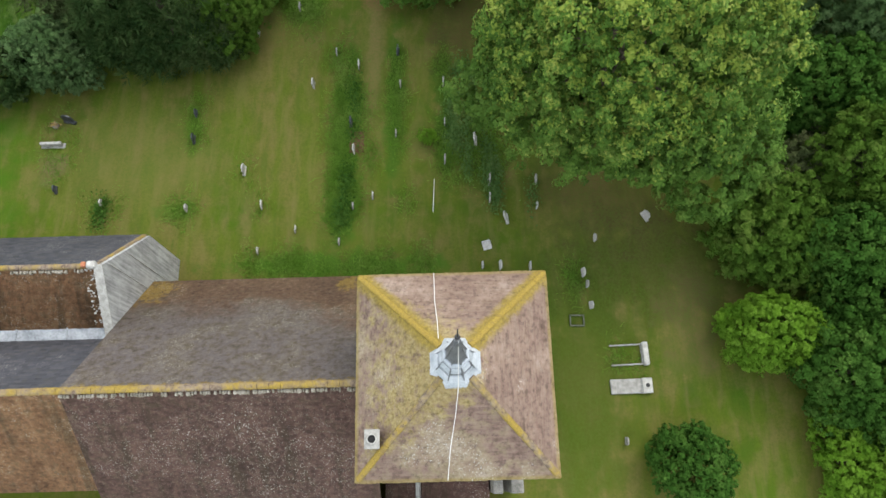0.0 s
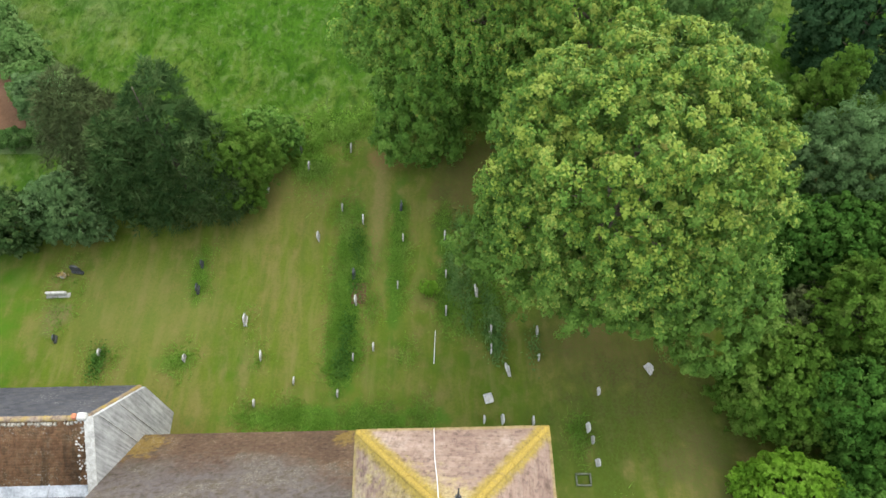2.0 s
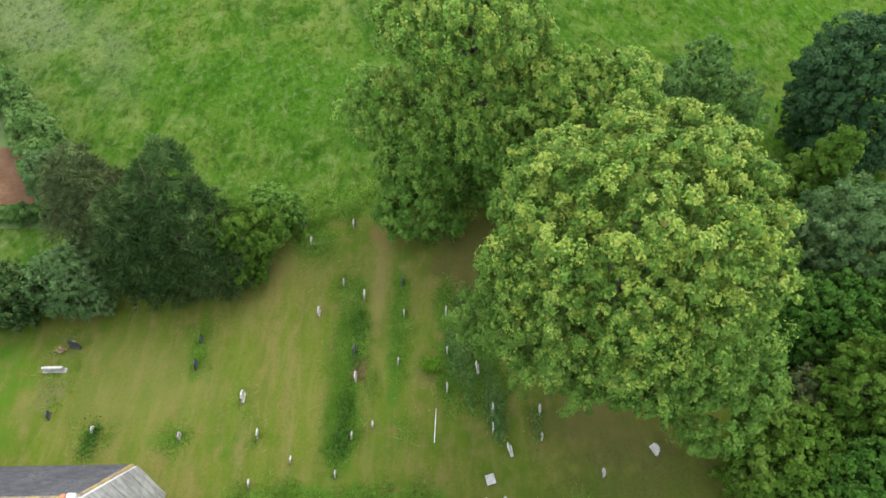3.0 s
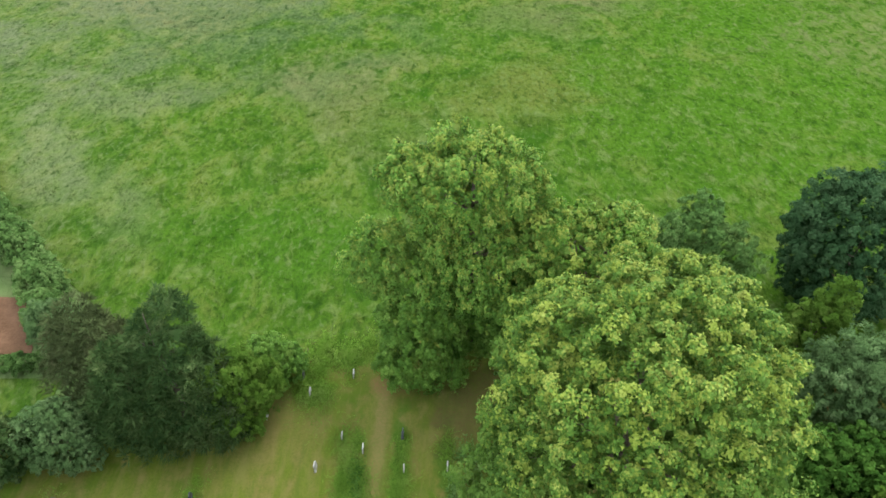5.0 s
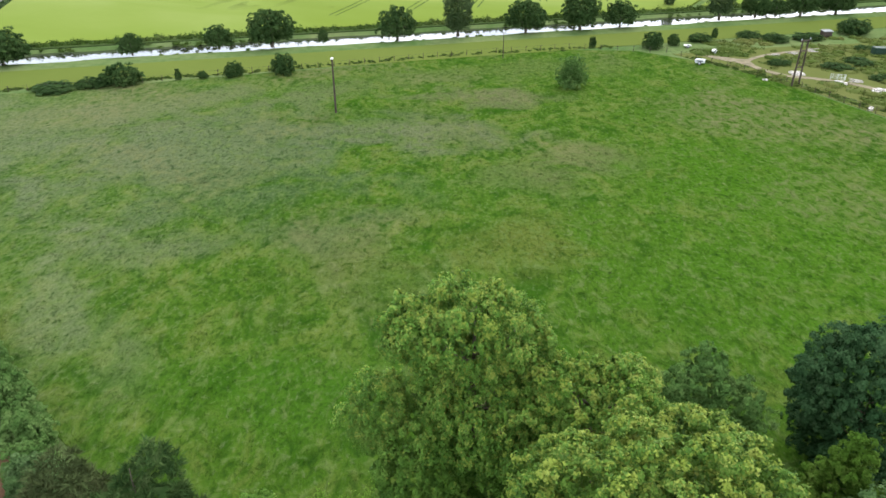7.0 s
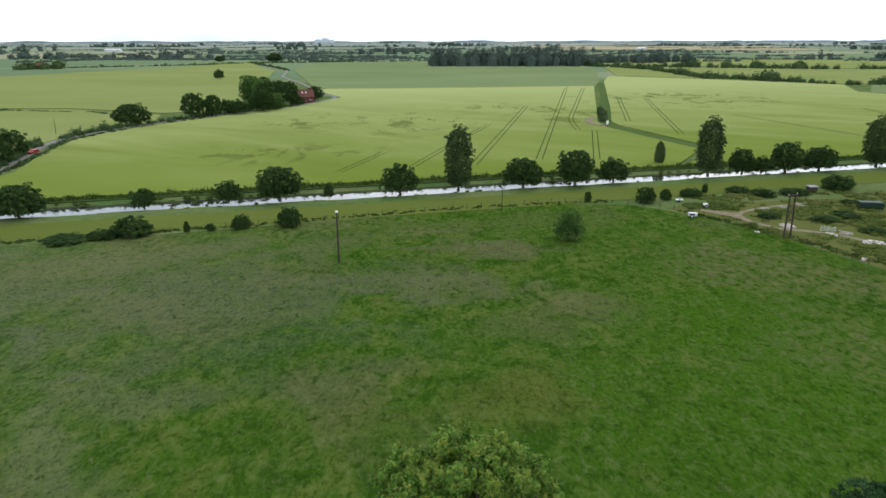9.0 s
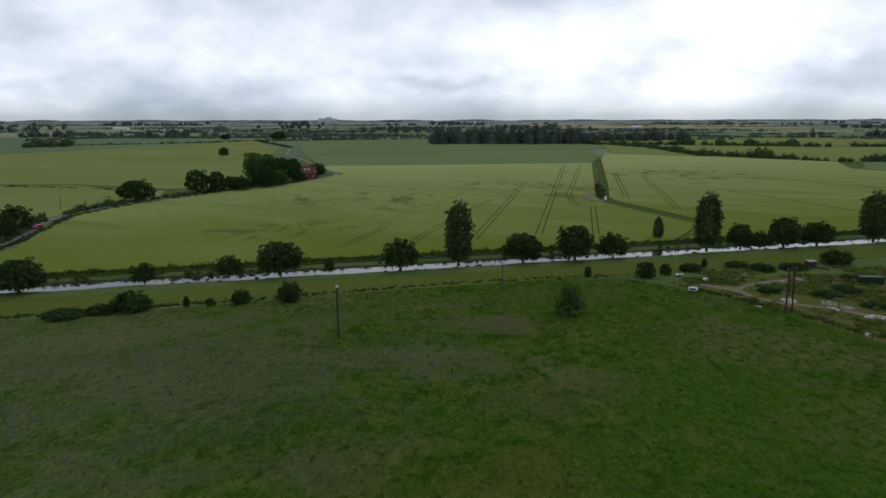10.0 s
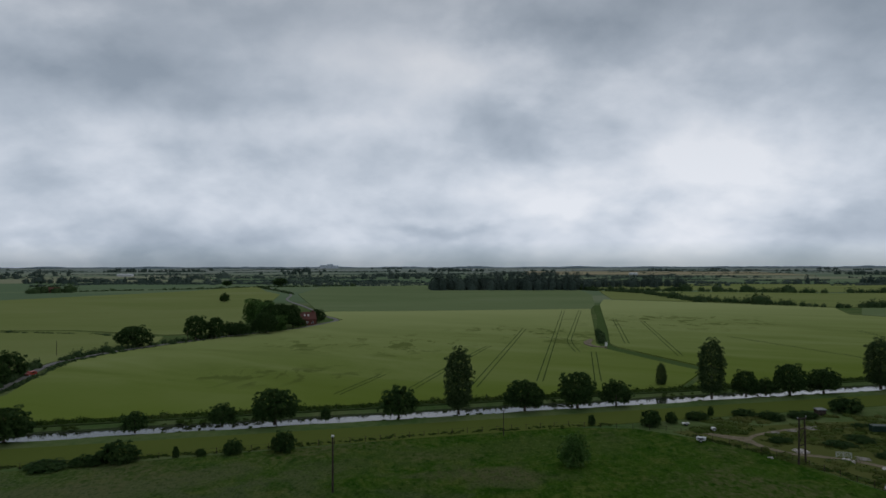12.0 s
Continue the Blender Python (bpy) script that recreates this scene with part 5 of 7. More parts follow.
bm = bmesh.new()
lathe8(bm, [(0.88, 13.2), (0.92, 13.45), (0.86, 13.52), (0.66, 13.95), (0.56, 14.25)])
part("lead_base", bm, "lead", church, "octagonal white lead base of the spirelet")
bm = bmesh.new()
lathe8(bm, [(0.50, 14.25), (0.52, 14.32), (0.33, 15.2), (0.18, 16.2), (0.07, 17.3), (0.03, 17.5)])
part("spirelet", bm, "lead_dark", church, "dark ribbed lead spirelet")
for i in range(8):
    a = math.pi / 8 + math.pi / 4 * i
    bm = bmesh.new()
    pts = [(0.62, 14.0), (0.53, 14.33), (0.34, 15.2), (0.19, 16.2), (0.075, 17.3)]
    for (r0, z0), (r1, z1) in zip(pts, pts[1:]):
        bar(bm, (r0 * math.cos(a), r0 * math.sin(a), z0), (r1 * math.cos(a), r1 * math.sin(a), z1), 0.028, 0.024, 5)
    part("rib", bm, "lead_dark", church)
    b = a + math.pi / 8
    bm = bmesh.new()
    box(bm, (0.42, -0.15, -0.02), (0.49, 0.15, 0.34), 0.02, pose(0, 0, 14.42, 0, -14, math.degrees(b)))
    part("louvre", bm, "lead", church, "pale lead louvre")
bm = bmesh.new()
lathe8(bm, [(0.405, 15.08), (0.425, 15.11), (0.385, 15.24), (0.34, 15.26)])
part("collar", bm, "lead", church, "pale lead collar of the spirelet")
bm = bmesh.new()
bar(bm, (0, 0, 17.4), (0, 0, 18.7), 0.035, 0.015)
bmesh.ops.create_icosphere(bm, subdivisions=1, radius=0.09, matrix=Matrix.Translation((0, 0, 17.75)))
part("finial", bm, "iron", church, "iron finial rod")


def roof_z(x, y):
    return AZ - (AZ - TZ) * max(abs(x) / TX, abs(y) / TY)


for pts in ([(-0.62, TY - 0.02), (-0.60, 2.2), (-0.52, 1.3), (-0.5, 0.75)], [(0.05, -0.9), (-0.05, -1.6), (-0.22, -2.5), (-0.32, -TY + 0.02)]):
    bm = bmesh.new()
    for (x0, y0), (x1, y1) in zip(pts, pts[1:]):
        bar(bm, (x0, y0, roof_z(x0, y0) + 0.09), (x1, y1, roof_z(x1, y1) + 0.09), 0.012, 0.012, 5)
    part("lightning_conductor", bm, "cable", church, "pale conductor tape down the roof")
bm = bmesh.new()
bar(bm, (0.03, -0.03, 17.4), (0.06, -0.64, 14.4), 0.011, 0.011, 5)
bar(bm, (0.06, -0.62, 14.4), (0.05, -0.92, 13.55), 0.015, 0.015, 5)
part("lightning_conductor", bm, "cable", church, "pale conductor tape down the spirelet")

bm = bmesh.new()
box(bm, (-2.86, -2.40, 11.5), (-2.44, -1.86, 12.5), 0.02)
box(bm, (-2.89, -2.43, 12.42), (-2.41, -1.83, 12.52), 0.02)
stack = part("chimney", bm, "stone", church, "short pale rendered chimney stack")
bm = bmesh.new()
bmesh.ops.create_cone(bm, cap_ends=False, segments=14, radius1=0.17, radius2=0.15, depth=0.14, matrix=Matrix.Translation((-2.65, -2.13, 12.58)))
bmesh.ops.solidify(bm, geom=bm.faces[:], thickness=0.025)
part("chimney_pot", bm, "stone_pale", stack)
# the flue hole's darkness, put in as a black disc
bm = bmesh.new()
bmesh.ops.create_cone(bm, cap_ends=True, segments=14, radius1=0.12, radius2=0.12, depth=0.02, matrix=Matrix.Translation((-2.65, -2.13, 12.535)))
part("flue", bm, "rubber", stack, "black disc for the dark flue hole")

# buttresses and a low wall at the tower's south side
for x0, w in ((1.55, 0.4), (2.3, 0.5)):
    bm = bmesh.new()
    box(bm, (x0, -TY - 0.6, -0.2), (x0 + w, -TY + 0.3, 4.6), 0.04)
    part("buttress", bm, "flint", church, "grey stone buttress")
bm = bmesh.new()
box(bm, (-1.68, -TY - 2.5, -0.2), (-1.52, -TY + 0.25, 4.0), 0.03)
part("coping_wall", bm, "stone", church, "narrow pale stone coping")
# added dark block stands in for the shaded ground below the south eaves
bm = bmesh.new()
box(bm, (-1.5, -TY - 2.5, -0.2), (1.5, -TY + 0.25, 2.6), 0.03)
part("dark_block", bm, "tile_brown", church, "low dark block over the shaded ground south of the tower")
bm = bmesh.new()
box(bm, (-3.0, -TY - 2.5, -0.2), (-1.7, -TY + 0.25, 3.3), 0.03)
part("lean_to", bm, "tile_brown", church, "dark brown tiled lean-to roof")

# ---------------------------------------------------------------- churchyard


def headstone_mesh(name, w, h, t, style, mat, seed):
    """An upright slab whose face looks along x: flat, round or shouldered top."""
    rng = random.Random(seed)
    prof = [(-w / 2, -0.15), (w / 2, -0.15)]
    if style == "round":
        prof += [(w / 2 * math.cos(a), h - w / 2 * 0.8 + w / 2 * 0.8 * math.sin(a)) for a in [math.pi * i / 8 for i in range(9)]]
    elif style == "shoulder":
        prof += [(w / 2, h * 0.78), (w * 0.36, h * 0.80)] + [(w * 0.34 * math.cos(a), h * 0.84 + h * 0.16 * math.sin(a)) for a in [math.pi * i / 6 for i in range(7)]] + [(-w * 0.36, h * 0.80), (-w / 2, h * 0.78)]
    else:
        prof += [(w / 2, h * 0.96), (w * 0.42, h), (-w * 0.42, h), (-w / 2, h * 0.96)]
    bm = bmesh.new()
    extrude_profile(bm, prof, "x", -t / 2, t / 2)
    for v in bm.verts:
        v.co.x += rng.uniform(-0.008, 0.008)
    return bm_mesh(name, bm, mat)


def plinth_mesh(name, w, t, mat):
    bm = bmesh.new()
    box(bm, (-t * 1.1, -w * 0.6, -0.05), (t * 1.1, w * 0.6, 0.16), 0.02)
    return bm_mesh(name, bm, mat)


STYLES = [("round", 0.60, 0.80, 0.09), ("shoulder", 0.64, 0.95, 0.10), ("flat", 0.56, 0.70, 0.09), ("round", 0.5, 0.6, 0.08)]
STONES = {}
for m_ in ("stone", "stone_pale", "stone_dark"):
    for k_, (st, w, h, t) in enumerate(STYLES):
        STONES[m_, k_] = (headstone_mesh("slab", w, h, t, st, m_, k_), plinth_mesh("plinth", w, t, m_))
TONE = {"stone": "lichened grey stone", "stone_pale": "pale limestone", "stone_dark": "polished dark granite"}
SHAPE = ["round-topped", "shouldered", "flat-topped", "small round-topped"]


def headstone(x, y, mat, k, lean=0.0, rz=0.0, scale=1.0, plinth=False):
    g = thing("headstone", "%s %s headstone standing in grass" % (SHAPE[k], TONE[mat]), "headstone", (x, y, 0.04), rz, "churchyard headstones", scale=scale)
    s = part("slab", STONES[mat, k][0], None, g)
    s.matrix_basis = pose(0, 0, 0, lean * 0.5, lean, 0)
    if plinth:
        part("plinth", STONES[mat, k][1], None, g)
    return g


GRAVES = [
    (-10.9, 24.5, "stone", 3, 3, 0), (-7.5, 21.1, "stone_pale", 0, -4, 0), (-6.3, 23.2, "stone", 3, 2, 1),
    (-5.0, 22.3, "stone_pale", 2, 2, 0), (-2.6, 21.1, "stone_pale", 3, 0, 0), (-2.8, 23.3, "stone_dark", 2, 3, 1),
    (-0.2, 21.2, "stone", 0, 3, 0), (-0.1, 18.7, "stone_pale", 3, 0, 0), (1.6, 17.6, "stone_pale", 1, -9, 0),
    (-0.1, 16.4, "stone", 0, 2, 0), (2.3, 18.8, "stone", 2, 0, 0), (2.3, 15.2, "stone", 1, 2, 0), (2.3, 14.15, "stone_pale", 2, 1, 0),
    (4.8, 15.2, "stone", 0, 0, 0), (4.8, 13.75, "stone_pale", 3, 3, 0), (3.2, 13.0, "stone_pale", 1, -16, 8),
    (1.85, 10.4, "stone_pale", 3, 3, 0), (2.75, 10.4, "stone_pale", 0, 6, 4), (4.3, 10.3, "stone", 2, 2, 0),
    (7.75, 11.9, "stone_pale", 3, 4, 0), (7.0, 10.0, "stone_pale", 0, 6, 3), (7.2, 9.4, "stone", 3, 5, 0), (7.3, 8.3, "stone_pale", 3, 14, 5),
    (-3.95, 14.3, "stone_pale", 3, 0, 0), (-5.0, 13.7, "stone", 3, 3, 0), (-5.05, 17.0, "stone_pale", 0, -3, 0), (-5.3, 18.7, "stone_dark", 0, 0, 1),
    (-5.65, 11.7, "stone", 3, 2, 0), (-8.0, 12.4, "stone_pale", 3, 7, 0), (-9.9, 11.2, "stone_pale", 3, 5, 5), (-9.9, 13.75, "stone_pale", 0, 7, 4),
    (-11.0, 15.8, "stone_pale", 1, 2, 0), (-13.95, 17.7, "stone_dark", 0, 2, 6), (-14.0, 19.3, "stone_dark", 3, 0, 5),
    (-21.1, 14.7, "stone_dark", 3, 0, 10), (-18.5, 13.9, "stone_pale", 3, 4, 0), (-13.9, 13.6, "stone", 3, 0, 0), (-8.6, 26.2, "stone", 0, 3, 0),
    (-2.8, 18.0, "stone", 3, 2, 0), (-6.1, 27.6, "stone", 2, 3, 0), (-9.2, 27.4, "stone_dark", 1, 4, 3), (10.5, 13.1, "stone_pale", 1, 2, 30), (8.6, 1.6, "stone", 3, 4, 0),
]
for x, y, m_, k_, lean, rz in GRAVES:
    headstone(x, y, m_, k_, lean, rz, 0.76, plinth=m_ == "stone_dark" or k_ == 1)
# a wide pale stone that faces the other way
g_ = thing("low_headstone", "long low white stone standing across a grave", "headstone", (-21.7, 17.35, 0.04), 2)
bm = bmesh.new()
box(bm, (-0.58, -0.08, -0.05), (0.58, 0.08, 0.42), 0.03)
part("slab", bm, "stone_pale", g_)
bm = bmesh.new()
box(bm, (-0.66, -0.15, -0.06), (0.66, 0.15, 0.07), 0.03)
part("plinth", bm, "stone", g_)
headstone(-21.0, 18.8, "stone_dark", 0, 2, 80, 0.95, True)

fl = thing("flower_arrangement", "small bright mixed flowers in a grave pot", "flowers", (-21.75, 18.55, 0.05))
rng_ = np.random.default_rng(9)
pp = rng_.normal(0, 0.10, (90, 3)) * np.array([1.6, 0.8, 0.5]) + np.array([0, 0, 0.22])
v_, f_ = leaves_at(rng_, pp, rng_.normal(size=(90, 3)) + np.array([0, 0, 1.0]), 0.09, 0.9)
part("blossoms", mesh_of("blossoms", v_, f_, ("petal",)), None, fl)
bm = bmesh.new()
bar(bm, (0, 0, -0.02), (0, 0, 0.16), 0.14, 0.18, 10)
part("pot", bm, "stone", fl)


def tilted_slab():
    t = thing("fallen_headstone", "pale broken headstone leaning back in the grass", "headstone", (2.1, 11.5, 0.1), 20)
    bm = bmesh.new()
    box(bm, (-0.24, -0.25, -0.05), (0.24, 0.25, 0.06), 0.03, pose(0, 0, 0.12, 16, 12, 0))
    part("slab", bm, "stone_pale", t)


def ledger():
    g = thing("ledger_grave", "pale flat grave slab with a raised cross block", "grave", (9.05, 4.2, 0.04), 2)
    bm = bmesh.new()
    box(bm, (-1.0, -0.36, -0.05), (0.55, 0.36, 0.16), 0.03)
    part("slab", bm, "stone", g, "grey-white grave slab")
    bm = bmesh.new()
    box(bm, (0.52, -0.37, -0.05), (1.02, 0.37, 0.30), 0.03)
    head = part("head_block", bm, "stone_pale", g, "white stone block")
    bm = bmesh.new()
    bar(bm, (0.78, 0, 0.295), (0.78, 0, 0.34), 0.10, 0.10, 10)
    part("vase_hole", bm, "rubber", head, "dark flower vase")


def kerb_grave(x, y, w, d, open_side, mat, label, rz=0.0, head=False):
    g = thing("kerbed_grave", label, "grave", (x, y, 0.04), rz)
    sides = {"n": ((-w / 2, d / 2 - 0.07), (w / 2, d / 2)), "s": ((-w / 2, -d / 2), (w / 2, -d / 2 + 0.07)), "w": ((-w / 2, -d / 2 + 0.07), (-w / 2 + 0.07, d / 2 - 0.07)), "e": ((w / 2 - 0.07, -d / 2 + 0.07), (w / 2, d / 2 - 0.07))}
    for k, (lo, hi) in sides.items():
        if k == open_side:
            continue
        bm = bmesh.new()
        box(bm, (*lo, -0.05), (*hi, 0.13), 0.015)
        part("kerb", bm, mat, g)
    if head:
        bm = bmesh.new()
        box(bm, (w / 2 - 0.02, -d / 2 - 0.05, -0.05), (w / 2 + 0.26, d / 2 + 0.05, 0.34), 0.04)
        part("head_stone", bm, "stone_pale", g, "low pale headstone block")


tilted_slab()
ledger()
kerb_grave(8.95, 5.75, 1.6, 1.05, "w", "stone", "grave edged with stone kerbs and grass inside", 3, True)
kerb_grave(6.6, 7.5, 0.75, 0.6, "", "kerb_old", "small grave with a low stone kerb")
sheet("gravel_bed", [(-5.35, 16.9), (-4.55, 16.9), (-4.55, 18.2), (-5.35, 18.2)], 0.075, "earth", "reddish gravel grave bed", category="gravel")
bm = bmesh.new()
bar(bm, (-0.72, 13.4, 0.10), (-0.66, 15.3, 0.10), 0.016, 0.014, 6)
tagged(new("pale_rod", bm_mesh("pale_rod", bm, "cable")), "thin pale rod lying on the mown grass", "rod")


# ---------------------------------------------------------------- trees and shrubs near by
tree("maple_tree", "large bright green maple with a broad domed crown", (7.55, 17.4, 0),
     trunk_mesh("trunk", 1, 12.5, 0.48, 14, 5.2),
     leafy_crown("crown", 11, [(0.3, 0.2, 11.0, 5.9, 5.6, 6.2), (-3.0, -1.4, 8.8, 3.3, 3.3, 3.3), (3.2, -2.2, 8.2, 3.5, 3.1, 3.3), (1.7, 2.5, 12.2, 4.2, 4.1, 4.5), (-2.0, 2.2, 11.2, 3.9, 3.9, 4.3), (0.3, -2.6, 8.0, 3.6, 2.7, 3.2), (3.6, 1.0, 10.0, 3.3, 3.5, 4.1), (5.0, -4.2, 4.2, 2.4, 2.0, 2.5), (5.1, -0.5, 8.4, 2.3, 2.5, 3.3), (6.5, -2.7, 4.6, 2.2, 2.3, 2.7), (1.2, -3.8, 6.6, 1.7, 1.4, 1.9), (-4.8, 0.3, 8.4, 1.8, 2.0, 2.2), (-6.0, -0.5, 6.4, 1.5, 1.8, 2.2)],
                 0.64, 0.145, "lf_maple", tips=("lf_lit_tips", 0.64), hang=0.25, floor=1.2, gap=1.62), scale=0.96)
tree("lime_tree", "tall mid-green lime tree with an uneven crown", (1.0, 30.2, 0),
     trunk_mesh("trunk", 2, 14, 0.45, 12, 4.2),
     leafy_crown("crown", 12, [(-0.2, 0.0, 13.2, 3.2, 2.8, 2.8), (-2.8, 0.0, 13.4, 2.2, 2.0, 1.9), (2.0, 0.3, 12.4, 2.3, 2.4, 2.9), (0.2, 0.0, 9.8, 3.2, 2.8, 3.0), (-5.0, -0.2, 7.8, 2.2, 2.0, 2.5), (-2.4, -0.8, 6.0, 2.9, 2.6, 2.9), (1.6, -1.2, 8.0, 3.3, 3.0, 3.8), (-2.6, -1.6, 4.2, 2.7, 2.4, 3.0), (1.2, -1.0, 6.4, 2.8, 2.2, 2.4), (1.3, -0.4, 3.0, 2.4, 1.8, 2.6), (3.6, -1.2, 2.2, 1.6, 1.5, 1.9), (-3.2, -3.0, 2.8, 2.2, 1.9, 2.5), (-1.2, -3.0, 1.8, 1.5, 1.4, 1.7)],
                 0.52, 0.14, "lf_lime", tips=("lf_lit_tips", 0.55), hang=0.9, floor=0.6, flat=0.2, gap=1.5, rise=0.6))
tree("lime_tree", "rounded lime tree behind the larger maple", (7.4, 28.4, 0),
     trunk_mesh("trunk", 3, 11, 0.38, 10, 3.4),
     leafy_crown("crown", 13, [(-1.3, 0.0, 9.8, 2.5, 2.5, 2.8), (1.2, 0.0, 9.9, 2.5, 2.5, 2.8), (2.5, 0.0, 8.2, 1.8, 2.1, 2.7), (-2.4, -0.5, 7.8, 2.2, 2.3, 2.8), (0, -0.6, 5.5, 3.3, 2.7, 3.9)],
                 0.50, 0.14, "lf_lime", tips=("lf_lit_tips", 0.6), hang=0.6, gap=1.45))
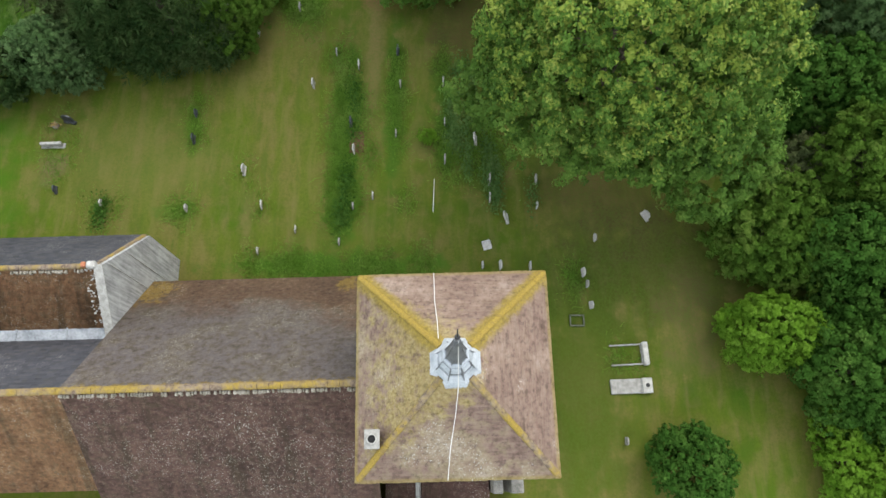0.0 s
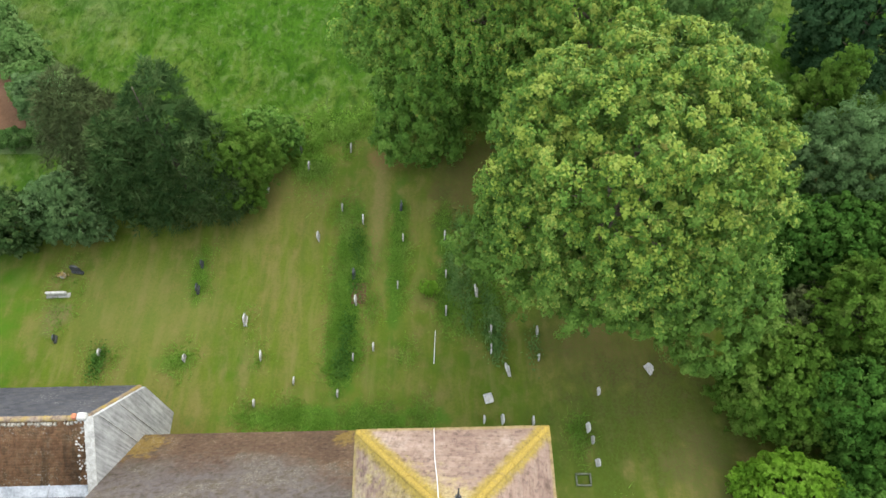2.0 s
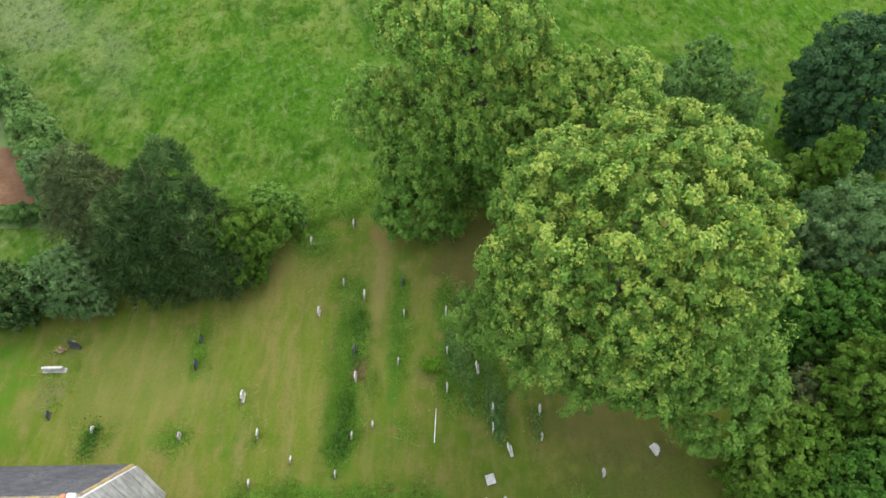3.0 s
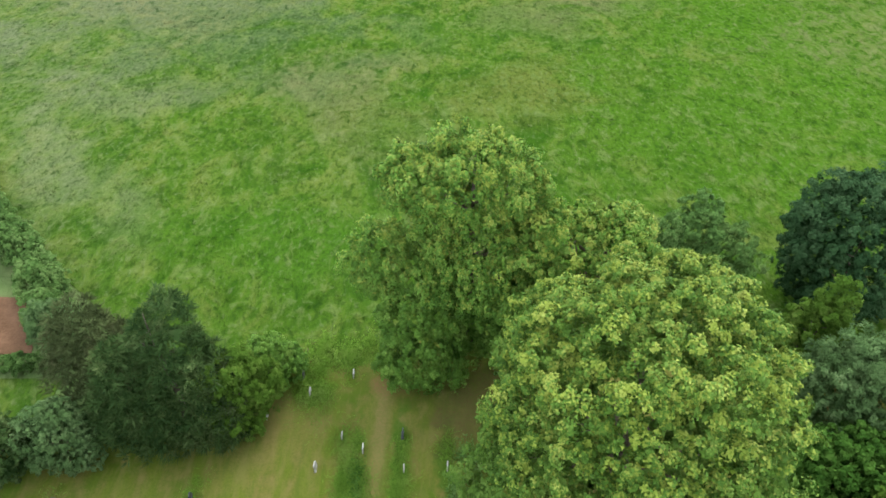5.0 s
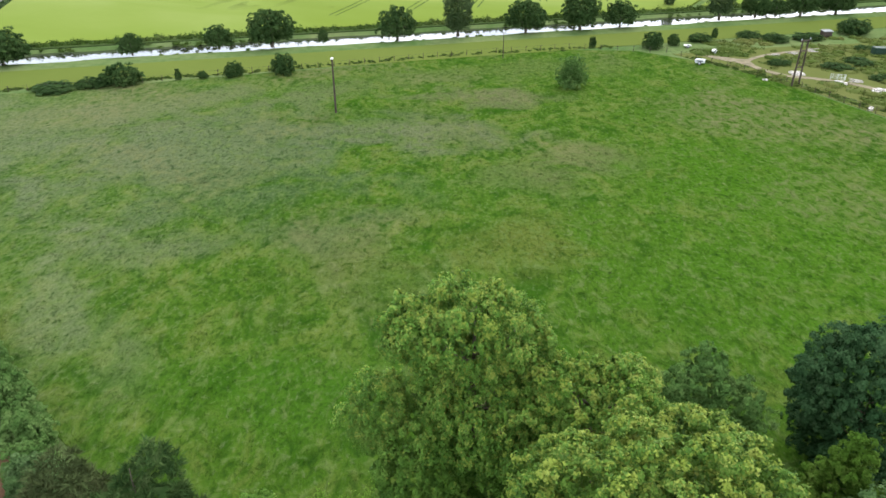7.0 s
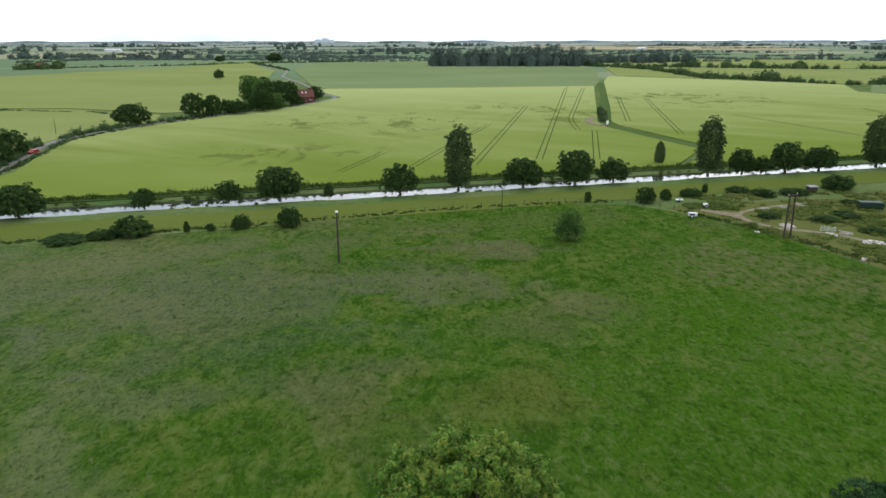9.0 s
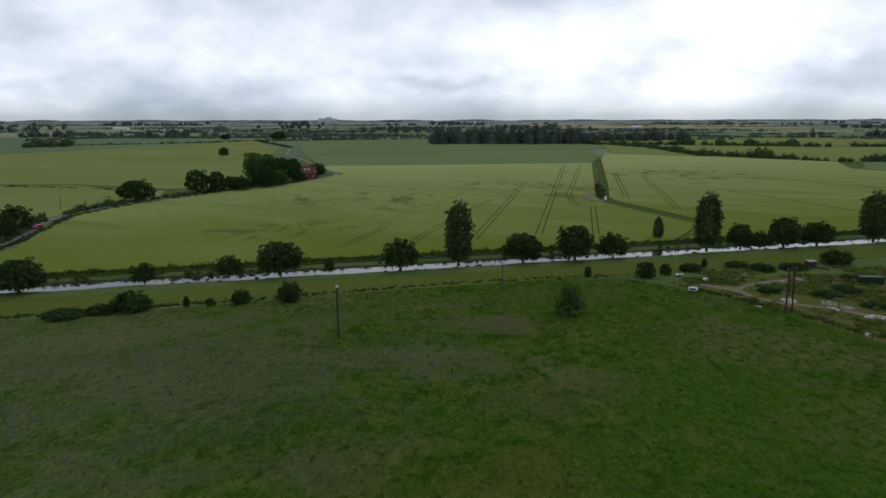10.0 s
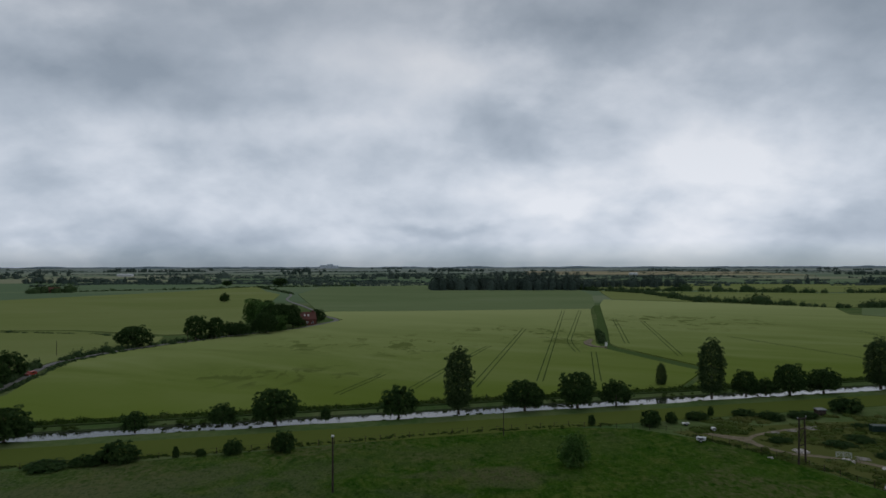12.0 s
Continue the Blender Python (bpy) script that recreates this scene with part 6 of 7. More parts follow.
SHRUBS = [
    # name, label, x, y, lobes, clumps, per, clump_r, leaf, mat
    ("holm_oak", "round dark blue-green evergreen tree", 26.4, 34.5, [(0.0, 0, 5.6, 4.4, 4.0, 4.5), (-0.9, -0.8, 4.0, 3.6, 3.4, 3.9), (1.6, 0, 4.6, 3.6, 3.4, 4.4)], 330, 130, 0.6, 0.19, "lf_dark"),
    ("ash_tree", "young ash with loose feathery crown", 16.2, 35.0, [(-0.2, 0, 5.4, 1.9, 1.9, 2.7), (-1.2, 0, 3.6, 2.2, 2.1, 2.9), (1.3, -0.3, 3.6, 2.4, 2.1, 2.8)], 200, 110, 0.55, 0.2, "lf_ash"),
    ("hazel_bush", "yellow-green upright hazel bush", 21.6, 28.4, [(0.4, 0, 4.6, 1.2, 1.3, 3.0), (0.9, 0.4, 3.0, 1.5, 1.6, 2.6), (-0.6, 0, 2.8, 1.6, 1.6, 2.4)], 170, 110, 0.5, 0.18, "lf_olive"),
    ("grey_willow", "silvery grey willow bush", 22.6, 23.2, [(0, 0, 3.9, 3.4, 2.8, 3.2), (2.4, 0.6, 3.4, 2.6, 2.6, 2.8), (-1.6, 0.8, 3.0, 2.4, 2.4, 2.7)], 260, 140, 0.55, 0.16, "lf_silver"),
    ("laurel_bush", "deep green spreading laurel bush", 20.0, 18.8, [(0, 0, 3.0, 3.2, 2.6, 2.7), (2.8, 0.4, 3.2, 2.8, 2.6, 2.8), (-1.4, 0.6, 2.6, 2.2, 2.2, 2.4), (5.4, 0.5, 3.0, 2.6, 2.6, 2.8)], 280, 120, 0.6, 0.24, "lf_laurel"),
    ("field_maple", "olive-green shrubby field maple", 20.6, 14.4, [(0, 0, 4.0, 2.8, 2.6, 3.3), (2.4, 0.5, 4.4, 2.6, 2.6, 3.4), (1.2, -1.6, 3.0, 2.6, 2.2, 2.8)], 280, 130, 0.55, 0.18, "lf_olive"),
    ("thorn_bush", "brown twiggy thorn bush", 18.2, 14.6, [(0, 0, 2.0, 1.8, 1.8, 1.9), (1.2, 0.8, 2.2, 1.6, 1.6, 1.9)], 90, 90, 0.45, 0.14, "lf_brown"),
    ("hawthorn_bush", "olive hawthorn bush at the lawn's edge", 15.6, 11.4, [(0, 0, 2.4, 2.3, 2.2, 2.3), (1.4, -0.8, 2.0, 1.9, 1.8, 1.9), (1.2, 1.2, 2.6, 1.8, 1.8, 2.0)], 190, 130, 0.5, 0.16, "lf_olive"),
    ("elder_bush", "dark green elder bush with loose sprays", 19.2, 10.2, [(0, 0, 3.0, 2.5, 2.3, 2.9), (2.2, 0.6, 3.2, 2.4, 2.4, 2.9), (0.6, -2.0, 2.6, 2.2, 2.0, 2.5), (3.4, -2.0, 2.8, 2.4, 2.2, 2.6)], 300, 130, 0.5, 0.17, "lf_laurel"),
    ("lime_green_bush", "vivid lime green rounded bush", 15.3, 6.6, [(0.2, 0, 1.9, 2.1, 1.7, 2.0), (0, -0.6, 1.4, 1.8, 1.3, 1.4), (-0.9, 0.4, 1.5, 1.3, 1.2, 1.5), (0.8, -0.4, 1.6, 1.4, 1.3, 1.6)], 190, 150, 0.45, 0.15, "lf_acid"),
    ("elder_bush", "dark green elder with white flower heads", 18.9, 4.6, [(0, 0, 2.6, 2.3, 2.2, 2.4), (1.8, -1.2, 2.6, 2.2, 2.2, 2.4), (2.0, 1.4, 2.8, 2.2, 2.2, 2.5), (-0.8, -1.4, 1.6, 1.3, 1.4, 1.6)], 280, 130, 0.5, 0.16, "lf_laurel"),
    ("bramble_hedge", "bright green bramble hedge along the lawn", 18.6, 0.6, [(0, 0, 1.2, 1.4, 2.2, 1.3), (1.6, -1.0, 1.5, 1.8, 2.0, 1.6), (1.0, -3.6, 1.3, 1.6, 1.8, 1.4), (-0.6, 1.4, 0.9, 0.9, 1.2, 1.0)], 240, 120, 0.42, 0.14, "lf_acid"),
    ("laurel_bush", "rounded dark green laurel on the lawn", 11.15, 0.55, [(0, 0, 1.5, 1.75, 1.7, 1.5), (0.5, -0.5, 1.3, 1.5, 1.4, 1.3), (-0.6, 0.2, 1.3, 1.3, 1.3, 1.3)], 170, 140, 0.42, 0.17, "lf_laurel"),
    ("yew_tree", "large dark green yew with hanging sprays", -15.1, 23.6, [(0.4, 0.4, 6.2, 2.0, 1.8, 3.2), (0.9, 0.5, 8.8, 1.3, 1.2, 2.4), (1.1, 0.5, 10.6, 0.8, 0.8, 1.6), (-0.6, 0.4, 7.6, 1.2, 1.1, 2.2), (-1.4, -0.7, 2.5, 3.7, 2.0, 2.5), (1.7, -0.6, 2.5, 2.3, 1.8, 2.5), (-1.8, 0.1, 4.4, 2.7, 2.1, 3.2), (0.9, 0.1, 4.8, 2.3, 1.9, 3.2), (2.8, -0.4, 1.6, 1.4, 1.2, 1.6)], 430, 170, 0.6, 0.2, "lf_yew"),
    ("cypress_bush", "brownish half-dead conifer beside the yew", -20.4, 25.8, [(0, 0, 4.4, 2.1, 1.9, 3.4), (-0.9, -0.3, 3.0, 1.8, 1.8, 2.8), (0.8, -0.4, 3.0, 1.8, 1.8, 2.8)], 180, 130, 0.5, 0.17, "lf_brown"),
    ("buddleia_bush", "silvery green rounded bush", -21.4, 21.6, [(0, 0, 2.4, 1.9, 1.7, 2.1), (1.0, -0.5, 1.6, 1.3, 1.2, 1.5), (-1.0, 0, 1.8, 1.3, 1.3, 1.6)], 180, 140, 0.45, 0.17, "lf_silver"),
    ("box_bush", "dark green bush at the hedge's end", -24.7, 20.9, [(0, 0, 2.0, 1.9, 1.7, 2.0), (-1.8, 0.2, 2.2, 2.0, 1.8, 2.2)], 150, 130, 0.5, 0.17, "lf_yew"),
    ("hawthorn_bush", "yellow-green hawthorn at the yew's foot", -11.9, 23.9, [(0, 0, 4.0, 1.5, 1.5, 2.4), (-0.2, -0.6, 2.0, 1.5, 1.3, 2.0), (0.9, 0.8, 3.0, 1.4, 1.4, 2.0)], 160, 130, 0.45, 0.16, "lf_olive"),
    ("hawthorn_bush", "small green hawthorn in the corner", -10.9, 27.0, [(0, 0, 2.0, 1.5, 1.4, 1.8), (1.0, 0.6, 1.4, 1.0, 1.0, 1.3)], 110, 120, 0.42, 0.16, "lf_lime"),
    ("elder_bush", "pale flowering elder in the hedge", -25.2, 29.8, [(0, 0, 2.1, 1.6, 1.5, 1.9), (0.9, -0.9, 1.8, 1.3, 1.2, 1.6)], 130, 130, 0.45, 0.16, "lf_silver"),
    ("rose_bush", "loose yellow-green bush among graves", -1.0, 17.7, [(0, 0, 0.5, 0.55, 0.45, 0.5), (0.3, -0.3, 0.35, 0.4, 0.3, 0.35)], 40, 60, 0.2, 0.12, "lf_acid"),
]
for i, (nm, lab, x, y, lobes, cl, per, cr, leaf, mt) in enumerate(SHRUBS):
    hmax = max(l[2] for l in lobes)
    conifer = nm in ("yew_tree", "cypress_bush")
    wispy = nm in ("hazel_bush", "grey_willow", "thorn_bush", "hawthorn_bush", "ash_tree")
    tree(nm, lab, (x, y, 0), trunk_mesh("trunk", 50 + i, hmax, 0.05 + 0.02 * hmax, 6, hmax * (0.14 if conifer else 0.33), start=0.2),
         leafy_crown("crown", 100 + i, lobes, 0.42 if conifer else min(0.62, 0.17 + 0.075 * hmax), 0.42 if conifer else leaf * 0.82, mt, slim=0.17 if conifer else 0.6, needle=conifer, hang=0.5 if conifer else 0.25,
                     cover=1.5 if conifer else 1.7, gap=1.6 if conifer else 1.45, rise=0.9, floor=min(0.35, hmax * 0.3), ragged=0.16 if wispy else 0.1), "tree" if hmax > 4.3 else "bush", scale=0.95 if "yew" in nm else 1.0)


def hedge(name, label, line, height, depth, seed, mat, leaf=0.15):
    """A leafy hedge along a line: clumps heaped in a long uneven row."""
    rng = np.random.default_rng(seed)
    lobes = []
    for (x0, y0), (x1, y1) in zip(line, line[1:]):
        n = max(1, int(math.hypot(x1 - x0, y1 - y0) / (depth * 0.75)))
        for i in range(n):
            f = (i + 0.5) / n
            h = height * rng.uniform(0.7, 1.15)
            lobes.append((x0 + (x1 - x0) * f + rng.normal(0, 0.2), y0 + (y1 - y0) * f + rng.normal(0, 0.2), h * 0.5, depth * rng.uniform(0.5, 0.75), depth * rng.uniform(0.5, 0.75), h * 0.52))
    g = thing(name, label, "hedge")
    for i in range(0, len(lobes), 2):
        bit = lobes[i:i + 2]
        part("shrub", leafy_crown("shrub", seed + i, bit, 0.22 + 0.08 * depth, leaf * 0.85, mat, ragged=0.16, floor=0.15), None, g)
    return g


hedge("hedge", "tall shaggy green hedge beside the pasture", [(-26.0, 31.0), (-27.0, 33.6), (-29.4, 36.0), (-32.5, 39.0), (-37.0, 43.5), (-42, 48)], 3.2, 2.2, 301, "lf_ash", 0.17)
hedge("hedge", "low clipped garden hedge", [(-36, 27.7), (-25.2, 28.2)], 1.3, 1.1, 302, "lf_ash", 0.14)
hedge("nettle_bank", "bank of nettles and brambles beyond the willows", [(25.5, 28.5), (31, 27.5), (40, 25)], 1.6, 2.6, 304, "lf_ash", 0.16)
hedge("hedge", "rough hedge between churchyard and pasture", [(12.5, 31.6), (19.0, 31.2), (24.0, 30.0)], 1.8, 1.8, 305, "lf_ash", 0.15)


def tufts(name, label, P, seed, height, mat, spread=0.12, k=5):
    """Clusters of bent grass blades at the plan points P."""
    rng = np.random.default_rng(seed)
    n = len(P)
    root = np.repeat(P, k, 0) + rng.normal(0, spread, (n * k, 2))
    hgt = height * np.repeat(rng.uniform(0.5, 1.3, n), k) * rng.uniform(0.7, 1.2, n * k)
    ang = rng.uniform(0, 2 * math.pi, n * k)
    side = np.stack([np.cos(ang), np.sin(ang)], 1) * 0.035 * (height / 0.3)
    tip = root + rng.normal(0, 1.1, (n * k, 2)) * hgt[:, None]
    z0 = np.full((n * k, 1), 0.03)
    V = np.stack([np.hstack([root + side, z0]), np.hstack([root - side, z0]), np.hstack([tip, hgt[:, None]])], 1).reshape(-1, 3)
    ob = new(name, mesh_of(name, V, np.arange(3 * n * k).reshape(-1, 3), (mat,)))
    return tagged(ob, label, "grass", kind="stuff")


def patches(rng, spots):
    """Plan points thick at the middle of each spot and thin at its rim: (x, y, rx, ry, count)."""
    out = []
    for x, y, rx, ry, n in spots:
        m = max(3, int(rx * ry * 5))
        cx, cy = rng.uniform(x - rx, x + rx, m), rng.uniform(y - ry, y + ry, m)
        w = rng.integers(0, m, n)
        out.append(np.stack([cx[w] + rng.normal(0, 0.22, n), cy[w] + rng.normal(0, 0.5, n)], 1))
    return np.concatenate(out)


def in_pasture(p):
    x, y = p[:, 0], p[:, 1]
    ok = (y > 31.5 + np.abs(x - 5) * 0.06) & (y < 117 + x * 0.28) & (x > -34 - (y - 40) * 1.2) & (x < 67 + (105 - y) * 0.6)
    return ok & ~((x > 10) & (y < 38) & (x < 32))


rng_ = np.random.default_rng(70)
tufts("uncut_grass", "strips of long uncut grass between the graves",
      patches(rng_, [(-5.4, 18, 0.9, 5.6, 2300), (-5.6, 13.4, 0.8, 1.2, 500), (-2.9, 20, 0.4, 3.6, 500), (0.0, 19.5, 0.4, 3.4, 450), (-9, 26.4, 1.3, 0.9, 400), (-5.5, 29, 2.8, 1.2, 1100), (-14, 18.6, 0.3, 1.2, 160),
                     (-6.0, 10.3, 5.0, 0.5, 1500), (6.9, 9.6, 0.4, 0.9, 160), (8.9, 5.7, 0.6, 0.35, 90), (1.6, 17, 1.4, 2.2, 600), (-21.4, 17.2, 0.9, 1.9, 180), (-4.0, 17.2, 0.4, 1.2, 150), (-7.5, 24.5, 0.4, 0.6, 60),
                     (-18.3, 13.4, 0.8, 0.4, 160), (-14.6, 13.4, 0.9, 0.35, 160), (-10, 13.8, 0.2, 0.3, 30), (-11, 15.8, 0.2, 0.4, 30), (-2.2, 14.2, 0.3, 0.3, 40)]), 71, 0.17, "grass_tall", 0.24)


def weeds(name, label, P, seed, height, mat, leaf=0.13):
    """Loose broad-leaved weeds and saplings at the plan points P: thin leaves at all heights."""
    rng = np.random.default_rng(seed)
    n = len(P)
    hgt = height * rng.random(n) ** 1.3 * np.clip(rng.normal(0.75, 0.3, n), 0.2, 1.3)
    pos = np.hstack([P, hgt[:, None] + 0.06])
    v, f = leaves_at(rng, pos, rng.normal(0, 0.6, (n, 3)) + np.array([0, 0, 1.0]), leaf, 0.6, True)
    return tagged(new(name, mesh_of(name, v, f, (mat,))), label, "weeds", kind="stuff")


weeds("nettle_patch", "loose dark green nettles round the graves under the trees",
      patches(rng_, [(1.2, 17.6, 1.0, 2.2, 2300), (2.2, 15.4, 1.1, 1.0, 1100), (1.0, 20.5, 0.9, 1.6, 1300), (3.6, 14.2, 1.2, 0.5, 500)]), 75, 0.7, "lf_ash", 0.12)
weeds("nettle_patch", "rank pale green weeds along the churchyard's north edge",
      patches(rng_, [(-6.5, 29.6, 2.6, 1.0, 4200), (-9.0, 28.0, 1.0, 0.8, 900), (-3.2, 29.8, 1.2, 0.6, 900), (-8.7, 26.3, 0.9, 0.5, 700)]), 77, 0.5, "grass_tall", 0.13)
weeds("nettle_patch", "tall dark weeds in the uncut grass strip",
      patches(rng_, [(-5.5, 13.3, 0.35, 0.4, 600), (-5.2, 15.0, 0.4, 0.8, 420), (-18.2, 13.5, 0.5, 0.35, 500), (-5.2, 19.5, 0.4, 1.6, 500)]), 76, 0.4, "lf_laurel", 0.12)
P_ = np.stack([rng_.uniform(-75, 100, 12000), 30 + 100 * rng_.random(12000) ** 1.25], 1)
P_ = P_[in_pasture(P_)]
tufts("pasture_grass", "rough tussocky pasture grass", P_, 72, 0.26, "pasture", 0.26, 8)

# ---------------------------------------------------------------- river side and far land
RIVER_CROWNS = {}


def river_kinds():
    oak = [(0, 0, 3.9, 3.6, 3.4, 3.0), (-2.2, 0, 3.1, 2.4, 2.4, 2.2), (2.2, 0.4, 3.2, 2.5, 2.4, 2.3), (0.4, -1, 2.6, 3.0, 2.4, 1.9)]
    rnd = [(0, 0, 3.4, 3.2, 3.0, 3.0), (-1.0, 0, 2.4, 2.6, 2.4, 2.3), (1.2, -0.3, 2.5, 2.4, 2.4, 2.3)]
    pop = [(0, 0, 9.2, 3.1, 2.9, 5.6), (-0.8, 0, 5.6, 2.9, 2.7, 4.4), (0.9, 0.2, 5.8, 2.8, 2.7, 4.8), (0.2, 0, 12.2, 2.2, 2.2, 3.0)]
    bush = [(0, 0, 1.4, 2.2, 1.9, 1.5), (1.2, 0, 1.1, 1.4, 1.3, 1.2), (-1.2, 0, 1.0, 1.4, 1.3, 1.1)]
    tall = [(0, 0, 7.4, 4.0, 3.8, 3.9), (-1.8, 0, 5.6, 3.2, 3.0, 3.4), (1.8, 0, 5.8, 3.2, 3.0, 3.6), (0.2, 0.3, 3.6, 3.2, 3.0, 2.6)]
    RIVER_CROWNS["oak"] = (trunk_mesh("trunk", 201, 5.5, 0.3, 8, 2.8), leafy_crown("crown", 201, oak, 0.62, 0.24, "lf_river", ragged=0.16, floor=1.35))
    RIVER_CROWNS["round"] = (trunk_mesh("trunk", 202, 5, 0.25, 7, 2.4), leafy_crown("crown", 202, rnd, 0.58, 0.24, "lf_river", ragged=0.16, floor=1.35))
    RIVER_CROWNS["poplar"] = (trunk_mesh("trunk", 203, 13, 0.3, 12, 2.2), leafy_crown("crown", 203, pop, 0.46, 0.20, "lf_poplar", ragged=0.14, floor=1.6, rise=1.2, gap=1.6))
    RIVER_CROWNS["bush"] = (trunk_mesh("trunk", 204, 1.6, 0.1, 5, 1.0, start=0.1), leafy_crown("crown", 204, bush, 0.42, 0.20, "lf_river", ragged=0.2, floor=0.15))
    RIVER_CROWNS["tall"] = (trunk_mesh("trunk", 205, 9, 0.35, 9, 3.2), leafy_crown("crown", 205, tall, 0.85, 0.36, "lf_river", ragged=0.14))
    RIVER_CROWNS["pale"] = (trunk_mesh("trunk", 206, 9, 0.35, 9, 3.2), leafy_crown("crown", 206, tall, 0.85, 0.36, "lf_ash", ragged=0.18))


river_kinds()
SIZE = {"oak": (7.2, 9.4), "round": (6.6, 7.0), "poplar": (15.2, 7.4), "bush": (2.9, 4.6), "tall": (11.3, 9.4), "pale": (11.3, 9.4)}
RIVER_TREES = [
    # kind, x, y, height, width
    ("oak", -88.1, 135.9, 6.9, 10.0), ("round", -66.2, 144.4, 4.1, 4.8), ("round", -50.0, 150.5, 4.5, 5.6), ("oak", -39.15, 152.3, 7.7, 10.2),
    ("round", -28.5, 154.7, 3.0, 2.2), ("round", -12.7, 159.0, 6.7, 7.2), ("poplar", 0.8, 163.3, 15.4, 7.8), ("oak", 16.5, 167.0, 7.2, 9.0),
    ("oak", 29.6, 170.5, 8.6, 10.0), ("round", 39.4, 172.7, 5.9, 6.6), ("poplar", 66.2, 182.4, 15.4, 8.0), ("oak", 76.0, 185.1, 6.8, 6.6),
    ("round", 81.8, 186.6, 4.2, 5.9), ("oak", 88.7, 187.7, 8.2, 8.8), ("oak", 98.9, 190.3, 6.5, 8.8), ("poplar", 117.8, 196.5, 14.1, 9.5), ("poplar", 58.4, 200.0, 6.6, 3.0),
]
for i, (k, x, y, h, w) in enumerate(RIVER_TREES):
    t = tree({"oak": "oak_tree", "round": "alder_tree", "poplar": "poplar_tree"}[k],
             {"oak": "broad dark green oak on the river bank", "round": "rounded dark alder on the river bank", "poplar": "tall slender dark poplar by the river"}[k],
             (x, y, 0), RIVER_CROWNS[k][0], RIVER_CROWNS[k][1], "tree", "trees along the river", i * 77 % 360)
    wide, tall = (0.92, 0.95) if k == "poplar" else (1.04, 1.0)
    t.scale = (w / SIZE[k][1] * wide, w / SIZE[k][1] * wide, h / SIZE[k][0] * tall)
FIELD_BUSHES = [("bush", -59.3, 123.2, 3.3, 6.0), ("bush", -40.7, 128.6, 2.4, 3.2), ("bush", -32.0, 130.8, 3.3, 4.6), ("bush", -50.3, 126, 1.9, 1.0), ("bush", 42.1, 152, 3.0, 4.4),
                ("bush", 47.2, 154.4, 2.2, 2.3), ("bush", 54.1, 158, 1.6, 4.4), ("bush", 92, 167, 2.8, 7.5), ("bush", -70, 119.5, 0.9, 7), ("bush", -64, 121.6, 1.4, 5), ("bush", 29.5, 152.5, 2.0, 1.6),
                ("bush", -46.2, 127.2, 1.2, 1.8), ("bush", 58.4, 161.7, 2.0, 1.2), ("bush", 66.0, 161.8, 1.3, 5.5), ("bush", 70.5, 158.5, 1.5, 5.0), ("bush", 78.5, 160.5, 1.2, 6.0), ("bush", 79.2, 139.2, 0.9, 5.5), ("bush", 73.2, 135.1, 0.9, 5.0), ("bush", 63.5, 138.2, 0.9, 4.0), ("bush", 86.0, 150.5, 0.8, 4.0), ("bush", 78.0, 127.0, 0.8, 4.5)]
for i, (k, x, y, h, w) in enumerate(FIELD_BUSHES):
    t = tree("hawthorn_bush", "dark rounded hawthorn bush at the pasture's edge", (x, y, 0.03), *RIVER_CROWNS[k], "bush", "bushes round the pasture", i * 61 % 360)
    t.scale = (w / SIZE[k][1], w / SIZE[k][1], h / SIZE[k][0])
t = tree("hawthorn_tree", "lone scrubby thorn tree in the pasture", (20.4, 121.9, 0.03), trunk_mesh("trunk", 210, 4.4, 0.16, 8, 1.8),
         leafy_crown("crown", 210, [(0.2, 0, 3.4, 1.5, 1.4, 1.6), (-1.2, 0, 2.2, 1.2, 1.2, 1.3), (1.1, 0.2, 2.1, 1.4, 1.3, 1.4), (-0.2, -0.5, 1.2, 1.5, 1.2, 1.1)], 0.30, 0.17, "lf_ash", ragged=0.32, floor=0.3, gap=1.8, cover=1.2), "tree")
LANE_TREES = [("oak", -134.3, 291, 8.9, 15.2), ("tall", -117.6, 316.7, 10.9, 10.4), ("tall", -111.2, 323.8, 9.6, 8.9), ("pale", -108.9, 380.4, 15, 12), ("tall", -95.5, 362, 13.2, 11), ("tall", -89, 384, 12, 9.5), ("tall", -93.2, 345, 10.5, 11),
              ("round", -135.5, 211.3, 7.8, 9.2), ("round", -130.2, 197.4, 6.8, 6.5), ("oak", -348, 1065, 8.5, 18), ("tall", -266, 1063, 12, 22), ("round", -103, 333, 6.5, 10), ("round", -122, 420, 8, 6), ("pale", -101, 372, 13.5, 10), ("tall", -80.5, 408, 8, 9), ("round", -98, 350, 7, 9), ("pale", -112, 398, 13, 11), ("tall", -97, 392, 12, 10), ("round", -205, 621, 8, 8), ("pale", -90, 356, 8, 9), ("tall", -104, 388, 14, 11), ("round", -110, 340, 6, 8), ("tall", -92, 372, 11, 9), ("round", -84, 377, 5.5, 8)]
for i, (k, x, y, h, w) in enumerate(LANE_TREES):
    t = tree("oak_tree" if k == "oak" else "elm_tree", {"oak": "dark spreading oak beside the country lane", "pale": "grey-green bushy tree near the farmhouse"}.get(k, "dark rounded tree beside the country lane"), (x, y, 0), *RIVER_CROWNS[k], "tree", "trees along the lane", i * 53 % 360)
    t.scale = (w / SIZE[k][1], w / SIZE[k][1], h / SIZE[k][0])


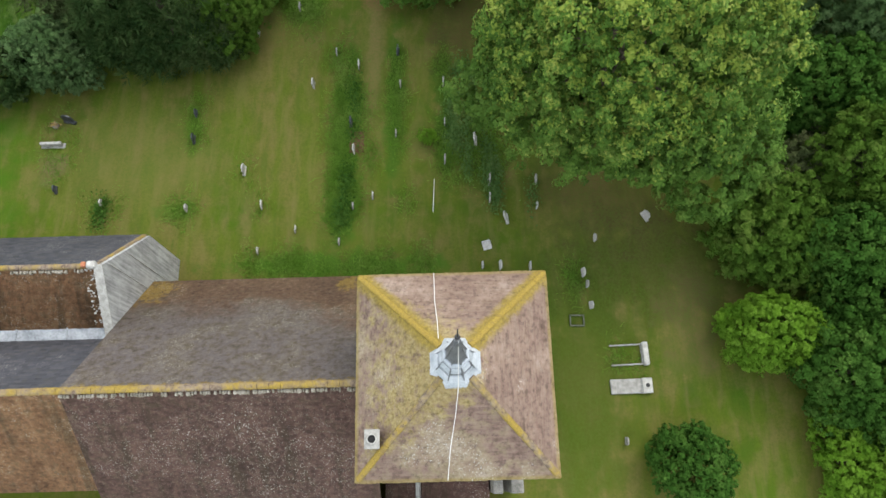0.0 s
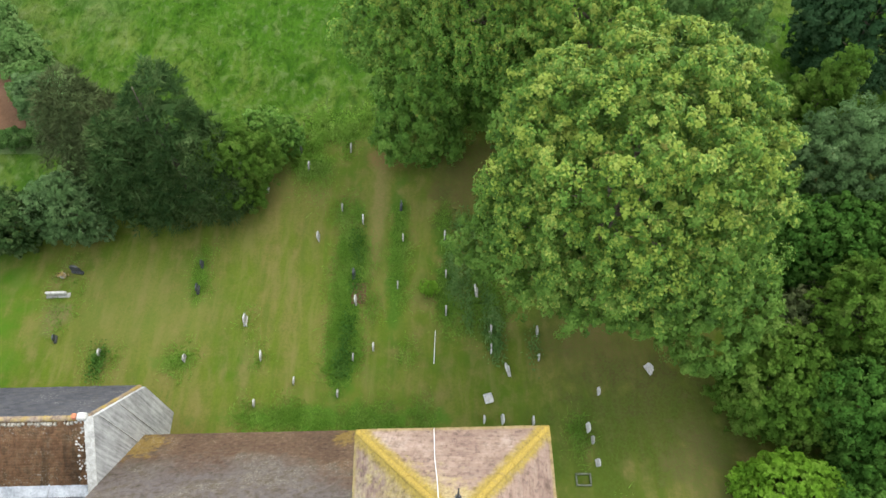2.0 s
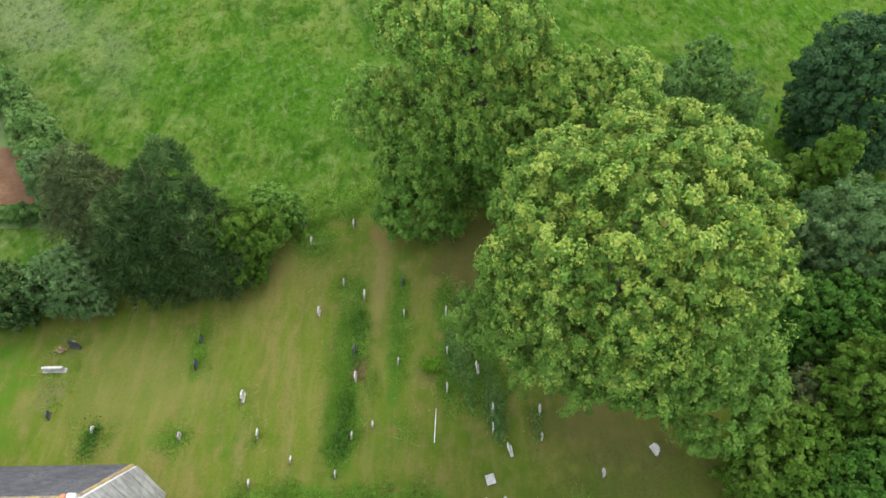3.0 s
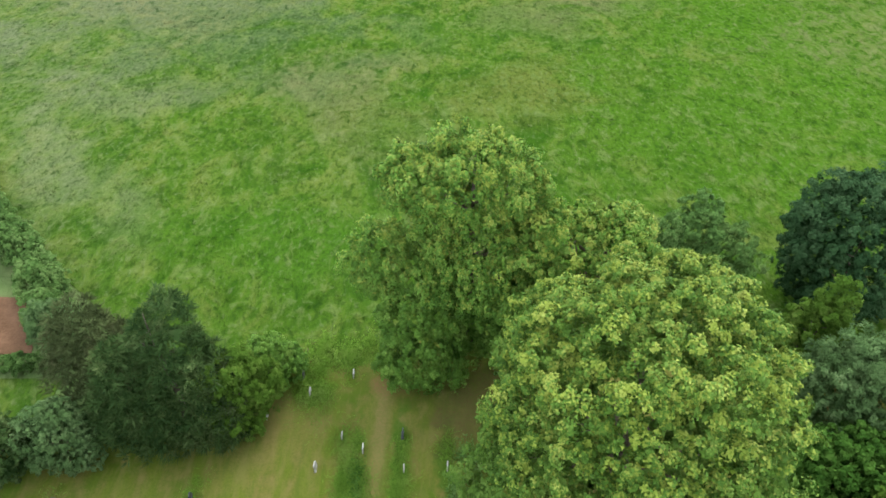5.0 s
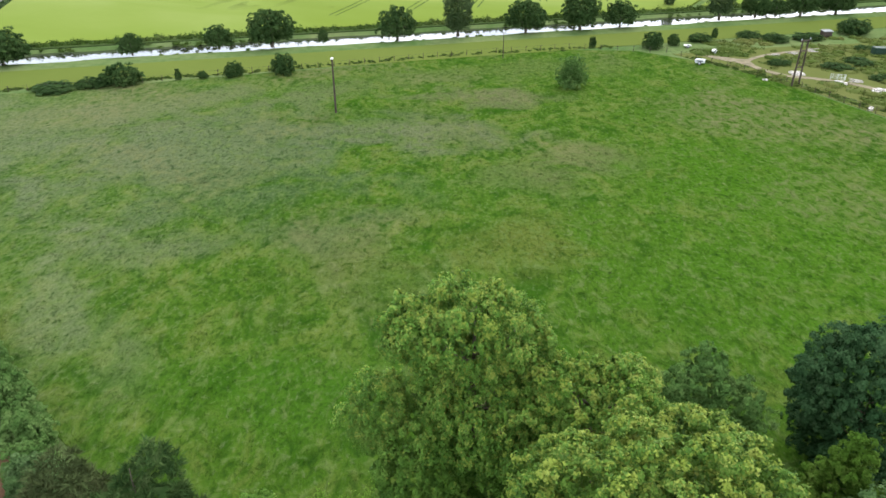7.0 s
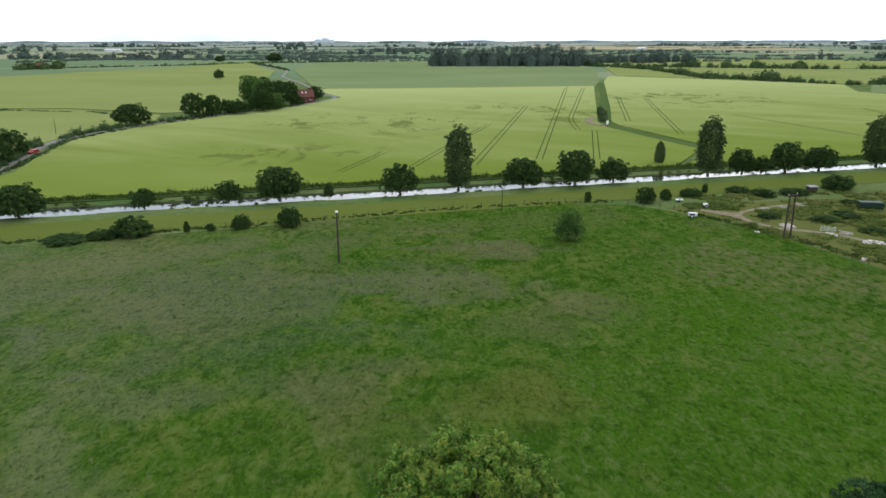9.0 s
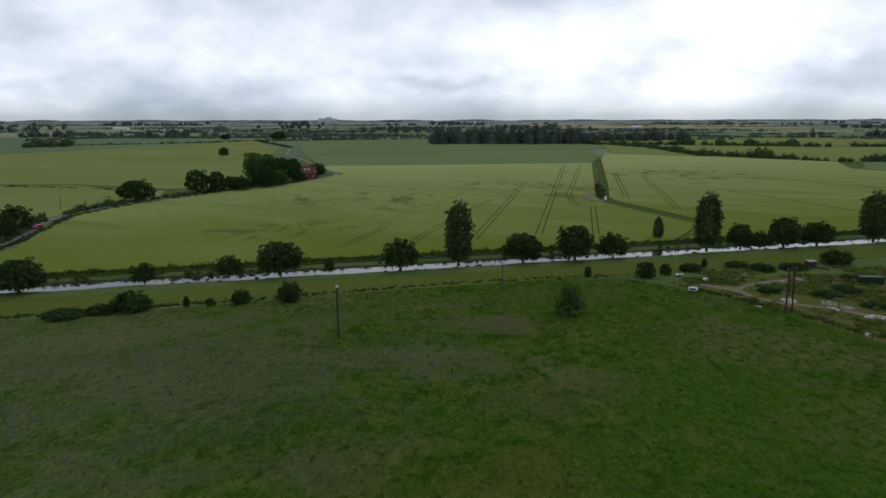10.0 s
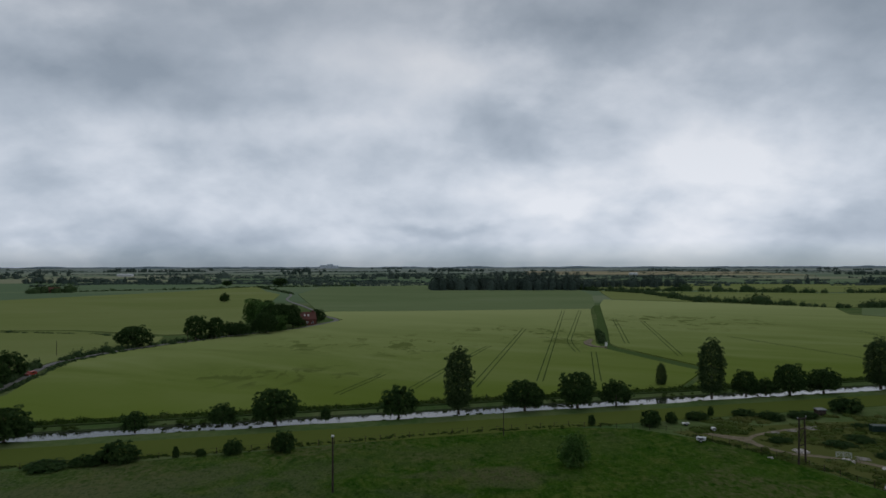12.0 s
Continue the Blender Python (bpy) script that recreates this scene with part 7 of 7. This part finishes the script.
def far_growth(name, label, spots, seed, leaf, per, mat="lf_far"):
    """Far hedges and woods: heaps of coarse foliage at the spots (x, y, width, height)."""
    rng = np.random.default_rng(seed)
    S = np.array(spots, float)
    n = len(S)
    d = blob_points(rng, n * per).reshape(n, per, 3)
    d[..., 2] = np.abs(d[..., 2]) * 1.0
    r = rng.uniform(0.6, 1.05, (n, per, 1)) * (1 + 0.25 * np.sin(d[..., :1] * 5 + rng.uniform(0, 6, (n, 1, 1))))
    base = np.stack([S[:, 0], S[:, 1], S[:, 3] * 0.12], 1)[:, None, :]
    ext = np.stack([S[:, 2] / 2, S[:, 2] / 2, S[:, 3] * 0.9], 1)[:, None, :]
    pos = (base + d * r * ext).reshape(-1, 3)
    size = np.repeat(np.maximum(S[:, 3], 1.2) * leaf, per)[:, None]
    v, f = leaves_at(rng, pos, d.reshape(-1, 3) + rng.normal(0, 0.5, (n * per, 3)), size, 0.85, True)
    # dense twiggy bodies under the leaves
    ang = np.arange(6) * math.pi / 3
    form = np.concatenate([np.stack([np.cos(ang) * r_, np.sin(ang) * r_, np.full(6, z_)], 1) for r_, z_ in ((0.84, 0.0), (0.74, 0.5))] + [np.array([[0.0, 0.0, 0.84]])])
    form = form[None] * rng.uniform(0.8, 1.12, (n, 13, 1)) * np.stack([S[:, 2] / 2, S[:, 2] / 2, S[:, 3]], 1)[:, None, :]
    form = form + np.stack([S[:, 0], S[:, 1], np.full(n, 0.0)], 1)[:, None, :]
    k = np.arange(6)
    j = (k + 1) % 6
    tri = np.concatenate([np.stack([k, j, j + 6], 1), np.stack([k, j + 6, k + 6], 1), np.stack([k + 6, j + 6, np.full(6, 12)], 1)])
    f2 = (tri[None] + (np.arange(n) * 13)[:, None, None]).reshape(-1, 3) + len(v)
    ob = new(name, mesh_of(name, np.concatenate([v, form.reshape(-1, 3)]), np.concatenate([f, f2]), (mat,)))
    return tagged(ob, label, "trees", kind="stuff")


def hedge_spots(rng, line, w, h, gap=0.1):
    out = []
    for (x0, y0), (x1, y1) in zip(line, line[1:]):
        n = max(2, int(math.hypot(x1 - x0, y1 - y0) / (w * 0.7)))
        for i in range(n):
            if rng.random() < gap:
                continue
            f = i / n
            k = rng.uniform(0.6, 1.5) * (1.7 if rng.random() < 0.12 else 1.0)
            out.append((x0 + (x1 - x0) * f + rng.uniform(-1, 1), y0 + (y1 - y0) * f + rng.uniform(-1, 1), w * k, h * k))
    return out


rng_ = random.Random(33)
spots = hedge_spots(rng_, [(-141, 250), (-138, 275), (-129, 297), (-112, 333), (-100, 352)], 2.6, 1.6)
spots += hedge_spots(rng_, [(-121, 172), (-126.5, 208), (-135.5, 243), (-131.5, 271), (-123, 293), (-106, 329), (-84, 368)], 1.6, 0.8, 0.15)
spots += hedge_spots(rng_, [(-127, 190), (-134, 212), (-143, 240)], 3.0, 2.0)
spots += hedge_spots(rng_, [(-420, 357), (-229, 350), (-176, 342), (-142, 316)], 1.8, 0.7, 0.1)
spots += hedge_spots(rng_, [(-470, 865), (-338, 953), (-287, 1016), (-215, 862), (-186, 800)], 3.0, 1.5, 0.05)
spots += hedge_spots(rng_, [(-287, 1020), (-150, 1068)], 4.0, 2.2)
spots += hedge_spots(rng_, [(-180, 782), (-215, 862), (-232, 900)], 3.0, 1.2, 0.3)
spots += hedge_spots(rng_, [(165, 912), (215, 800), (216, 625), (222, 618)], 7.0, 4.0)
spots += hedge_spots(rng_, [(216, 640), (298, 548), (420, 560), (520, 600)], 8.0, 4.5)
spots += hedge_spots(rng_, [(160, 920), (420, 815), (1000, 845)], 9.0, 5.0)
spots += hedge_spots(rng_, [(-503, 819), (-467, 865)], 13.0, 8.0, 0.0)
spots += [(-494, 814, 18, 8), (-474, 826, 16, 9), (-466, 838, 14, 8), (-488, 824, 12, 6)]
spots += hedge_spots(rng_, [(63.5, 305), (68, 330), (72.9, 358.7)], 2.2, 1.6, 0.0)
far_growth("field_hedges", "dark hedgerows between the nearer fields", spots, 401, 0.15, 170, "lf_hedge")

# reedy strip with the bank's shade put into its dark colour
ribbon("shaded_reed_bank", [river_point(-160, 13.0), river_point(260, 13.0)], 4.0, 0.42, "reed", "weedy far bank of the river, coloured dark as in shade", category="bank")
reeds = []
for i in range(2000):
    u = rng_.uniform(-150, 260)
    reeds.append((*river_point(u, 12.2 + abs(rng_.gauss(0, 1.5))), rng_.uniform(0.8, 2.4), rng_.uniform(0.4, 1.5)))
for i in range(90):
    reeds.append((*river_point(rng_.uniform(-150, 260), -1.3 + rng_.gauss(0, 0.5)), rng_.uniform(0.8, 2.0), rng_.uniform(0.15, 0.4)))
for i in range(10):
    u = rng_.uniform(-140, 220)
    for j in range(7):
        reeds.append((*river_point(u + rng_.gauss(0, 3), 8.5 + rng_.gauss(0, 1.0)), rng_.uniform(0.8, 1.8), rng_.uniform(0.2, 0.5)))
far_growth("river_reeds", "dark reeds and sedge along the river banks", reeds, 404, 0.22, 40, "reed_leaf")
scrub = []
for i in range(2300):
    x, y = rng_.uniform(50, 150), rng_.uniform(92, 162)
    if y > 158 + (x - 60) * 0.2 or x < 50 + (142 - y) * 0.52 or noise.noise((x * 0.09, y * 0.11, 2)) < -0.12:
        continue
    if min(math.hypot(x - a, y - b) for a, b in ((52, 144), (55, 141.5), (58, 139), (58.4, 134.9), (60.2, 131.5), (62.6, 129.2), (65.3, 128.3), (68, 126.6), (70.5, 125), (72.7, 122.4), (75.1, 118.6), (60, 142.6), (63.2, 145), (66.2, 146.8), (69.5, 148.2), (73, 149.4))) < 2.0:
        continue
    scrub.append((x, y, rng_.uniform(1.0, 4.2), rng_.uniform(0.15, 0.75)))
far_growth("yard_scrub", "rough weeds and brambles in the yard", scrub, 405, 0.2, 60, "scrub_leaf")
rank = []
for p0, p1, n in (((-80, 118.4), (-44, 130), 130), ((-44, 130), (0, 145.2), 110), ((0, 145.2), (34, 153), 60), ((47.8, 143.4), (61.6, 122.4), 110), ((61.6, 122.4), (78.5, 88.7), 130)):
    for i in range(n):
        f = rng_.random()
        rank.append((p0[0] + (p1[0] - p0[0]) * f + rng_.gauss(0, 0.5), p0[1] + (p1[1] - p0[1]) * f + rng_.gauss(0, 0.5), rng_.uniform(0.5, 1.3), rng_.uniform(0.08, 0.35)))
far_growth("fence_weeds", "dark rank weeds along the pasture fence", rank, 406, 0.18, 34, "reed_leaf")

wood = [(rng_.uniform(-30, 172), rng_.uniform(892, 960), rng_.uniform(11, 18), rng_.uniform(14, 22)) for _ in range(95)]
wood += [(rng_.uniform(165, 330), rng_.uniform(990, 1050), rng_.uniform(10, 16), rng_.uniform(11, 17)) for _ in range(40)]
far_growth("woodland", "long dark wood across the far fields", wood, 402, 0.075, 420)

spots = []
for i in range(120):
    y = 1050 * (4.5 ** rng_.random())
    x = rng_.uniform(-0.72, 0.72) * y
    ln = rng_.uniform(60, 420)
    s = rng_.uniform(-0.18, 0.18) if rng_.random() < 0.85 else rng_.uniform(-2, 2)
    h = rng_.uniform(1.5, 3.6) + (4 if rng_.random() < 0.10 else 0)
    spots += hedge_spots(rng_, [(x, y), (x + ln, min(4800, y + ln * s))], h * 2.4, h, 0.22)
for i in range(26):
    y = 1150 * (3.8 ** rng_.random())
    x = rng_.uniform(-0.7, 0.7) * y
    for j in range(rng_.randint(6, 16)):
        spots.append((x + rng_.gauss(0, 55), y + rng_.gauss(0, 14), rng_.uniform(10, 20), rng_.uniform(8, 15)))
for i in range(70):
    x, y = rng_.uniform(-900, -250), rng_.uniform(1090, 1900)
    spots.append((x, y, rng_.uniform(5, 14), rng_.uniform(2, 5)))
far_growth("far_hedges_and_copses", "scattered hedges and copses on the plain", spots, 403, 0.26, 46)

# the low wooded rise at the horizon, its haze put into the colour
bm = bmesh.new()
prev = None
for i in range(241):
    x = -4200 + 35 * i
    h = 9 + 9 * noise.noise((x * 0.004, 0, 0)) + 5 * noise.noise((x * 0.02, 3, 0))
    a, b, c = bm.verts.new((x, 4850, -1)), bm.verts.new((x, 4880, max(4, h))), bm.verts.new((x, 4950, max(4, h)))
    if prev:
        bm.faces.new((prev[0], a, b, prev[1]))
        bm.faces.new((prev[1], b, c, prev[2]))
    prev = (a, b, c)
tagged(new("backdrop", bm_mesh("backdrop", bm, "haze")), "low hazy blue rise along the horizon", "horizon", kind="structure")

g_ = thing("power_station", "pale hazy power station blocks on the horizon", "building", (-860, 4780, 0))
for x0_, x1_, h_ in ((-60, -14, 22), (-12, 26, 29), (30, 62, 20)):
    bm = bmesh.new()
    box(bm, (x0_, -15, -1), (x1_, 15, h_), 1.0)
    part("block", bm, "haze_pale", g_)

# ---------------------------------------------------------------- poles, house, vehicles, yard


def utility_pole(x, y, h, rz=0.0, lamp=True):
    g = thing("utility_pole", "dark timber pole standing in the pasture", "pole", (x, y, 0), rz)
    bm = bmesh.new()
    bar(bm, (0, 0, -0.3), (0, 0, h), 0.17, 0.12, 10)
    part("post", bm, "pole", g)
    bm = bmesh.new()
    box(bm, (-0.2, -0.18, h - 0.05), (0.2, 0.18, h + 0.22), 0.04)
    part("fitting", bm, "white", g, "pale metal box on top")


def h_pole(x, y, h, rz):
    g = thing("twin_pole", "pair of dark timber poles with a crossbeam and wires' insulators", "pole", (x, y, 0), rz)
    for s in (-1, 1):
        bm = bmesh.new()
        bar(bm, (s * 0.95, 0, -0.3), (s * 0.75, 0, h), 0.17, 0.13, 10)
        part("post", bm, "pole", g)
        bm = bmesh.new()
        bar(bm, (s * 1.15, 0, h + 0.1), (s * 1.15, 0, h + 0.38), 0.07, 0.05, 8)
        part("insulator", bm, "grey_paint", g)
    bm = bmesh.new()
    box(bm, (-1.35, -0.1, h - 0.12), (1.35, 0.1, h + 0.1), 0.02)
    part("crossbeam", bm, "pole", g)
    bm = bmesh.new()
    bar(bm, (-0.85, 0, h * 0.45), (0.8, 0, h * 0.75), 0.06, 0.06, 6)
    part("brace", bm, "pole", g)
    for f in (0.42, 0.78):
        bm = bmesh.new()
        box(bm, (-1.02 + 0.2 * f, -0.07, h * f - 0.09), (1.02 - 0.2 * f, 0.07, h * f + 0.09), 0.02)
        part("tie_bar", bm, "pole", g)


utility_pole(-18.7, 107.3, 8.5)
h_pole(60.3, 123.4, 7.9, 30)
g_ = thing("small_pole", "slim pole beside the river bank", "pole", (9.8, 142.5, 0))
bm = bmesh.new()
bar(bm, (0, 0, -0.2), (0, 0, 5.2), 0.09, 0.06, 8)
part("post", bm, "pole", g_)
bm = bmesh.new()
bar(bm, (-0.5, 0, 5.05), (0.5, 0, 5.05), 0.05, 0.05, 6)
part("crossarm", bm, "pole", g_)
for i, (x, y) in enumerate([(-150, 262), (-118, 308), (-133, 205)]):
    g_ = thing("roadside_pole", "slim timber pole beside the lane", "pole", (x, y, 0), group="poles by the lane")
    bm = bmesh.new()
    bar(bm, (0, 0, -0.2), (0, 0, 6.0), 0.11, 0.08, 8)
    part("post", bm, "pole", g_)


def farmhouse(x, y, rz):
    g = thing("farmhouse", "red brick farmhouse with a steep red tiled roof", "house", (x, y, 0), rz)
    bm = bmesh.new()
    extrude_profile(bm, [(-3.2, -0.2), (3.2, -0.2), (3.2, 3.6), (0, 7.0), (-3.2, 3.6)], "x", -4.8, 4.8)
    part("wall", bm, "brick", g)
    for s in (-1, 1):
        bm = bmesh.new()
        extrude_profile(bm, [(s * 3.6, 3.25), (0, 7.12), (0, 7.32), (s * 3.75, 3.3)], "x", -5.05, 5.05)
        part("roof", bm, "roof_red", g, "red clay tiles")
    bm = bmesh.new()
    box(bm, (3.2, -0.4, 6.2), (4.2, 0.4, 8.2), 0.04)
    part("chimney", bm, "brick", g)
    for wx in (-3.0, -0.2, 2.8):
        bm = bmesh.new()
        box(bm, (wx - 0.55, -3.26, 1.0), (wx + 0.55, -3.18, 2.2))
        w = part("window", bm, "white", g)
        bm = bmesh.new()
        box(bm, (wx - 0.46, -3.29, 1.08), (wx + 0.46, -3.255, 2.12))
        part("pane", bm, "glass", w)
    for wx in (-1.4, 0.6):
        bm = bmesh.new()
        box(bm, (wx - 0.4, -1.75, 5.3), (wx + 0.4, -1.6, 6.2), 0.0, pose(0, -0.25, -0.1, 0, 0, 0))
        part("skylight", bm, "white", g, "pale roof window")


farmhouse(-84.5, 398, 25)


def vehicle(name, label, x, y, rz, length, width, height, mat, cab=0.55, box_body=False):
    g = thing(name, label, "vehicle", (x, y, 0.04), rz)
    bm = bmesh.new()
    if box_body:
        box(bm, (-length / 2, -width / 2, 0.35), (length / 2, width / 2, height), 0.12)
    else:
        prof = [(-length / 2, 0.35), (length / 2, 0.35), (length / 2, height * 0.6), (length * 0.30, height * 0.66), (length * 0.14, height), (-length * 0.42, height), (-length / 2, height * 0.62)]
        A = [bm.verts.new((px_, -width / 2, pz)) for px_, pz in prof]
        B = [bm.verts.new((px_, width / 2, pz)) for px_, pz in prof]
        for i in range(len(prof)):
            j = (i + 1) % len(prof)
            bm.faces.new((A[i], A[j], B[j], B[i]))
        bm.faces.new(A[::-1])
        bm.faces.new(B)
        bmesh.ops.recalc_face_normals(bm, faces=bm.faces[:])
        bmesh.ops.bevel(bm, geom=bm.edges[:], offset=0.06, segments=1, affect="EDGES")
    part("body", bm, mat, g)
    for s in (-1, 1):
        bm = bmesh.new()
        box(bm, (-length * 0.3, s * (width / 2 + 0.005) - 0.01, height * 0.62), (length * (0.3 if box_body else 0.14), s * (width / 2 + 0.005) + 0.01, height * 0.88))
        part("window", bm, "glass", g)
    for wx in ((0.0,) if box_body else (-length * 0.32, length * 0.32)):
        for s in (-1, 1):
            bm = bmesh.new()
            bar(bm, (wx, s * (width / 2 - 0.14), 0.33), (wx, s * (width / 2 + 0.03), 0.33), 0.33, 0.33, 14)
            wheel = part("wheel", bm, "rubber", g)
            bm = bmesh.new()
            bar(bm, (wx, s * (width / 2 + 0.02), 0.33), (wx, s * (width / 2 + 0.045), 0.33), 0.18, 0.17, 10)
            part("rim", bm, "grey_paint", wheel)


vehicle("car", "small red car on the country lane", -132.3, 217, 255, 3.4, 1.6, 1.4, "red_paint")
vehicle("trailer", "pale silver box trailer parked at the pasture's corner", 48.0, 138.2, -25, 1.8, 1.1, 1.0, "grey_paint", box_body=True)
vehicle("caravan", "small white trailer in the scrubby yard", 53.6, 147.0, 10, 0.9, 0.8, 0.85, "white", box_body=True)
vehicle("caravan", "low white trailer body in the weeds", 49.6, 152.2, 5, 1.6, 0.9, 0.6, "white", box_body=True)


def container(x, y, rz):
    g = thing("container", "dark green steel skip container", "container", (x, y, 0.05), rz)
    bm = bmesh.new()
    box(bm, (-2.3, -1.0, 0), (2.3, 1.0, 1.5), 0.05)
    part("body", bm, "green_paint", g)
    for i in range(13):
        bm = bmesh.new()
        box(bm, (-2.2 + 0.35 * i, -1.05, 0.1), (-2.08 + 0.35 * i, -0.99, 1.42), 0.01)
        part("rib", bm, "green_paint", g)


container(88.0, 146.2, -8)
g_ = thing("shed", "small grey corrugated shed", "shed", (83.9, 163.2, 0.05), 5)
bm = bmesh.new()
box(bm, (-1.0, -0.8, 0), (1.0, 0.8, 1.3), 0.04)
part("wall", bm, "pole", g_)
bm = bmesh.new()
box(bm, (-1.15, -0.95, 1.26), (1.15, 0.95, 1.38), 0.03, pose(0, 0, 0, 4, 0, 0))
part("roof", bm, "lead_dark", g_)

sheet("dirt_track", [(49.5, 146.4), (53.3, 141.6), (56.0, 139.2), (57.4, 136.6), (58.6, 137.4), (58.6, 140.2), (59.4, 142.0), (56.6, 142.6), (53.6, 144.6), (50.5, 147.2)], 0.075, "dirt", "bare pale dirt turning place in the yard", category="track")
ribbon("dirt_track", smooth_line([(57.8, 137.4), (58.4, 134.9), (60.2, 131.5), (62.6, 129.2), (65.3, 128.3), (70.5, 125.0), (72.7, 122.4), (75.1, 118.6), (78, 112)]), 1.5, 0.085, "dirt", "narrow pale dirt track beside the fence", category="track")
ribbon("dirt_track", smooth_line([(58.6, 141.2), (61.6, 144.1), (68.2, 147.8), (76.2, 150.3)]), 1.1, 0.09, "dirt", "narrow pale dirt track through the weeds", category="track")
rng_ = random.Random(5)


def rubble(x, y, n, spread, label):
    g = thing("rubble_heap", label, "rubble", (x, y, 0.05))
    for i in range(n):
        bm = bmesh.new()
        a, r = rng_.uniform(0, 6.28), spread * math.sqrt(rng_.random())
        s = rng_.uniform(0.12, 0.38)
        box(bm, (-s, -s * 0.7, -0.1), (s, s * 0.7, s * 0.5 + 0.35 * (1 - r / spread)), 0.03, pose(r * math.cos(a), r * math.sin(a), 0, rng_.uniform(-20, 20), rng_.uniform(-20, 20), rng_.uniform(0, 180)))
        part("stone", bm, "rubble", g)


rubble(63.9, 131.2, 40, 1.3, "heap of pale pinkish rubble beside the poles")
rubble(73.6, 119.6, 26, 2.0, "scattered pale rubble and rubbish")
rubble(68.6, 124.9, 12, 1.6, "scattered grey rubble and timber beside the track")
rubble(56.6, 127.0, 4, 0.5, "few grey stones by the fence")
rubble(66.6, 109.8, 4, 0.5, "few pale stones by the fence")


def boards(x, y, n, length, rz, label):
    """Loose planks thrown down side by side."""
    g = thing("board_pile", label, "boards", (x, y, 0.09), rz)
    for i in range(n):
        bm = bmesh.new()
        ln = length * rng_.uniform(0.5, 1.0)
        box(bm, (-ln / 2, -0.11, 0.0), (ln / 2, 0.11, 0.06), 0.008, pose(rng_.uniform(-0.6, 0.6), (i - n / 2) * 0.34, 0.02 * i, 0, 0, rng_.uniform(-14, 14)))
        part("plank", bm, "board", g)


def hurdle(x, y, rz):
    g = thing("sheep_hurdle", "grey metal barred hurdle lying askew in the weeds", "hurdle", (x, y, 0.05), rz)
    for x0 in (-1.2, 0.0, 1.2):
        bm = bmesh.new()
        box(bm, (x0 - 0.04, -0.04, -0.05), (x0 + 0.04, 0.04, 1.05), 0.01)
        part("upright", bm, "grey_paint", g)
    for z in (0.25, 0.5, 0.75, 1.0):
        bm = bmesh.new()
        bar(bm, (-1.25, 0, z), (1.25, 0, z), 0.03, 0.03, 6)
        part("rail", bm, "grey_paint", g)


boards(75.5, 149.6, 7, 3.2, 6, "pale grey planks thrown down beside the track")
boards(70.0, 147.4, 5, 2.8, 20, "pale grey planks thrown down beside the track")
boards(66.0, 146.0, 4, 2.0, 30, "few pale planks lying in the weeds")
boards(72.4, 126.4, 6, 2.4, -30, "grey planks and scrap beside the dirt track")
boards(67.2, 110.4, 3, 1.4, -50, "few pale planks by the fence")
hurdle(69.6, 127.3, -25)


def fence(label, pts, step=3.0, h=1.15):
    g = thing("fence", label, "fence", (0, 0, 0))
    last = None
    for (x0, y0), (x1, y1) in zip(pts, pts[1:]):
        n = max(1, int(math.hypot(x1 - x0, y1 - y0) / step))
        for i in range(n):
            x, y = x0 + (x1 - x0) * i / n, y0 + (y1 - y0) * i / n
            bm = bmesh.new()
            bar(bm, (x, y, -0.1), (x, y, h), 0.06, 0.05, 6)
            part("post", bm, "pole", g)
            if last:
                for z in (0.45, 1.0):
                    bm = bmesh.new()
                    bar(bm, (*last, z), (x, y, z), 0.012, 0.012, 3)
                    part("wire", bm, "iron", g)
            last = (x, y)


fence("wire fence with timber posts round the pasture", [(-80, 117.2), (-62.3, 121.8), (-43.9, 129.0), (-23.3, 135.8), (-0.6, 144.2), (24.3, 151.2), (44, 147.5), (54.9, 133.4), (60.8, 122.0), (67.4, 105), (78, 88)])
g_ = thing("white_marker", "small white post box at the ditch end", "marker", (63.5, 296, 0.1))
bm = bmesh.new()
box(bm, (-0.4, -0.4, -0.1), (0.4, 0.4, 1.5), 0.05)
part("body", bm, "white", g_)
g_ = thing("farm_building", "far low farm building with a dull red roof", "barn", (-484, 838, 0), 40)
bm = bmesh.new()
extrude_profile(bm, [(-5, -0.2), (5, -0.2), (5, 3.4), (0, 6.4), (-5, 3.4)], "x", -6, 6)
part("wall", bm, "brick", g_)
for s in (-1, 1):
    bm = bmesh.new()
    extrude_profile(bm, [(s * 5.4, 3.2), (0, 6.45), (0, 6.7), (s * 5.5, 3.35)], "x", -6.4, 6.4)
    part("roof", bm, "roof_red", g_)
for x, y, w in ((60, 3300, 70), (-900, 1900, 40), (520, 2050, 22)):
    g_ = thing("barn", "far pale farm barn on the plain", "barn", (x, y, 0), group="far barns")
    bm = bmesh.new()
    extrude_profile(bm, [(-8, -0.2), (8, -0.2), (8, 4.5), (0, 6.5), (-8, 4.5)], "x", -w / 2, w / 2)
    part("wall", bm, "grey_paint", g_)
    for s in (-1, 1):
        bm = bmesh.new()
        extrude_profile(bm, [(s * 8.4, 4.35), (0, 6.55), (0, 6.8), (s * 8.5, 4.5)], "x", -w / 2 - 0.4, w / 2 + 0.4)
        part("roof", bm, "grey_paint", g_)
